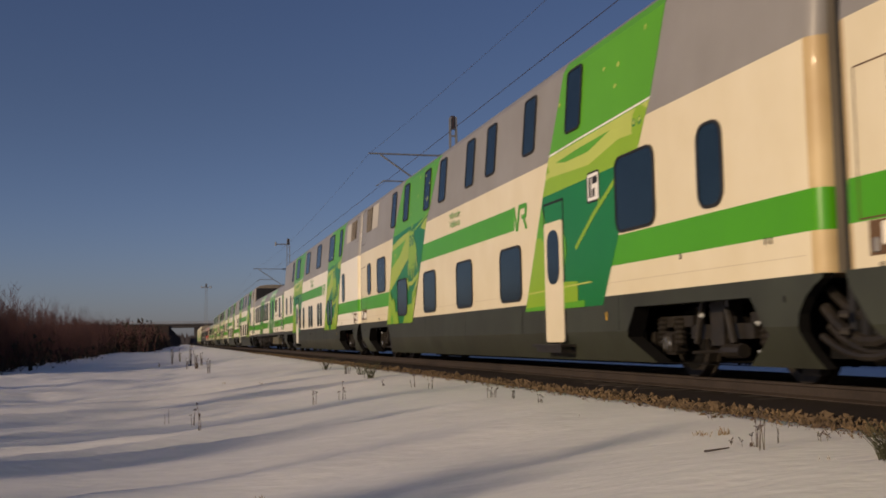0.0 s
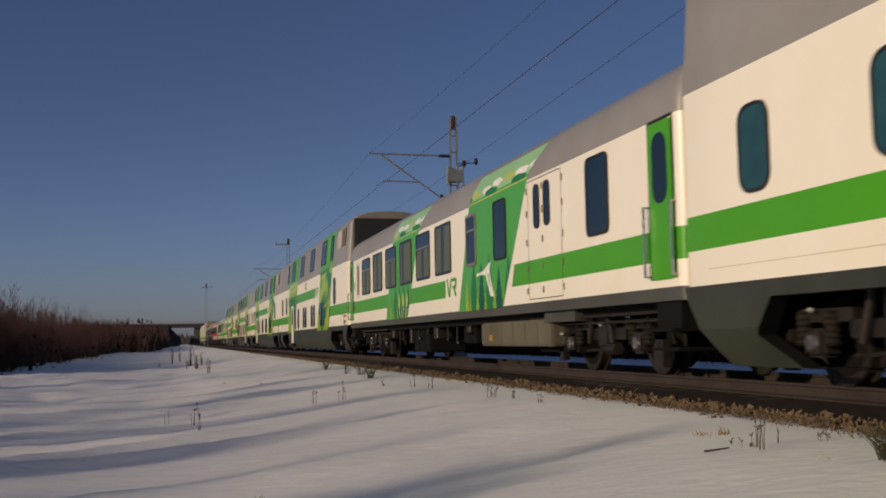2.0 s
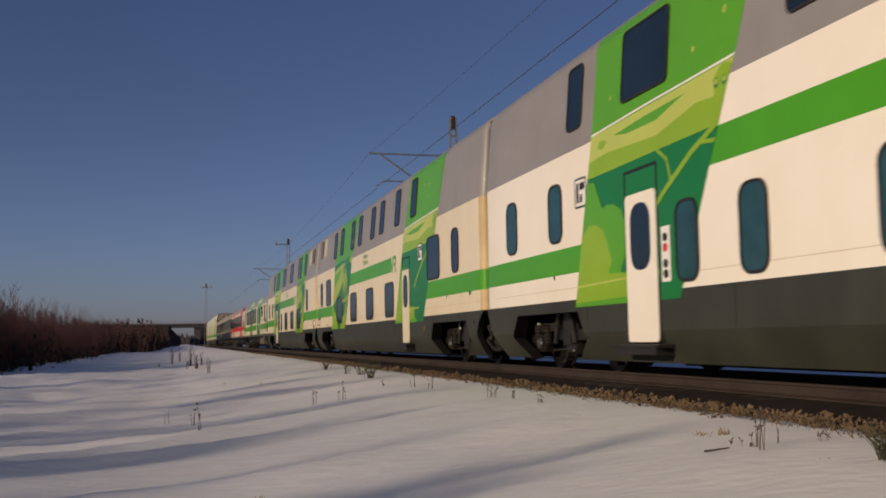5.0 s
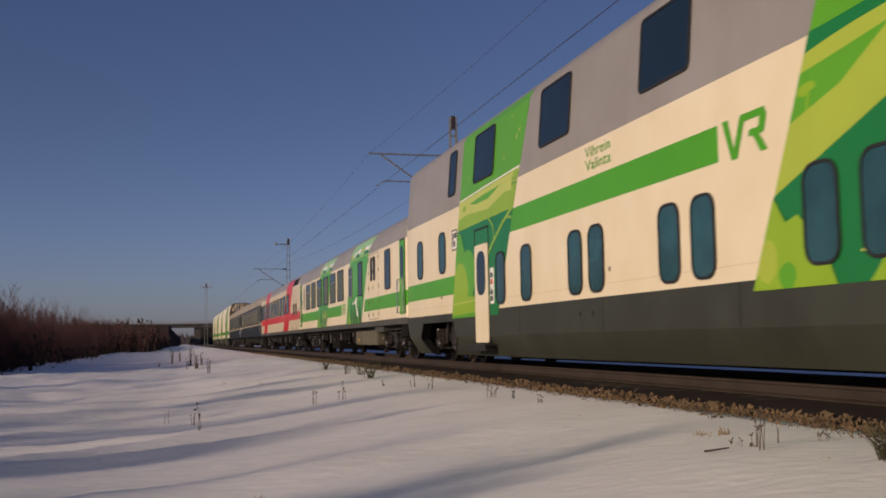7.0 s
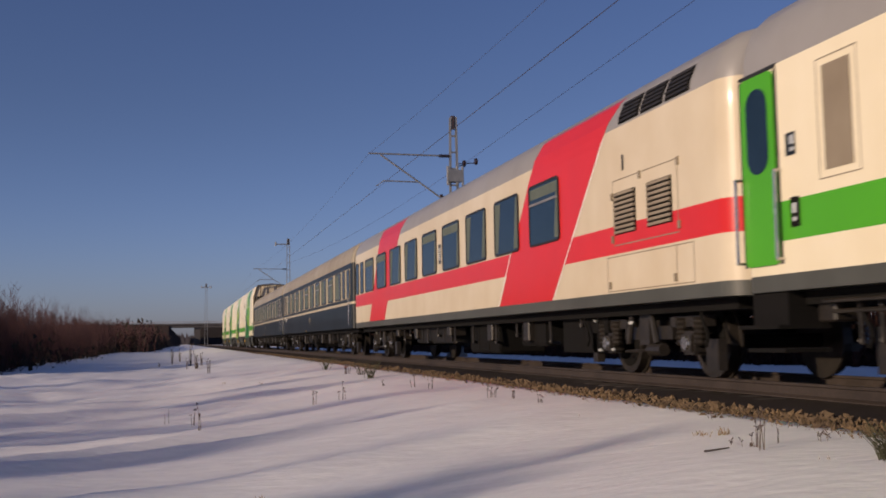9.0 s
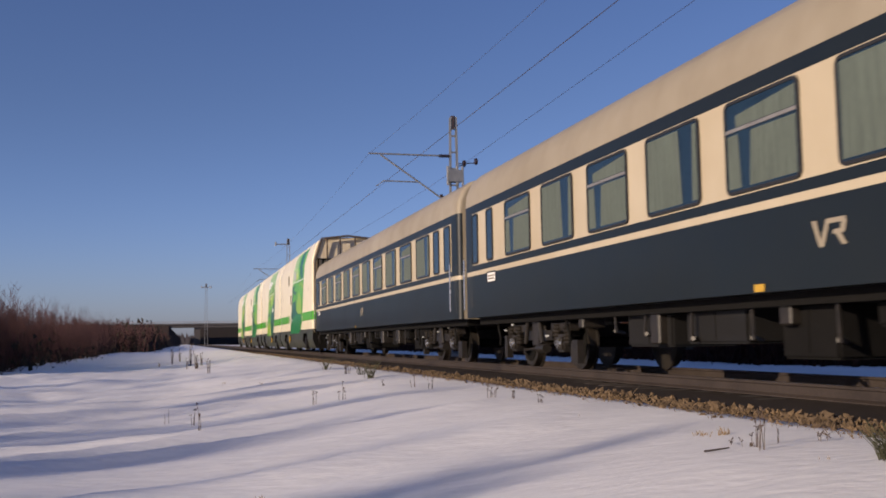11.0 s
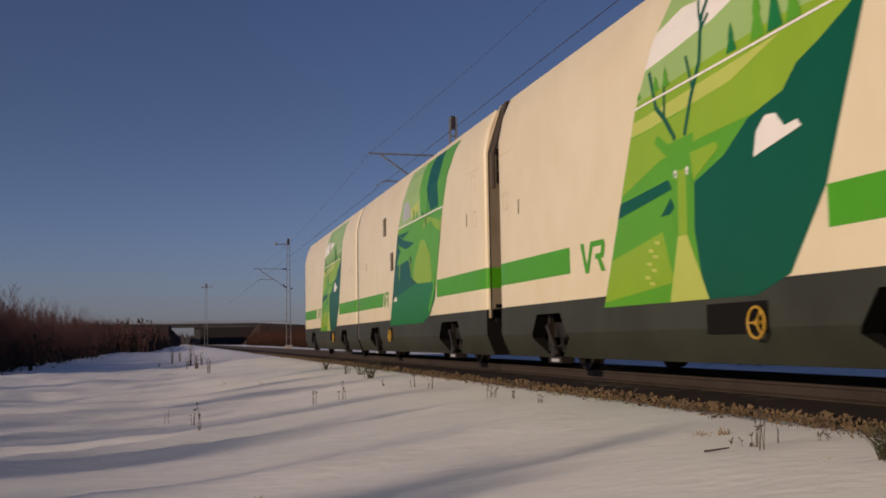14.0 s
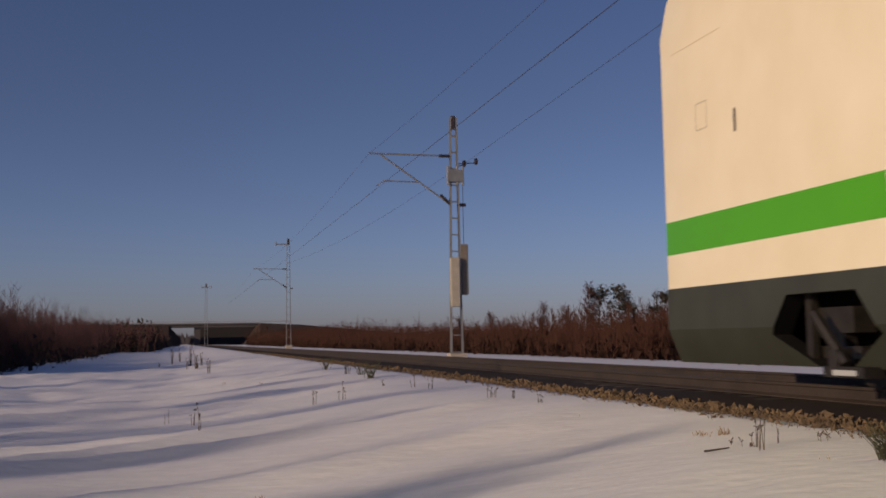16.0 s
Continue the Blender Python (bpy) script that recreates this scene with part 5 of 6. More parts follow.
def forest_art(q):
    u0, u1 = min(p[0] for p in q), max(p[0] for p in q)
    w = u1 - u0
    U = lambda f: u0 + w * f
    s = ["mid", ("mint", [(U(0.35), 3.6), (U(1.1), 3.55), (U(1.1), 5.3), (U(0.42), 5.3)])]
    s.append(("haze", [(U(0.60), 3.78), (U(0.62), 4.1), (U(0.66), 4.25), (U(0.72), 4.18), (U(0.74), 3.72)]))
    s.append(("pale", [(U(0.46), 4.1), (U(0.60), 3.95), (U(0.60), 3.7), (U(0.48), 3.8)]))
    s.append(("mid", [(U(-0.1), 5.3), (U(0.42), 5.3), (U(0.46), 4.4), (U(0.44), 3.6), (U(-0.1), 3.6)]))
    s.append(("teal", [(U(0.20), 5.3), (U(0.30), 5.3), (U(0.345), 4.5), (U(0.34), 4.1), (U(0.30), 3.66), (U(0.19), 3.68), (U(0.20), 4.2), (U(0.17), 4.7)]))
    s.append(("lime", [(U(0.40), 3.62), (U(0.42), 3.2), (U(0.54), 2.6), (U(0.60), 1.95), (U(0.32), 1.9), (U(0.22), 2.5), (U(0.02), 2.1), (U(-0.1), 3.1), (U(0.12), 3.2), (U(0.22), 3.4)]))
    s.append(("lime", [(U(0.72), 3.62), (U(1.1), 3.62), (U(1.1), 3.3), (U(0.86), 3.4)]))
    s.append(("pale", [(U(-0.1), 2.95), (U(0.12), 2.95), (U(0.26), 2.75), (U(0.24), 3.0), (U(0.12), 3.08), (U(-0.1), 3.2)]))
    for k in range(3):
        s.append(("pale", strip([(U(0.06 + 0.05 * k), 2.95), (U(0.06 + 0.05 * k), 3.42)], 0.05)))
    s.append(("teal", [(U(0.5), 1.95), (U(0.62), 2.2), (U(0.60), 2.7), (U(0.74), 2.75), (U(0.80), 3.0), (U(0.88), 3.4), (U(1.1), 3.2), (U(1.1), 0.9), (U(0.5), 0.9)]))
    s.append(("teal", [(U(0.55), 3.05), (U(0.68), 2.95), (U(0.80), 3.12), (U(0.92), 3.42), (U(0.86), 3.5), (U(0.72), 3.22)]))
    s.append(("teal", [(U(0.62), 3.42), (U(0.74), 3.30), (U(0.84), 3.44), (U(0.74), 3.42)]))
    s.append(("emerald", [(U(0.04), 0.9), (U(1.1), 0.9), (U(1.1), 1.55), (U(0.85), 1.75), (U(0.55), 1.98), (U(0.30), 1.93), (U(0.12), 1.72), (U(0.06), 1.4)]))
    s.append(("mid", [(U(0.58), 2.85), (U(0.66), 2.98), (U(0.80), 2.92), (U(0.86), 2.62), (U(0.78), 2.62), (U(0.66), 2.66)]))
    s.append(("lime", strip([(U(0.80), 2.7), (U(0.82), 2.2)], 0.08)))
    s.append(("lime", strip([(U(0.64), 2.7), (U(0.60), 2.3)], 0.08)))
    s.append(("mid", [(U(0.40), 3.3), (U(0.30), 3.42), (U(0.24), 3.2), (U(0.16), 3.05), (U(0.10), 2.4), (U(0.22), 2.2), (U(0.30), 2.1), (U(0.31), 2.6), (U(0.40), 3.02), (U(0.46), 3.05)]))
    s.append(("lime", [(U(0.37), 2.95), (U(0.33), 2.55), (U(0.29), 2.15), (U(0.31), 2.2), (U(0.36), 2.6), (U(0.39), 2.9)]))
    s.append(("mid", strip([(U(0.26), 2.3), (U(0.27), 1.75), (U(0.34), 1.25)], 0.16)))
    s.append(("lime", strip([(U(0.25), 1.8), (U(0.16), 1.45)], 0.12)))
    s.append(("teal", strip([(U(0.37), 3.35), (U(0.34), 3.75), (U(0.32), 4.25)], 0.06)))
    s.append(("teal", strip([(U(0.36), 3.35), (U(0.42), 3.75)], 0.045)))
    for k in range(5):
        s.append(("pale", blob(U(0.13 + 0.02 * (k % 2)), 2.5 + 0.11 * k, 0.10, 0.045, 7, k, 0.2)))
    for f, h in ((0.55, 0.35), (0.50, 0.28), (0.84, 0.35)):
        s.append(("mid", tree_shape(U(f), 3.62, 0.2, h)))
    s.append(("white", strip([(U(-0.1), 3.60), (U(1.1), 3.62)], 0.035)))
    s.append(("white", [(U(0.86), 1.62), (U(0.91), 1.62), (U(0.905), 1.70), (U(0.885), 1.76), (U(0.865), 1.72)]))
    s.append(("white", [(U(0.92), 1.62), (U(0.945), 1.62), (U(0.935), 1.66)]))
    return s


def car_carrier(L, front, rear=0.08):
    """Half of a two-part closed car-carrier wagon."""
    car = empty("car_carrier_wagon", "cream closed car-carrier wagon with green stripe and reindeer panel" if not front else "cream closed car-carrier wagon with green stripe and forest panel", "car carrier", "car carriers of the passing train")
    K = "carrier"

    def paintwork(u, z):
        return 1 if 1.53 < z < 1.95 and not 4.2 < u < 10.9 else 0

    body(car, K, L, paintwork, [M["cream"], M["green"], M["dull"]], cuts=(1.0, 4.2, 10.9, L - 1.0), end=0.08 if front else 0.16, rear=rear, round_r=0.06, label="cream side walls and roof with green stripe")
    a = [(2.05, 4.1), (11.3, 13.2)] if front else [(2.15, 3.85), (11.1, 12.85)]
    skirt(car, L - rear + 0.08, a, 0.22, 1.12, 0.1)
    if front:
        q = [(5.7, 0.96), (9.85, 0.96), (8.6, 3.6), (7.75, 4.4), (7.35, 5.0), (2.5, 5.0), (3.0, 4.3), (3.5, 3.6), (4.4, 1.5), (4.9, 1.15)]
        art(car, K, q, forest_art(q))
        for u0_, u1_, z0_, z1_ in ((10.32, 10.71, 3.6, 4.14), (9.32, 9.68, 2.52, 3.04)):
            louvre(car, K, u0_, u1_, z0_, z1_, 9)
        emblem(car, K, 10.05, 10.85, 1.49, 1.95)
    else:
        q = [(5.5, 0.96), (9.58, 0.96), (8.35, 3.55), (7.7, 4.4), (7.2, 5.0), (2.85, 5.0), (3.18, 4.2), (3.48, 3.6), (4.2, 1.95), (4.85, 1.15)]
        art(car, K, q, reindeer_art(q))
        emblem(car, K, 9.5, 10.45, 1.49, 1.95)
    bm = bmesh.new()
    decal(bm, K, [(10.9, 1.535), (11.0, 1.535), (11.0, 1.945), (10.95, 1.945)], 0.003)
    part("stripe_end", bm, M["green"], car)
    # black box behind each wheel opening stands in for the shade inside
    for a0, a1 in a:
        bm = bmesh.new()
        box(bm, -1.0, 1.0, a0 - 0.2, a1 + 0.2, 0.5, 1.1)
        part("recess_shade_box", bm, M["black"], car)
    for u in (sum(a[0]) / 2 + 0.3, sum(a[1]) / 2 + 0.3):
        bm = bmesh.new()
        box(bm, -1.3, -1.14, u - 0.5, u + 0.9, 0.3, 0.42)
        box(bm, -1.42, -1.34, u + 0.1, u + 0.2, 0.3, 0.95)
        box(bm, -1.34, -1.1, u - 0.45, u + 0.2, 0.55, 0.8)
        for k in range(4):
            disc(bm, (u - 0.15, 0.44 + 0.08 * k), 0.1, -1.3, -1.16, 10)
        rod(bm, (-1.54, u - 0.12, 0.74), (-1.56, u - 0.62, 0.26), 0.05, n=6)
        box(bm, -1.62, -1.40, u - 0.95, u - 0.35, 0.14, 0.24)
        box(bm, -1.60, -1.44, u - 0.55, u - 0.40, 0.24, 0.40)
        b = part("axle_guard", bm, M["steel"], car, "grey steel axle guard and spring")
        bm = bmesh.new()
        box(bm, -1.63, -1.60, u - 0.85, u - 0.50, 0.16, 0.21)
        part("guard_foot", bm, M["haze"], b, "pale worn foot plate")
        for s in (-1, 1):
            w = new("wheel", wheel_mesh())
            w.parent = b
            w.matrix_local = pose(s * 0.80, u - 0.1, 0) @ Matrix.Diagonal((-1 if s > 0 else 1, 1, 1, 1))
        bm = bmesh.new()
        box(bm, -1.5, 1.5, u - 1.1, u + 1.1, 1.0, 1.11)
        part("underfloor", bm, M["black"], car)
    # hand-brake wheel and its recess, a flat sheet with the shade painted black
    uh = 9.8 if front else 5.55
    slab(car, K, uh - 0.25, uh + (0.15 if front else 1.05), 0.56, 0.90, "black", "brake_recess_shade", "flat black sheet for the shade of the hand-brake recess")
    bm = bmesh.new()
    n = 20
    ring = [(-1.66, uh - 0.1 + 0.165 * math.cos(k * math.tau / n), 0.67 + 0.165 * math.sin(k * math.tau / n)) for k in range(n)]
    for k in range(n):
        rod(bm, ring[k], ring[(k + 1) % n], 0.016, n=5)
    for k in (0, 7, 13):
        rod(bm, (-1.66, uh - 0.1, 0.67), ring[k], 0.012, n=5)
    rod(bm, (-1.6, uh - 0.1, 0.67), (-1.67, uh - 0.1, 0.67), 0.03, n=8)
    part("hand_brake_wheel", bm, M["yellow"], car, "yellow hand-brake wheel")
    for u, z in ((0.9, 3.75), (0.85, 3.0), (L - 1.0, 3.1)):
        seam(car, K, u - 0.13, u + 0.13, z - 0.16, z + 0.16, 0.007, "hatch", "beige")
    for u in (0.9, L - 0.9):
        bm = bmesh.new()
        decal(bm, K, [(u - 0.6, 4.0), (u + 0.6, 4.0), (u + 0.6, 4.006), (u - 0.6, 4.006)], 0.003)
        part("panel_joint", bm, M["ochre"], car)
    for u, z in ((1.45, 3.05), (L - 1.75, 2.9)):
        slab(car, K, u - 0.022, u + 0.022, z - 0.13, z + 0.13, "portal", "lamp_bracket", "thin dark bracket")
    if front:
        # end portal: side plates with the stripe, frame bars, doors, ladders and pipes
        # collar and corner plates: grime and the end's shade are both in the tan
        bm = bmesh.new()
        for s in (-1, 1):
            for (xa, za), (xb, zb) in (((1.55, 0.95), (1.55, 1.535)), ((1.55, 1.535), (1.55, 1.945)), ((1.55, 1.945), (1.55, 4.26)), ((1.55, 4.26), (1.24, 5.22)), ((1.24, 5.22), (0.0, 5.34))):
                v = [bm.verts.new((s * x, y, z)) for x, y, z in ((xa, -0.02, za), (xb, -0.02, zb), (xb, 0.09, zb), (xa, 0.09, za))]
                bm.faces.new(v).material_index = 1 if za == 1.535 else 0
                v = [bm.verts.new((s * (x - 0.03), y, z)) for x, y, z in ((xa, -0.02, za), (xb, -0.02, zb), (xb, 0.09, zb), (xa, 0.09, za))]
                bm.faces.new(v)
        part("end_collar", bm, [M["dingy"], M["green"]], car, "grimy tan end collar with shade in its colour")
        # the stripe turns the corner on narrow end plates
        for x0, x1 in ((-1.52, -1.20), (1.20, 1.52)):
            bm = bmesh.new()
            for z0_, z1_, m in ((1.13, 1.535, 0), (1.535, 1.945, 1), (1.945, 4.2, 0)):
                box(bm, x0, x1, -0.03, 0.07, z0_, z1_, m)
            part("corner_plate", bm, [M["tan"], M["green"]], car, "grimy shade-toned corner plate crossed by the green stripe")
        for x, z0_, z1_ in ((-0.95, 3.45, 5.27), (-0.35, 3.45, 5.33), (0.35, 3.45, 5.33), (0.95, 3.45, 5.27)):
            bm = bmesh.new()
            box(bm, x - 0.03, x + 0.03, -0.22, -0.15, z0_, z1_)
            box(bm, x - 0.02, x + 0.02, -0.16, 0.07, z0_ + 0.1, z0_ + 0.14)
            part("end_post", bm, M["portal"], car, "brown steel end post")
        bm = bmesh.new()
        for a, b in (((-1.5, 4.2), (-1.2, 5.22)), ((1.5, 4.2), (1.2, 5.22)), ((-1.2, 5.22), (0.0, 5.35)), ((1.2, 5.22), (0.0, 5.35)), ((-1.5, 4.2), (-1.5, 3.5)), ((1.5, 4.2), (1.5, 3.5))):
            rod(bm, (a[0], -0.19, a[1]), (b[0], -0.19, b[1]), 0.045)
        part("end_arch", bm, M["portal"], car, "brown steel end arch")
        bm = bmesh.new()
        for x0, x1, z0_, z1_ in ((-1.38, -0.7, 3.62, 3.68), (-1.38, -1.32, 3.62, 4.3), (-0.76, -0.70, 3.62, 4.3), (-1.38, -0.7, 4.26, 4.32)):
            box(bm, x0, x1, -0.05, 0.07, z0_, z1_)
        part("end_hatch_frame", bm, M["black"], car, "dark hatch frame on the end wall")
        # door frame, drain pipe with clamps, yellow handles, round lamps
        bm = bmesh.new()
        for x0, x1, z0_, z1_ in ((-0.98, -0.92, 1.3, 3.1), (0.92, 0.98, 1.3, 3.1), (-0.98, 0.98, 3.04, 3.12), (-0.98, 0.98, 1.55, 1.63)):
            box(bm, x0, x1, -0.09, 0.07, z0_, z1_)
        part("door_frame", bm, M["black"], car, "black end door frame")
        bm = bmesh.new()
        rod(bm, (-1.13, -0.08, 0.75), (-1.13, -0.08, 4.3), 0.045, n=8)
        part("drain_pipe", bm, M["black"], car, "black upright pipe")
        for z in (1.35, 2.15, 3.35):
            bm = bmesh.new()
            box(bm, -1.21, -1.05, -0.14, 0.07, z - 0.05, z + 0.05)
            part("pipe_clamp", bm, M["panel"], car, "pale pipe clamp")
        for z0_, z1_ in ((1.55, 1.98), (2.55, 2.95)):
            bm = bmesh.new()
            rod(bm, (-1.22, -0.16, z0_), (-1.22, -0.16, z1_), 0.02, n=8)
            for z in (z0_, z1_):
                rod(bm, (-1.22, -0.16, z), (-1.22, 0.07, z), 0.018, n=6)
            part("grab_rail", bm, M["yellow"], car, "yellow end handle")
        for z, m in ((1.85, "rust"), (2.75, "black")):
            bm = bmesh.new()
            rod(bm, (-0.66, -0.05, z), (-0.66, 0.07, z), 0.19, n=18)
            rod(bm, (-0.66, -0.065, z), (-0.66, -0.05, z), 0.15, 0.18, n=18, slot=1)
            part("end_lamp", bm, [M["rubber"], M[m]], car, "round dark end lamp")
        for z in (0.88, 1.15):
            bm = bmesh.new()
            box(bm, -1.45, 1.45, -0.1, 0.05, z, z + 0.07)
            part("end_bar", bm, M["black"], car)
        for k, x in enumerate((-1.30, -0.85, -0.3, 0.3, 0.9)):
            bm = bmesh.new()
            pts = [(x + 0.05 * math.sin(q * 1.3 + k), 0.05 - 0.22 * math.sin(q * 0.45), 1.15 - 0.12 * q) for q in range(7)]
            for a, b in zip(pts, pts[1:]):
                rod(bm, a, b, 0.04, n=6)
            part("end_hose", bm, M["steel"], car)
        bm = bmesh.new()
        box(bm, -1.05, -0.55, 0.055, 0.085, 3.42, 3.5)
        part("marking_bar", bm, M["tan"], car, "small faded marking on the end wall")
        bm = bmesh.new()
        box(bm, -0.95, -0.7, 0.05, 0.085, 3.53, 3.59)
        part("yellow_label", bm, M["yellow"], car)
        # buffers and coupler
        bm = bmesh.new()
        for s in (-0.87, 0.87):
            rod(bm, (s, -0.3, 1.03), (s, 0.3, 1.03), 0.12, n=10)
            rod(bm, (s, -0.36, 1.03), (s, -0.28, 1.03), 0.24, n=14)
        part("buffers", bm, M["black"], car)
    else:
        # ribbed bellows that join the two halves
        bm = bmesh.new()
        prof = SIDE[K][1:]
        for k in range(7):
            u = -0.19 + 0.055 * k
            d = 0.03 if k % 2 else 0.06
            for s in (-1, 1):
                for (xa, za), (xb, zb) in zip([(1.6, 0.6)] + prof, prof):
                    vs = [bm.verts.new((s * (xx - d), uu, zz)) for xx, zz, uu in ((xa, za, u), (xb, zb, u), (xb, zb, u + 0.055), (xa, za, u + 0.055))]
                    bm.faces.new(vs)
                    vs = [bm.verts.new((s * (xx - dd), u, zz)) for xx, zz, dd in ((xa, za, 0.03), (xb, zb, 0.03), (xb, zb, 0.07), (xa, za, 0.07))]
                    bm.faces.new(vs)
        part("joint_bellows", bm, M["trim"], car, "grey ribbed bellows between the wagon halves")
    return car


# ---- the train, in running order from the front ----
START = [-26.4, 0.0, 26.4, 52.8, 78.4, 104.8, 131.2, 157.6, 184.0, 209.6, 235.5, 261.4, 287.34, 303.1, 318.51, 334.10]
PARK = Matrix.Identity(4)
dd_a, dd_b, sd, diner = double_decker("a"), double_decker("b", "ivory"), single_decker("ivory"), red_diner()
last_dd, last_sd = double_decker("b"), single_decker("cream")
first_sleeper, sleeper = blue_sleeper(25.9), blue_sleeper(25.9, 0.98)
carrier_front, carrier_rear, short_rear = car_carrier(15.45, True), car_carrier(15.12, False, -0.04), car_carrier(15.12, False, 0.58)
ORDER = [copy_thing(dd_a, PARK), dd_a, dd_b, sd, copy_thing(dd_b, PARK), copy_thing(dd_b, PARK), copy_thing(dd_a, PARK), last_dd, last_sd,
         diner, first_sleeper, sleeper, copy_thing(carrier_front, PARK), short_rear, carrier_front, carrier_rear]
TRAIN = list(zip(START, ORDER))
# seconds and metres run by the slowing train
RUN = [(0.0, -8.25), (0.5, 3.79), (1.0, 16.72), (1.5, 28.61), (2.0, 41.42), (2.5, 52.79), (3.0, 65.04), (3.5, 76.34), (4.0, 88.58), (4.5, 100.1), (5.0, 111.5),
       (5.5, 122.9), (6.0, 134.15), (6.5, 145.36), (7.0, 156.79), (7.5, 167.29), (8.0, 178.34), (8.5, 188.42), (9.0, 199.41), (9.5, 209.30), (10.0, 219.6),
       (10.5, 229.75), (11.0, 239.7), (11.5, 249.6), (12.0, 259.46), (12.5, 268.94), (13.0, 278.54), (13.5, 288.27), (14.0, 298.74), (14.5, 307.68),
       (15.0, 317.87), (15.5, 327.22), (16.0, 337.30)]


def motions():
    for start, thing in TRAIN:
        walk(thing, [(t, pose(TRACK_X, start - run, 0)) for t, run in RUN])


# ---- overhead line: lattice masts with cantilevers, wires ----
galv = material("galvanised_steel", (0.30, 0.30, 0.29), 0.5, 0.5, 0.15, 4, 30)
insul = material("insulator_brown", (0.035, 0.02, 0.016), 0.3, 0, 0.2)


def mast(x, y, z0, h, arm=3.6, boxes=False, heights=(0.835, 0.63), crossbar=0.0, label="galvanised lattice catenary mast with a cantilever arm"):
    m = empty("catenary_mast", label, "catenary mast", "masts of the overhead line")
    bm = bmesh.new()
    box(bm, -0.35, 0.35, -0.35, 0.35, -0.9, 0.15)
    part("foundation", bm, material("mast_concrete", (0.35, 0.31, 0.26), 0.9, 0, 0.2), m)
    bm = bmesh.new()
    w0, w1 = 0.24, 0.12
    for sx in (-1, 1):
        for sy in (-1, 1):
            rod(bm, (sx * w0, sy * 0.09, 0.1), (sx * w1, sy * 0.09, h), 0.035, n=4)
    n = 14
    for k in range(n):
        za, zb = 0.2 + (h - 0.3) * k / n, 0.2 + (h - 0.3) * (k + 1) / n
        wa = w0 + (w1 - w0) * za / h
        for sy in (-1, 1):
            rod(bm, (-wa, sy * 0.09, za), (wa, sy * 0.09, za), 0.025, n=4)
    part("lattice", bm, galv, m)
    bm = bmesh.new()
    rod(bm, (0, 0, h - 0.5), (0, 0, h + 0.05), 0.11, n=8)
    part("top_cap", bm, insul, m)
    if arm:
        bm = bmesh.new()
        top, low = h * heights[0], h * heights[1]
        rod(bm, (-0.15, 0, top), (-arm, 0, top + 0.03), 0.035)
        rod(bm, (-0.15, 0, low), (-arm * 0.86, 0, top - 0.02), 0.035)
        rod(bm, (-arm * 0.42, 0, low + 0.93), (-arm * 0.83, 0, low + 0.95), 0.028)
        rod(bm, (-arm * 0.83, 0, low + 0.95), (-arm * 0.92, 0, low + 0.72), 0.02)
        part("cantilever", bm, galv, m)
        for a, b in (((-0.2, 0, top), (-0.65, 0, top)), ((-0.2, 0, low + 0.05), (-0.6, 0, low + 0.42)), ((0.15, 0, low), (0.5, 0, low))):
            bm = bmesh.new()
            rod(bm, a, b, 0.03, n=6)
            for k in range(6):
                p, q = Vector(a).lerp(Vector(b), k / 6), Vector(a).lerp(Vector(b), (k + 0.55) / 6)
                rod(bm, p, q, 0.075, n=8)
            part("insulator", bm, insul, m, "dark brown ribbed insulator")
    if crossbar:
        bm = bmesh.new()
        rod(bm, (-crossbar, 0, h - 0.55), (crossbar if arm == 0 else 0.15, 0, h - 0.55), 0.06, n=6)
        for sx in (-crossbar, crossbar) if arm == 0 else (-crossbar,):
            rod(bm, (sx, 0, h - 0.7), (sx, 0, h - 0.3), 0.08, n=6)
        part("crossbar", bm, galv, m)
    if boxes:
        bm = bmesh.new()
        box(bm, -0.26, 0.30, -0.2, 0.2, 7.25, 7.75)
        for s in (-0.3, 0.1, 0.34):
            rod(bm, (s, -0.15, 7.1), (s, -0.15, 7.9), 0.05, n=6)
        part("switch_gear", bm, galv, m)
        for x0, zz in ((0.40, 8.05), (0.92, 8.15)):
            bm = bmesh.new()
            rod(bm, (x0, 0, zz), (x0 + 0.1, 0, zz), 0.14, n=12)
            rod(bm, (0.15, 0, zz - 0.12), (x0, 0, zz - 0.06), 0.02, n=6)
            part("line_insulator", bm, insul, m)
        # left weight coloured as lit by the sun, right one as in shade
        bm = bmesh.new()
        box(bm, -0.27, 0.12, -0.30, -0.10, 2.05, 4.1)
        bmesh.ops.bevel(bm, geom=bm.edges[:], offset=0.03, segments=2, affect="EDGES")
        part("counterweight", bm, material("weight_sunlit", (0.42, 0.38, 0.31), 0.9, 0, 0.15, 3, 30), m, "stacked counterweight in a sunlit pale tone")
        bm = bmesh.new()
        box(bm, 0.22, 0.52, -0.15, 0.15, 2.55, 4.65)
        bmesh.ops.bevel(bm, geom=bm.edges[:], offset=0.03, segments=2, affect="EDGES")
        rod(bm, (0.37, 0, 4.65), (0.37, 0, 7.2), 0.012, n=5)
        part("counterweight", bm, material("weight_shaded", (0.20, 0.17, 0.14), 0.8, 0, 0.2, 3, 30), m, "stacked counterweight in a shaded dark tone")
    m.matrix_basis = pose(x, y, z0)
    return m


MASTS = [(11.1, 41.8, -0.19, 10.0), (11.1, 110.2, 0.0, 11.3)]
mast(*MASTS[0], boxes=True, label="galvanised lattice catenary mast carrying switch gear and counterweights")
mast(*MASTS[1], heights=(0.72, 0.54), crossbar=1.3)
mast(4.2, 172.0, -0.4, 10.4, arm=0, crossbar=0.75, label="distant lattice mast with a short crossbar")
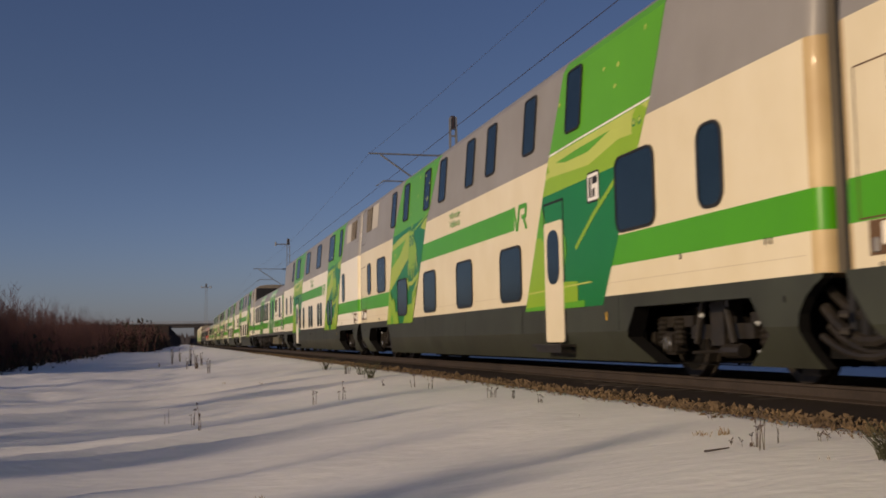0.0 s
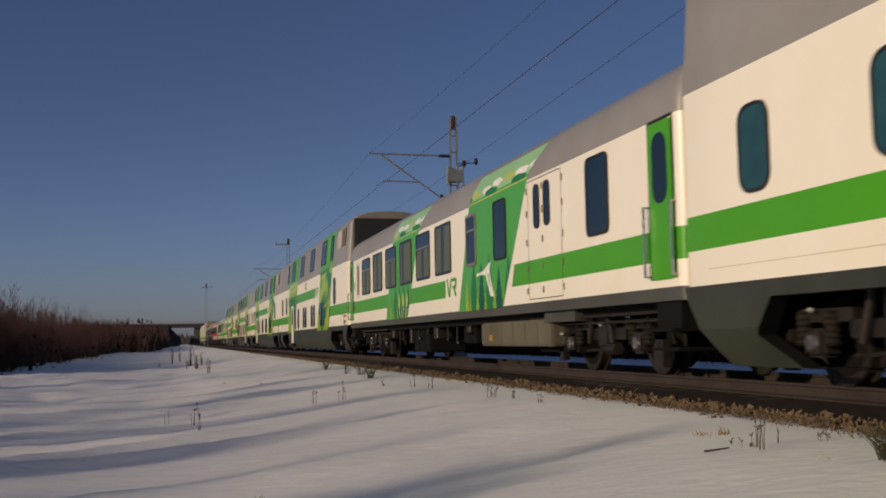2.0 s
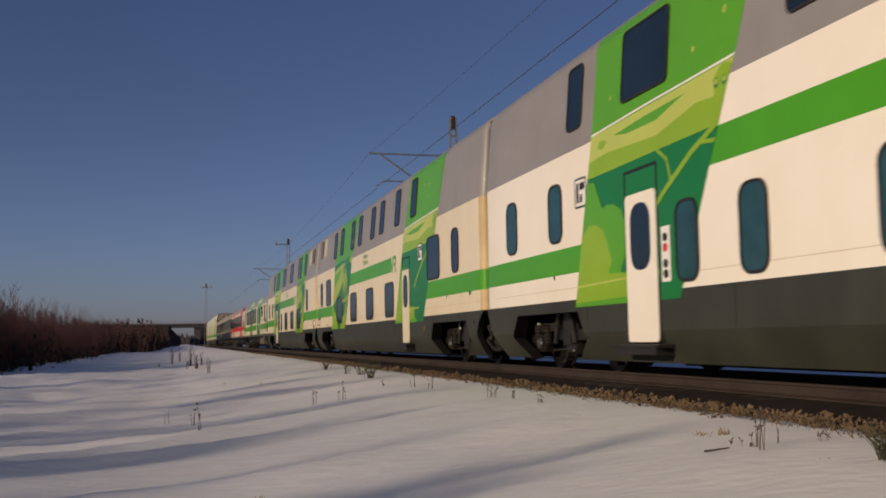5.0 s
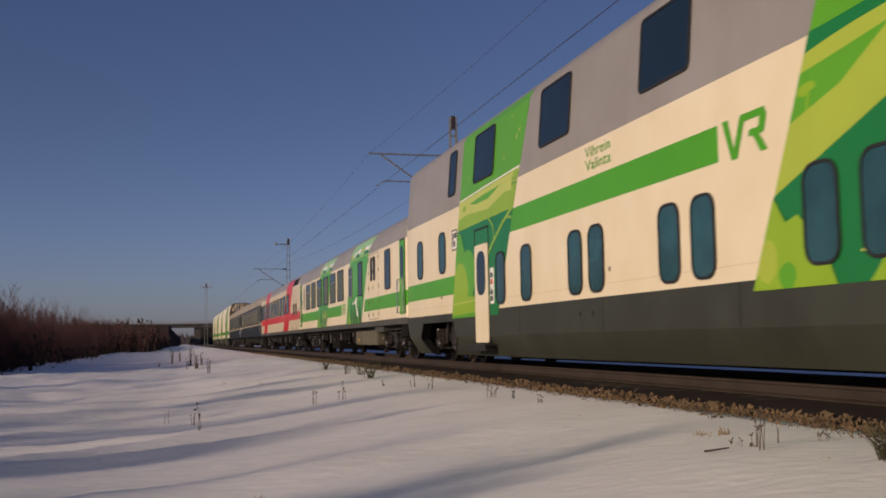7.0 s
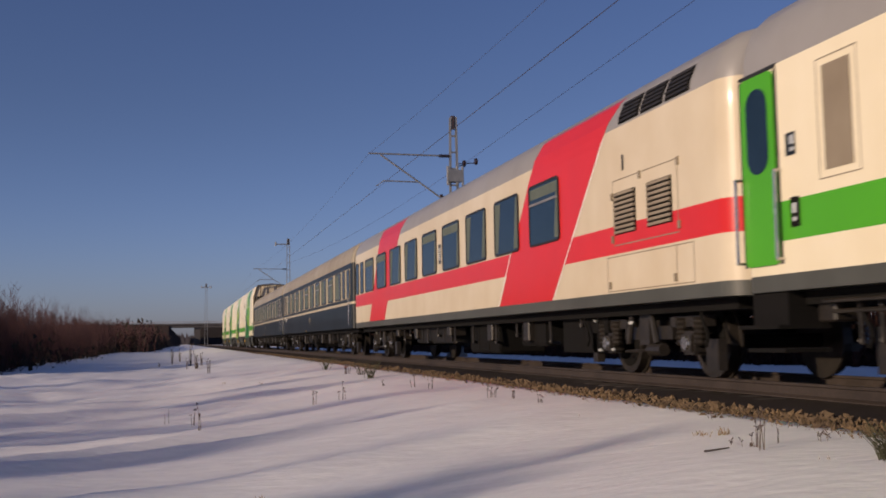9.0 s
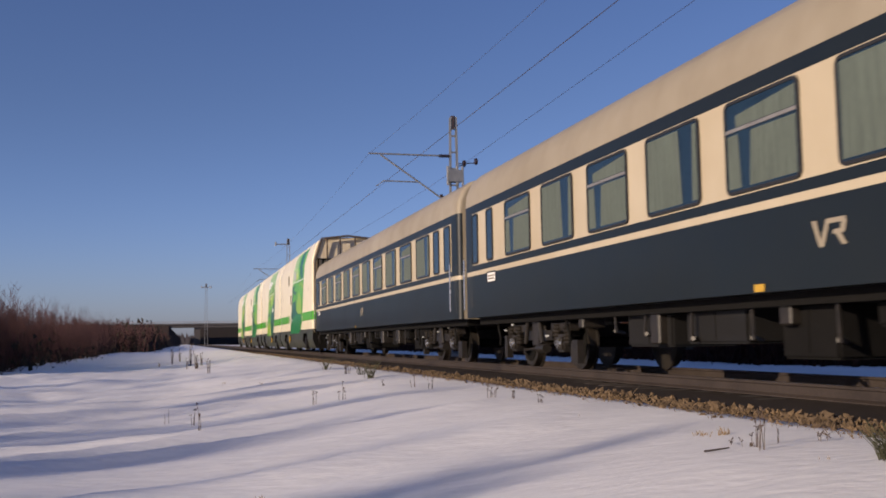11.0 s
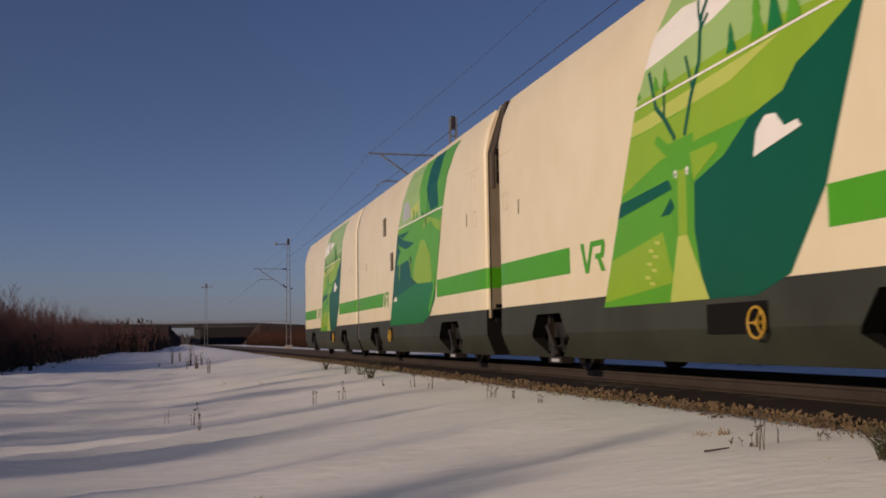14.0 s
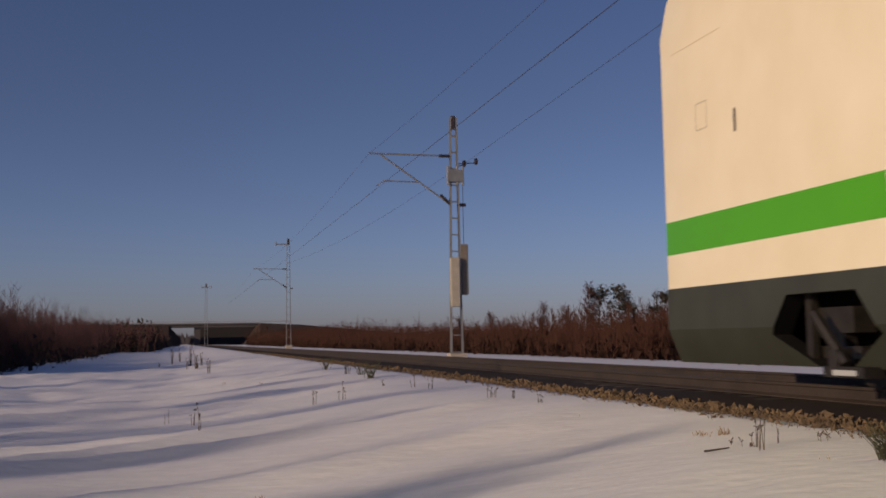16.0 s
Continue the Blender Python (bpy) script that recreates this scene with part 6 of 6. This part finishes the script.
mast(11.1, -24.0, -0.19, 10.0)


def wire(name, pts, r, label):
    bm = bmesh.new()
    for a, b in zip(pts, pts[1:]):
        rod(bm, a, b, r, n=5)
    tagged(part(name, bm, insul), label, "overhead wire")


def sag(a, b, d, n=16):
    a, b = Vector(a), Vector(b)
    return [a.lerp(b, k / n) - Vector((0, 0, 4 * d * (k / n) * (1 - k / n))) for k in range(n + 1)]


wire("messenger_wire", sag((7.5, -24, 8.15), (7.5, 41.8, 8.15), 0.55) + sag((7.5, 41.8, 8.15), (7.5, 110, 8.1), 0.6) + sag((7.5, 110, 8.1), (7.5, 175, 8.0), 0.6), 0.005, "thin dark messenger wire above the track")
wire("contact_wire", sag((7.5, -24, 6.45), (7.5, 41.8, 6.48), 0.0) + sag((7.5, 41.8, 6.48), (7.5, 175, 6.6), 0.0), 0.009, "thin dark contact wire above the track")
wire("feeder_wire", sag((11.5, -24, 9.2), (11.55, 41.8, 7.85), 0.0) + sag((11.55, 41.8, 7.85), (11.4, 110, 8.9), 0.5), 0.007, "thin dark feeder wire on the masts")

# ---- road bridge over the line, far off ----
def bridge():
    b = empty("road_bridge", "slender grey concrete road bridge over the railway between brushy embankments", "bridge")
    conc = material("bridge_concrete", (0.075, 0.068, 0.068), 0.85, 0, 0.2, 0.3, 4)
    rail_grey = material("bridge_railing", (0.26, 0.24, 0.24), 0.6)
    Y = 430.0
    bm = bmesh.new()
    box(bm, -26, 31.5, Y, Y + 9, 6.75, 8.1)
    box(bm, -26, 31.5, Y - 0.5, Y + 9.5, 7.75, 8.35)
    part("deck", bm, conc, b)
    bm = bmesh.new()
    for z in (8.65, 9.0):
        box(bm, -40, 44, Y - 0.4, Y - 0.3, z, z + 0.12)
    for k in range(43):
        box(bm, -40 + 2 * k, -39.88 + 2 * k, Y - 0.4, Y - 0.3, 8.3, 9.0)
    part("railing", bm, rail_grey, b, "pale steel railing")
    for x, w in ((5.9, 2.4),):
        bm = bmesh.new()
        box(bm, x, x + w, Y + 1, Y + 8, -1, 6.75)
        part("pier", bm, conc, b)
    earth = material("embankment_brush", (0.024, 0.016, 0.013), 0.95, 0, 0.4, 0.3, 3, 0.5, 2, second=(0.050, 0.031, 0.023))
    # approach banks: foot, near shoulder, far shoulder, far foot; x from the bridge outwards
    for run in (((0.4, 2.5), (-4.0, 7.6), (-26, 8.3), (-60, 8.2), (-120, 7.6)), ((25.5, -0.4), (30.0, 6.7), (31.5, 8.2), (48, 7.4), (70, 5.2), (100, 2.2), (130, 0.2))):
        bm = bmesh.new()
        rows = [[bm.verts.new((x, yy, zz)) for yy, zz in ((Y - 4 - 1.3 * h, -0.7), (Y - 0.5, h), (Y + 9.5, h), (Y + 20, -0.7))] for x, h in run]
        for p, q in zip(rows, rows[1:]):
            for i in range(3):
                bm.faces.new((p[i], p[i + 1], q[i + 1], q[i]))
        bm.faces.new(rows[0])
        part("embankment", bm, earth, b, "brown brushy road embankment")
    # ground added behind the side spans, coloured dark for the shadow under the deck
    bm = bmesh.new()
    rows = [[bm.verts.new((x, yy, zz)) for yy, zz in ((Y + 12, -0.7), (Y + 26, h), (Y + 40, -0.7))] for x, h in ((8.4, 7.5), (12, 8.2), (30, 8.3), (60, 6.0), (110, 1.0))]
    for p, q in zip(rows, rows[1:]):
        for i in range(2):
            bm.faces.new((p[i], p[i + 1], q[i + 1], q[i]))
    part("bank", bm, material("bank_deck_shade", (0.011, 0.008, 0.007), 0.95, 0, 0.4, 0.3, 3, 0.5, 2, second=(0.020, 0.014, 0.011)), b, "bank behind the side spans, deck shade in its dark colour")


bridge()


def snowy_ridge():
    """Long pale hill on the horizon with scattered dark bushes."""
    # the haze of the distance is mixed into this snow colour
    pale = material("ridge_snow_haze", (0.46, 0.43, 0.44), 0.9, 0, 0.15, 0.02, 0.12, second=(0.30, 0.265, 0.265))
    xs = [40 + 12 * k for k in range(50)]
    bm = bmesh.new()
    rows = []
    for x in xs:
        h = 13.5 - 0.012 * (x - 60) + 1.4 * noise.noise(Vector((x * 0.02, 4, 1)))
        rows.append([bm.verts.new((x, yy, zz)) for yy, zz in ((800, -1), (840, h * 0.55), (900, h), (1000, -1))])
    for p, q in zip(rows, rows[1:]):
        for i in range(3):
            bm.faces.new((p[i], p[i + 1], q[i + 1], q[i]))
    tagged(part("snowy_ridge", bm, pale, smooth=True), "pale snowy ridge with bushes on the horizon", "hill", kind="structure")


snowy_ridge()


# ---- thickets and woods ----
def twig(verts, faces, a, b, r0, r1):
    d = Vector(b) - Vector(a)
    s = d.orthogonal().normalized()
    t = d.normalized().cross(s)
    k = len(verts)
    for p, r in ((Vector(a), r0), (Vector(b), r1)):
        for q in range(3):
            verts.append(tuple(p + r * (math.cos(q * 2.094) * s + math.sin(q * 2.094) * t)))
    for q in range(3):
        faces.append((k + q, k + (q + 1) % 3, k + 3 + (q + 1) % 3, k + 3 + q))


def brush(name, label, places, mat, seed, stems=14, twigs=7, thick=1.0):
    rnd = random.Random(seed)
    verts, faces = [], []
    for x, y, h in places:
        z = ground_base(x, y) - 0.1
        for _ in range(stems):
            bx, by = x + rnd.gauss(0, 0.5), y + rnd.gauss(0, 0.6)
            hh = h * rnd.uniform(0.45, 1.0)
            tx, ty = bx + rnd.gauss(0, 0.13) * hh, by + rnd.gauss(0, 0.13) * hh
            twig(verts, faces, (bx, by, z), (tx, ty, z + hh), 0.028 * thick, 0.006 * thick)
            for k in range(twigs):
                f = rnd.uniform(0.12, 0.95)
                p = Vector((bx, by, z)).lerp(Vector((tx, ty, z + hh)), f)
                l = hh * (1 - f * 0.7) * rnd.uniform(0.2, 0.42)
                a = rnd.uniform(0, math.tau)
                q = p + Vector((math.cos(a) * l * 0.6, math.sin(a) * l * 0.6, l * 0.85))
                twig(verts, faces, p, q, 0.016 * thick, 0.005 * thick)
    me = bpy.data.meshes.new(name)
    me.from_pydata(verts, [], faces)
    me.materials.append(mat)
    tagged(new(name, me), label, "bushes", kind="stuff")


birch_twigs = material("birch_twigs", (0.046, 0.027, 0.028), 0.95, 0, 0.35, 0.15, 2.0, second=(0.082, 0.043, 0.042), spec=0.1)
red_twigs = material("willow_twigs", (0.040, 0.019, 0.014), 0.95, 0, 0.35, 0.12, 2.0, second=(0.066, 0.031, 0.022), spec=0.1)
needles = material("dark_needles", (0.040, 0.036, 0.026), 0.9, 0, 0.4, 0.4, 5.0, second=(0.075, 0.062, 0.048))
# darker than the twigs: shade deep in the thickets is put into these colours
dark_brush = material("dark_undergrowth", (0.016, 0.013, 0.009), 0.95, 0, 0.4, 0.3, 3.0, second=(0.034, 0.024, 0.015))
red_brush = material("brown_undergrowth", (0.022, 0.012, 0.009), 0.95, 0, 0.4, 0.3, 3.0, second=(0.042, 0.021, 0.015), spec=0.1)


def undergrowth(name, label, spots, mat, seed, per=60, size=1.0):
    """A tangle of short crossing stalks that closes the foot of a thicket."""
    rnd = random.Random(seed)
    verts, faces = [], []
    for x, y, h in spots:
        z = ground_base(x, y) - 0.15
        for _ in range(per):
            c = Vector((x + rnd.gauss(0, 0.8), y + rnd.gauss(0, 0.9), z + h * min(1.3, abs(rnd.gauss(0, 0.5)))))
            s = (0.07 + 0.09 * rnd.random()) * size
            i = len(verts)
            for _ in range(3):
                verts.append((c.x + rnd.gauss(0, s * 0.6), c.y + rnd.gauss(0, s * 0.6), c.z + rnd.gauss(0, s * 1.3)))
            faces.append((i, i + 1, i + 2))
    me = bpy.data.meshes.new(name)
    me.from_pydata(verts, [], faces)
    me.materials.append(mat)
    tagged(new(name, me), label, "undergrowth", kind="stuff")


rnd = random.Random(11)
left = []
for i in range(520):
    y = 46 + 290 * rnd.random() ** 1.9
    x = -8.5 - abs(rnd.gauss(0, 3.0)) - 0.012 * max(0, y - 100)
    d = min(1, (-8.2 - x) / 3.0)
    left.append((x, y, (2.35 + 2.8 * d) * rnd.uniform(0.78, 1.22)))
# unseen clumps added beside the camera to throw shade over the field
for i in range(60):
    x = -13.0 - abs(rnd.gauss(0, 2.2))
    left.append((x, rnd.uniform(-3, 46), rnd.uniform(2.0, 3.1)))
brush("left_thicket", "dense leafless reddish-brown birch thicket beside the snow", left, birch_twigs, 2, 9, 15, 0.75)
far_left = [(-4.5 - abs(rnd.gauss(0, 4.0)), rnd.uniform(150, 415), rnd.uniform(3.4, 5.6)) for _ in range(330)]
brush("far_thicket", "leafless brown thicket running on to the bridge", far_left, birch_twigs, 12, 7, 9, 2.6)
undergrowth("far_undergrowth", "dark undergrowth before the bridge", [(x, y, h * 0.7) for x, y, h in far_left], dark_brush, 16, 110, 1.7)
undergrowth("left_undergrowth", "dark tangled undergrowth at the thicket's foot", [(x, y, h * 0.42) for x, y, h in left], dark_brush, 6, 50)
right = []
for i in range(900):
    y = 24 + 330 * rnd.random() ** 1.7
    x = 15.3 + abs(rnd.gauss(0, 8)) + y * 0.02
    right.append((x, y, (1.3 + min(1.5, 0.09 * (x - 15))) * rnd.uniform(0.75, 1.2) * (1.4 if y < 65 else 1.1 if y < 150 else 1.7)))
brush("right_thicket", "dense leafless rust-brown willow thicket behind the track", right, red_twigs, 3, 11, 15, 0.8)
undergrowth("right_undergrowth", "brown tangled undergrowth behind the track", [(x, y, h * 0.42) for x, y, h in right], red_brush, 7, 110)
far_right = [(26 + 95 * rnd.random() ** 1.3, rnd.uniform(330, 424), rnd.uniform(3.5, 7.5)) for _ in range(230)]
brush("bank_thicket", "leafless rust-brown brush over the road bank", far_right, red_twigs, 13, 7, 9, 3.0)
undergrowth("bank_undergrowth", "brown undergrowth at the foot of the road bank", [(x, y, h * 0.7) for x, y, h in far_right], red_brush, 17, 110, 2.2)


def bare_tree(x, y, h, seed, mat, name="bare_tree", label="leafless young birch with fine upswept branches", limbs=1.0):
    r = random.Random(seed)
    t = empty(name, label, "tree", "trees behind the thicket")
    z = ground_z(x, y) - 0.1
    bm = bmesh.new()
    pts = [Vector((0, 0, 0))]
    for k in range(6):
        pts.append(pts[-1] + Vector((r.gauss(0, 0.06), r.gauss(0, 0.06), h / 6)))
    for k in range(6):
        rod(bm, pts[k], pts[k + 1], 0.010 * limbs * h * (1 - k / 6.5), 0.010 * limbs * h * (1 - (k + 1) / 6.5), n=6)
    part("trunk", bm, mat, t)
    verts, faces = [], []
    for k in range(70):
        f = r.uniform(0.22, 0.98)
        i = min(5, int(f * 6))
        p = pts[i].lerp(pts[i + 1], f * 6 - i)
        l = h * 0.30 * (1.1 - f) * r.uniform(0.6, 1.2) + 0.25
        a = r.uniform(0, math.tau)
        q = p + Vector((math.cos(a) * l * 0.6, math.sin(a) * l * 0.6, l * 0.8))
        twig(verts, faces, p, q, 0.022 * limbs, 0.008 * limbs)
        for _ in range(5):
            g = r.uniform(0.3, 1)
            s = p.lerp(q, g)
            a2 = r.uniform(0, math.tau)
            l2 = l * r.uniform(0.25, 0.5)
            twig(verts, faces, s, s + Vector((math.cos(a2) * l2 * 0.7, math.sin(a2) * l2 * 0.7, l2 * 0.7)), 0.011 * limbs, 0.005 * limbs)
    me = bpy.data.meshes.new("crown")
    me.from_pydata(verts, [], faces)
    me.materials.append(mat)
    c = new("crown", me)
    c.parent = t
    t.matrix_basis = pose(x, y, z)
    return t


def pine(x, y, h, seed, label="dark green pine with a loose open crown"):
    r = random.Random(seed)
    t = empty("pine_tree", label, "tree", "trees behind the thicket")
    bm = bmesh.new()
    rod(bm, (0, 0, 0), (0.05, 0, h * 0.96), 0.014 * h, 0.02, n=7)
    for k in range(16):
        f = r.uniform(0.35, 0.95)
        a = r.uniform(0, math.tau)
        l = h * 0.22 * (1.15 - f)
        rod(bm, (0.02, 0, h * f), (math.cos(a) * l, math.sin(a) * l, h * f + l * 0.3), 0.035, 0.012, n=4)
    part("trunk", bm, material("pine_bark", (0.075, 0.045, 0.03), 0.9, 0, 0.3), t)
    verts, faces = [], []
    clusters = [(r.uniform(0.45, 1.0), r.uniform(0, math.tau)) for _ in range(13)]
    for k in range(620):
        f, a = clusters[k % 13]
        rad = h * (0.05 + 0.20 * (1.1 - f))
        c = Vector((math.cos(a) * rad + r.gauss(0, 0.20), math.sin(a) * rad + r.gauss(0, 0.20), h * f + r.gauss(0, 0.13)))
        for _ in range(2):
            v = [c + Vector((r.gauss(0, 0.07), r.gauss(0, 0.07), r.gauss(0, 0.05))) for _ in range(3)]
            i = len(verts)
            verts += [tuple(q) for q in v]
            faces.append((i, i + 1, i + 2))
    me = bpy.data.meshes.new("crown")
    me.from_pydata(verts, [], faces)
    me.materials.append(needles)
    c = new("crown", me)
    c.parent = t
    t.matrix_basis = pose(x, y, ground_z(x, y) - 0.1)
    return t


# trees that stand above the right thicket
for k, (x, y, h) in enumerate(((24.4, 60, 4.3), (25.2, 60.5, 4.0), (26.3, 60, 4.2), (27.2, 61, 3.8), (29.2, 60, 3.7), (22.6, 64, 3.2), (20.5, 68, 2.7), (30.5, 58, 3.6), (19.0, 71, 2.3), (23.6, 62, 2.9), (28.2, 62, 3.2))):
    if k in (1, 2, 4):
        pine(x, y, h, k)
    else:
        bare_tree(x, y, h, k, birch_twigs)
rnd = random.Random(4)
for k in range(16):
    y = 52 + 9 * k + rnd.uniform(-4, 4)
    bare_tree(-9.0 - rnd.uniform(0, 4), y, rnd.uniform(3.4, 4.3), 40 + k, birch_twigs)

# a row of trees far to the left whose long shadows band the snow
for k, y0 in enumerate((-1.2, -0.2, 0.9, 1.9, 2.6, 3.4, 4.5, 5.4, 6.7, 7.6, 9.0, 10.4, 11.6, 13.2, 14.5, 17.0, 18.6, 20.5, 24.5, 29.0)):
    bare_tree(-24 + rnd.uniform(-3, 3), y0 - 4.5, rnd.uniform(7.6, 9.2), 70 + k, birch_twigs, label="leafless tall birch with fine branches", limbs=1.15)


# ---- far woods on the horizon ----
def far_woods():
    """Ragged far tree lines, many thin crowns deep."""
    far = material("far_woods_haze", (0.075, 0.066, 0.072), 0.95, 0, 0.25, 0.02, 0.3)
    for name, y, x0, x1, h in (("far_woods_left", 640, -420, 40, 9.5), ("far_woods_right", 760, 20, 620, 8.0)):
        r = random.Random(int(y))
        verts, faces = [], []
        for _ in range(2600):
            x, yy = r.uniform(x0, x1), y + r.uniform(0, 60)
            hh = h * (0.8 + 0.35 * noise.noise(Vector((x * 0.03, yy * 0.02, 3)))) * r.uniform(0.6, 1.0)
            w = r.uniform(1.2, 2.6)
            i = len(verts)
            verts += [(x - w, yy, -1), (x + w, yy, -1), (x, yy + w, -1), (x + r.uniform(-1, 1), yy, hh)]
            faces += [(i, i + 1, i + 3), (i + 1, i + 2, i + 3), (i + 2, i, i + 3)]
        me = bpy.data.meshes.new(name)
        me.from_pydata(verts, [], faces)
        me.materials.append(far)
        tagged(new(name, me), "hazy dark line of distant woods", "woods", kind="stuff")


far_woods()


# ---- plants on the snow ----
straw = material("dry_straw", (0.20, 0.135, 0.06), 0.85, 0, 0.3, 3, 20)
weed = material("dry_weed", (0.065, 0.045, 0.035), 0.85, 0, 0.3, 3, 20)
moss = material("dull_green_grass", (0.035, 0.036, 0.014), 0.85, 0, 0.35, 4, 30)


def tuft(x, y, h, n, mat, seed, name="grass_tuft", label="dry straw-coloured grass tuft in the snow", spread=0.5, heads=False):
    r = random.Random(seed)
    verts, faces = [], []
    for k in range(n):
        a = r.uniform(0, math.tau)
        b = Vector((r.gauss(0, 0.03), r.gauss(0, 0.03), -0.04))
        l = h * r.uniform(0.5, 1.1)
        m = b + Vector((math.cos(a) * spread * l * 0.3, math.sin(a) * spread * l * 0.3, l * 0.6))
        e = m + Vector((math.cos(a) * spread * l * 0.5, math.sin(a) * spread * l * 0.5, l * 0.4))
        t = 0.0020 + 0.00022 * y
        twig(verts, faces, b, m, t, t * 0.8)
        twig(verts, faces, m, e, t * 0.8, t * 0.5)
        if heads:
            for _ in range(4):
                o = e + Vector((r.gauss(0, 0.012), r.gauss(0, 0.012), r.gauss(0.008, 0.014)))
                twig(verts, faces, e, o, t * 0.6, t * 1.5)
    me = bpy.data.meshes.new(name)
    me.from_pydata(verts, [], faces)
    me.materials.append(mat)
    ob = new(name, me)
    ob.matrix_basis = pose(x, y, ground_z(x, y))
    return tagged(ob, label, "grass" if mat is not weed else "weed", "plants on the snow")


# kind, x, y, height, stalks, seed heads
PLANTS = (
    ("weed", 3.66, 6.14, 0.30, 4, True),
    ("weed", 3.72, 6.29, 0.26, 3, True),
    ("weed", 3.95, 6.42, 0.20, 2, True),
    ("weed", 4.24, 6.35, 0.12, 3, True),
    ("tuft", 3.79, 5.64, 0.06, 10, False),
    ("tuft", 3.89, 7.40, 0.07, 26, False),
    ("tuft", 4.00, 7.23, 0.09, 30, False),
    ("moss", 4.06, 5.40, 0.24, 110, False),
    ("weed", -0.13, 14.92, 0.22, 2, False),
    ("weed", 0.03, 15.22, 0.12, 2, False),
    ("weed", 0.19, 14.20, 0.22, 3, True),
    ("weed", 0.25, 13.26, 0.36, 3, True),
    ("tuft", 1.02, 24.92, 0.12, 8, False),
    ("tuft", 1.80, 23.91, 0.10, 6, False),
    ("weed", 3.71, 9.55, 0.06, 6, False),
    ("weed", 3.28, 7.70, 0.04, 3, False),
    ("weed", 1.92, 15.39, 0.30, 3, True),
    ("weed", 2.35, 15.49, 0.30, 4, True),
    ("tuft", 0.54, 7.52, 0.07, 14, False),
    ("weed", -0.36, 60.54, 0.90, 6, True),
    ("weed", 0.04, 68.04, 0.80, 5, True),
    ("weed", 0.51, 52.22, 1.00, 7, True),
    ("weed", 0.69, 43.60, 0.75, 9, True),
    ("weed", 1.01, 49.41, 0.70, 5, True),
    ("weed", 1.03, 37.90, 0.60, 6, True),
    ("weed", 0.31, 45.33, 0.50, 5, True),
    ("weed", -0.96, 54.80, 0.30, 3, False),
    ("moss", 3.47, 25.48, 0.35, 22, False),
    ("weed", 3.69, 23.78, 0.30, 8, True),
    ("moss", 3.82, 21.38, 0.40, 30, False),
    ("moss", 3.74, 21.97, 0.30, 14, False),
    ("weed", 3.89, 12.97, 0.15, 6, True),
    ("weed", 3.89, 12.04, 0.10, 5, True),
    ("weed", 3.27, 17.02, 0.20, 3, True),
    ("weed", 3.57, 16.24, 0.25, 3, True),
    ("weed", 3.75, 15.82, 0.20, 3, True),
    ("weed", 4.04, 11.44, 0.12, 4, True),
    ("weed", 3.75, 6.57, 0.10, 3, True),
    ("weed", 3.67, 6.35, 0.08, 3, True),
)
KINDS = {"weed": (weed, "dry_weed_stalk", "dry dark weed stalks standing in the snow", 0.12), "tuft": (straw, "grass_tuft", "dry straw-coloured grass tuft in the snow", 0.45),
         "moss": (moss, "grass_clump", "dull green-brown grass clump in the snow", 0.75)}
for k, (kind, x, y, h, n, heads) in enumerate(PLANTS):
    mat, name, label, spread = KINDS[kind]
    tuft(x, y, h, n, mat, 200 + k, name, label, spread, heads)
bm = bmesh.new()
rod(bm, (-0.10, 0, 0.0), (0.10, 0.04, 0.012), 0.008, 0.005, n=6)
stick = tagged(part("fallen_twig", bm, weed), "short dark twig lying on the snow", "twig")
stick.matrix_basis = pose(3.41, 6.25, ground_z(3.41, 6.25) + 0.01)


# dead grass along the foot of the ballast
def verge():
    r = random.Random(21)
    verts, faces = [], []
    for c in range(520):
        yc = 4 + 95 * r.random() ** 1.9
        xc = TRACK_X - 2.70 + r.gauss(0, 0.12)
        size = r.uniform(0.4, 1.25)
        for k in range(r.randint(5, 22)):
            x, y = xc + r.gauss(0, 0.07), yc + r.gauss(0, 0.13)
            h = size * r.uniform(0.03, 0.13)
            a = r.uniform(0, math.tau)
            b = Vector((x, y, -0.25 + 0.1 * (x - TRACK_X + 2.7)))
            w = r.uniform(0.4, 1.3)
            twig(verts, faces, b, b + Vector((math.cos(a) * h * w, math.sin(a) * h * w, h)), 0.006, 0.003)
    me = bpy.data.meshes.new("verge_grass")
    me.from_pydata(verts, [], faces)
    me.materials.append(material("verge_straw", (0.050, 0.034, 0.020), 0.9, 0, 0.4, 2.5, 14, second=(0.145, 0.095, 0.042)))
    tagged(new("verge_grass", me), "dead straw-brown grass along the foot of the ballast", "grass", kind="stuff")


verge()

motions()
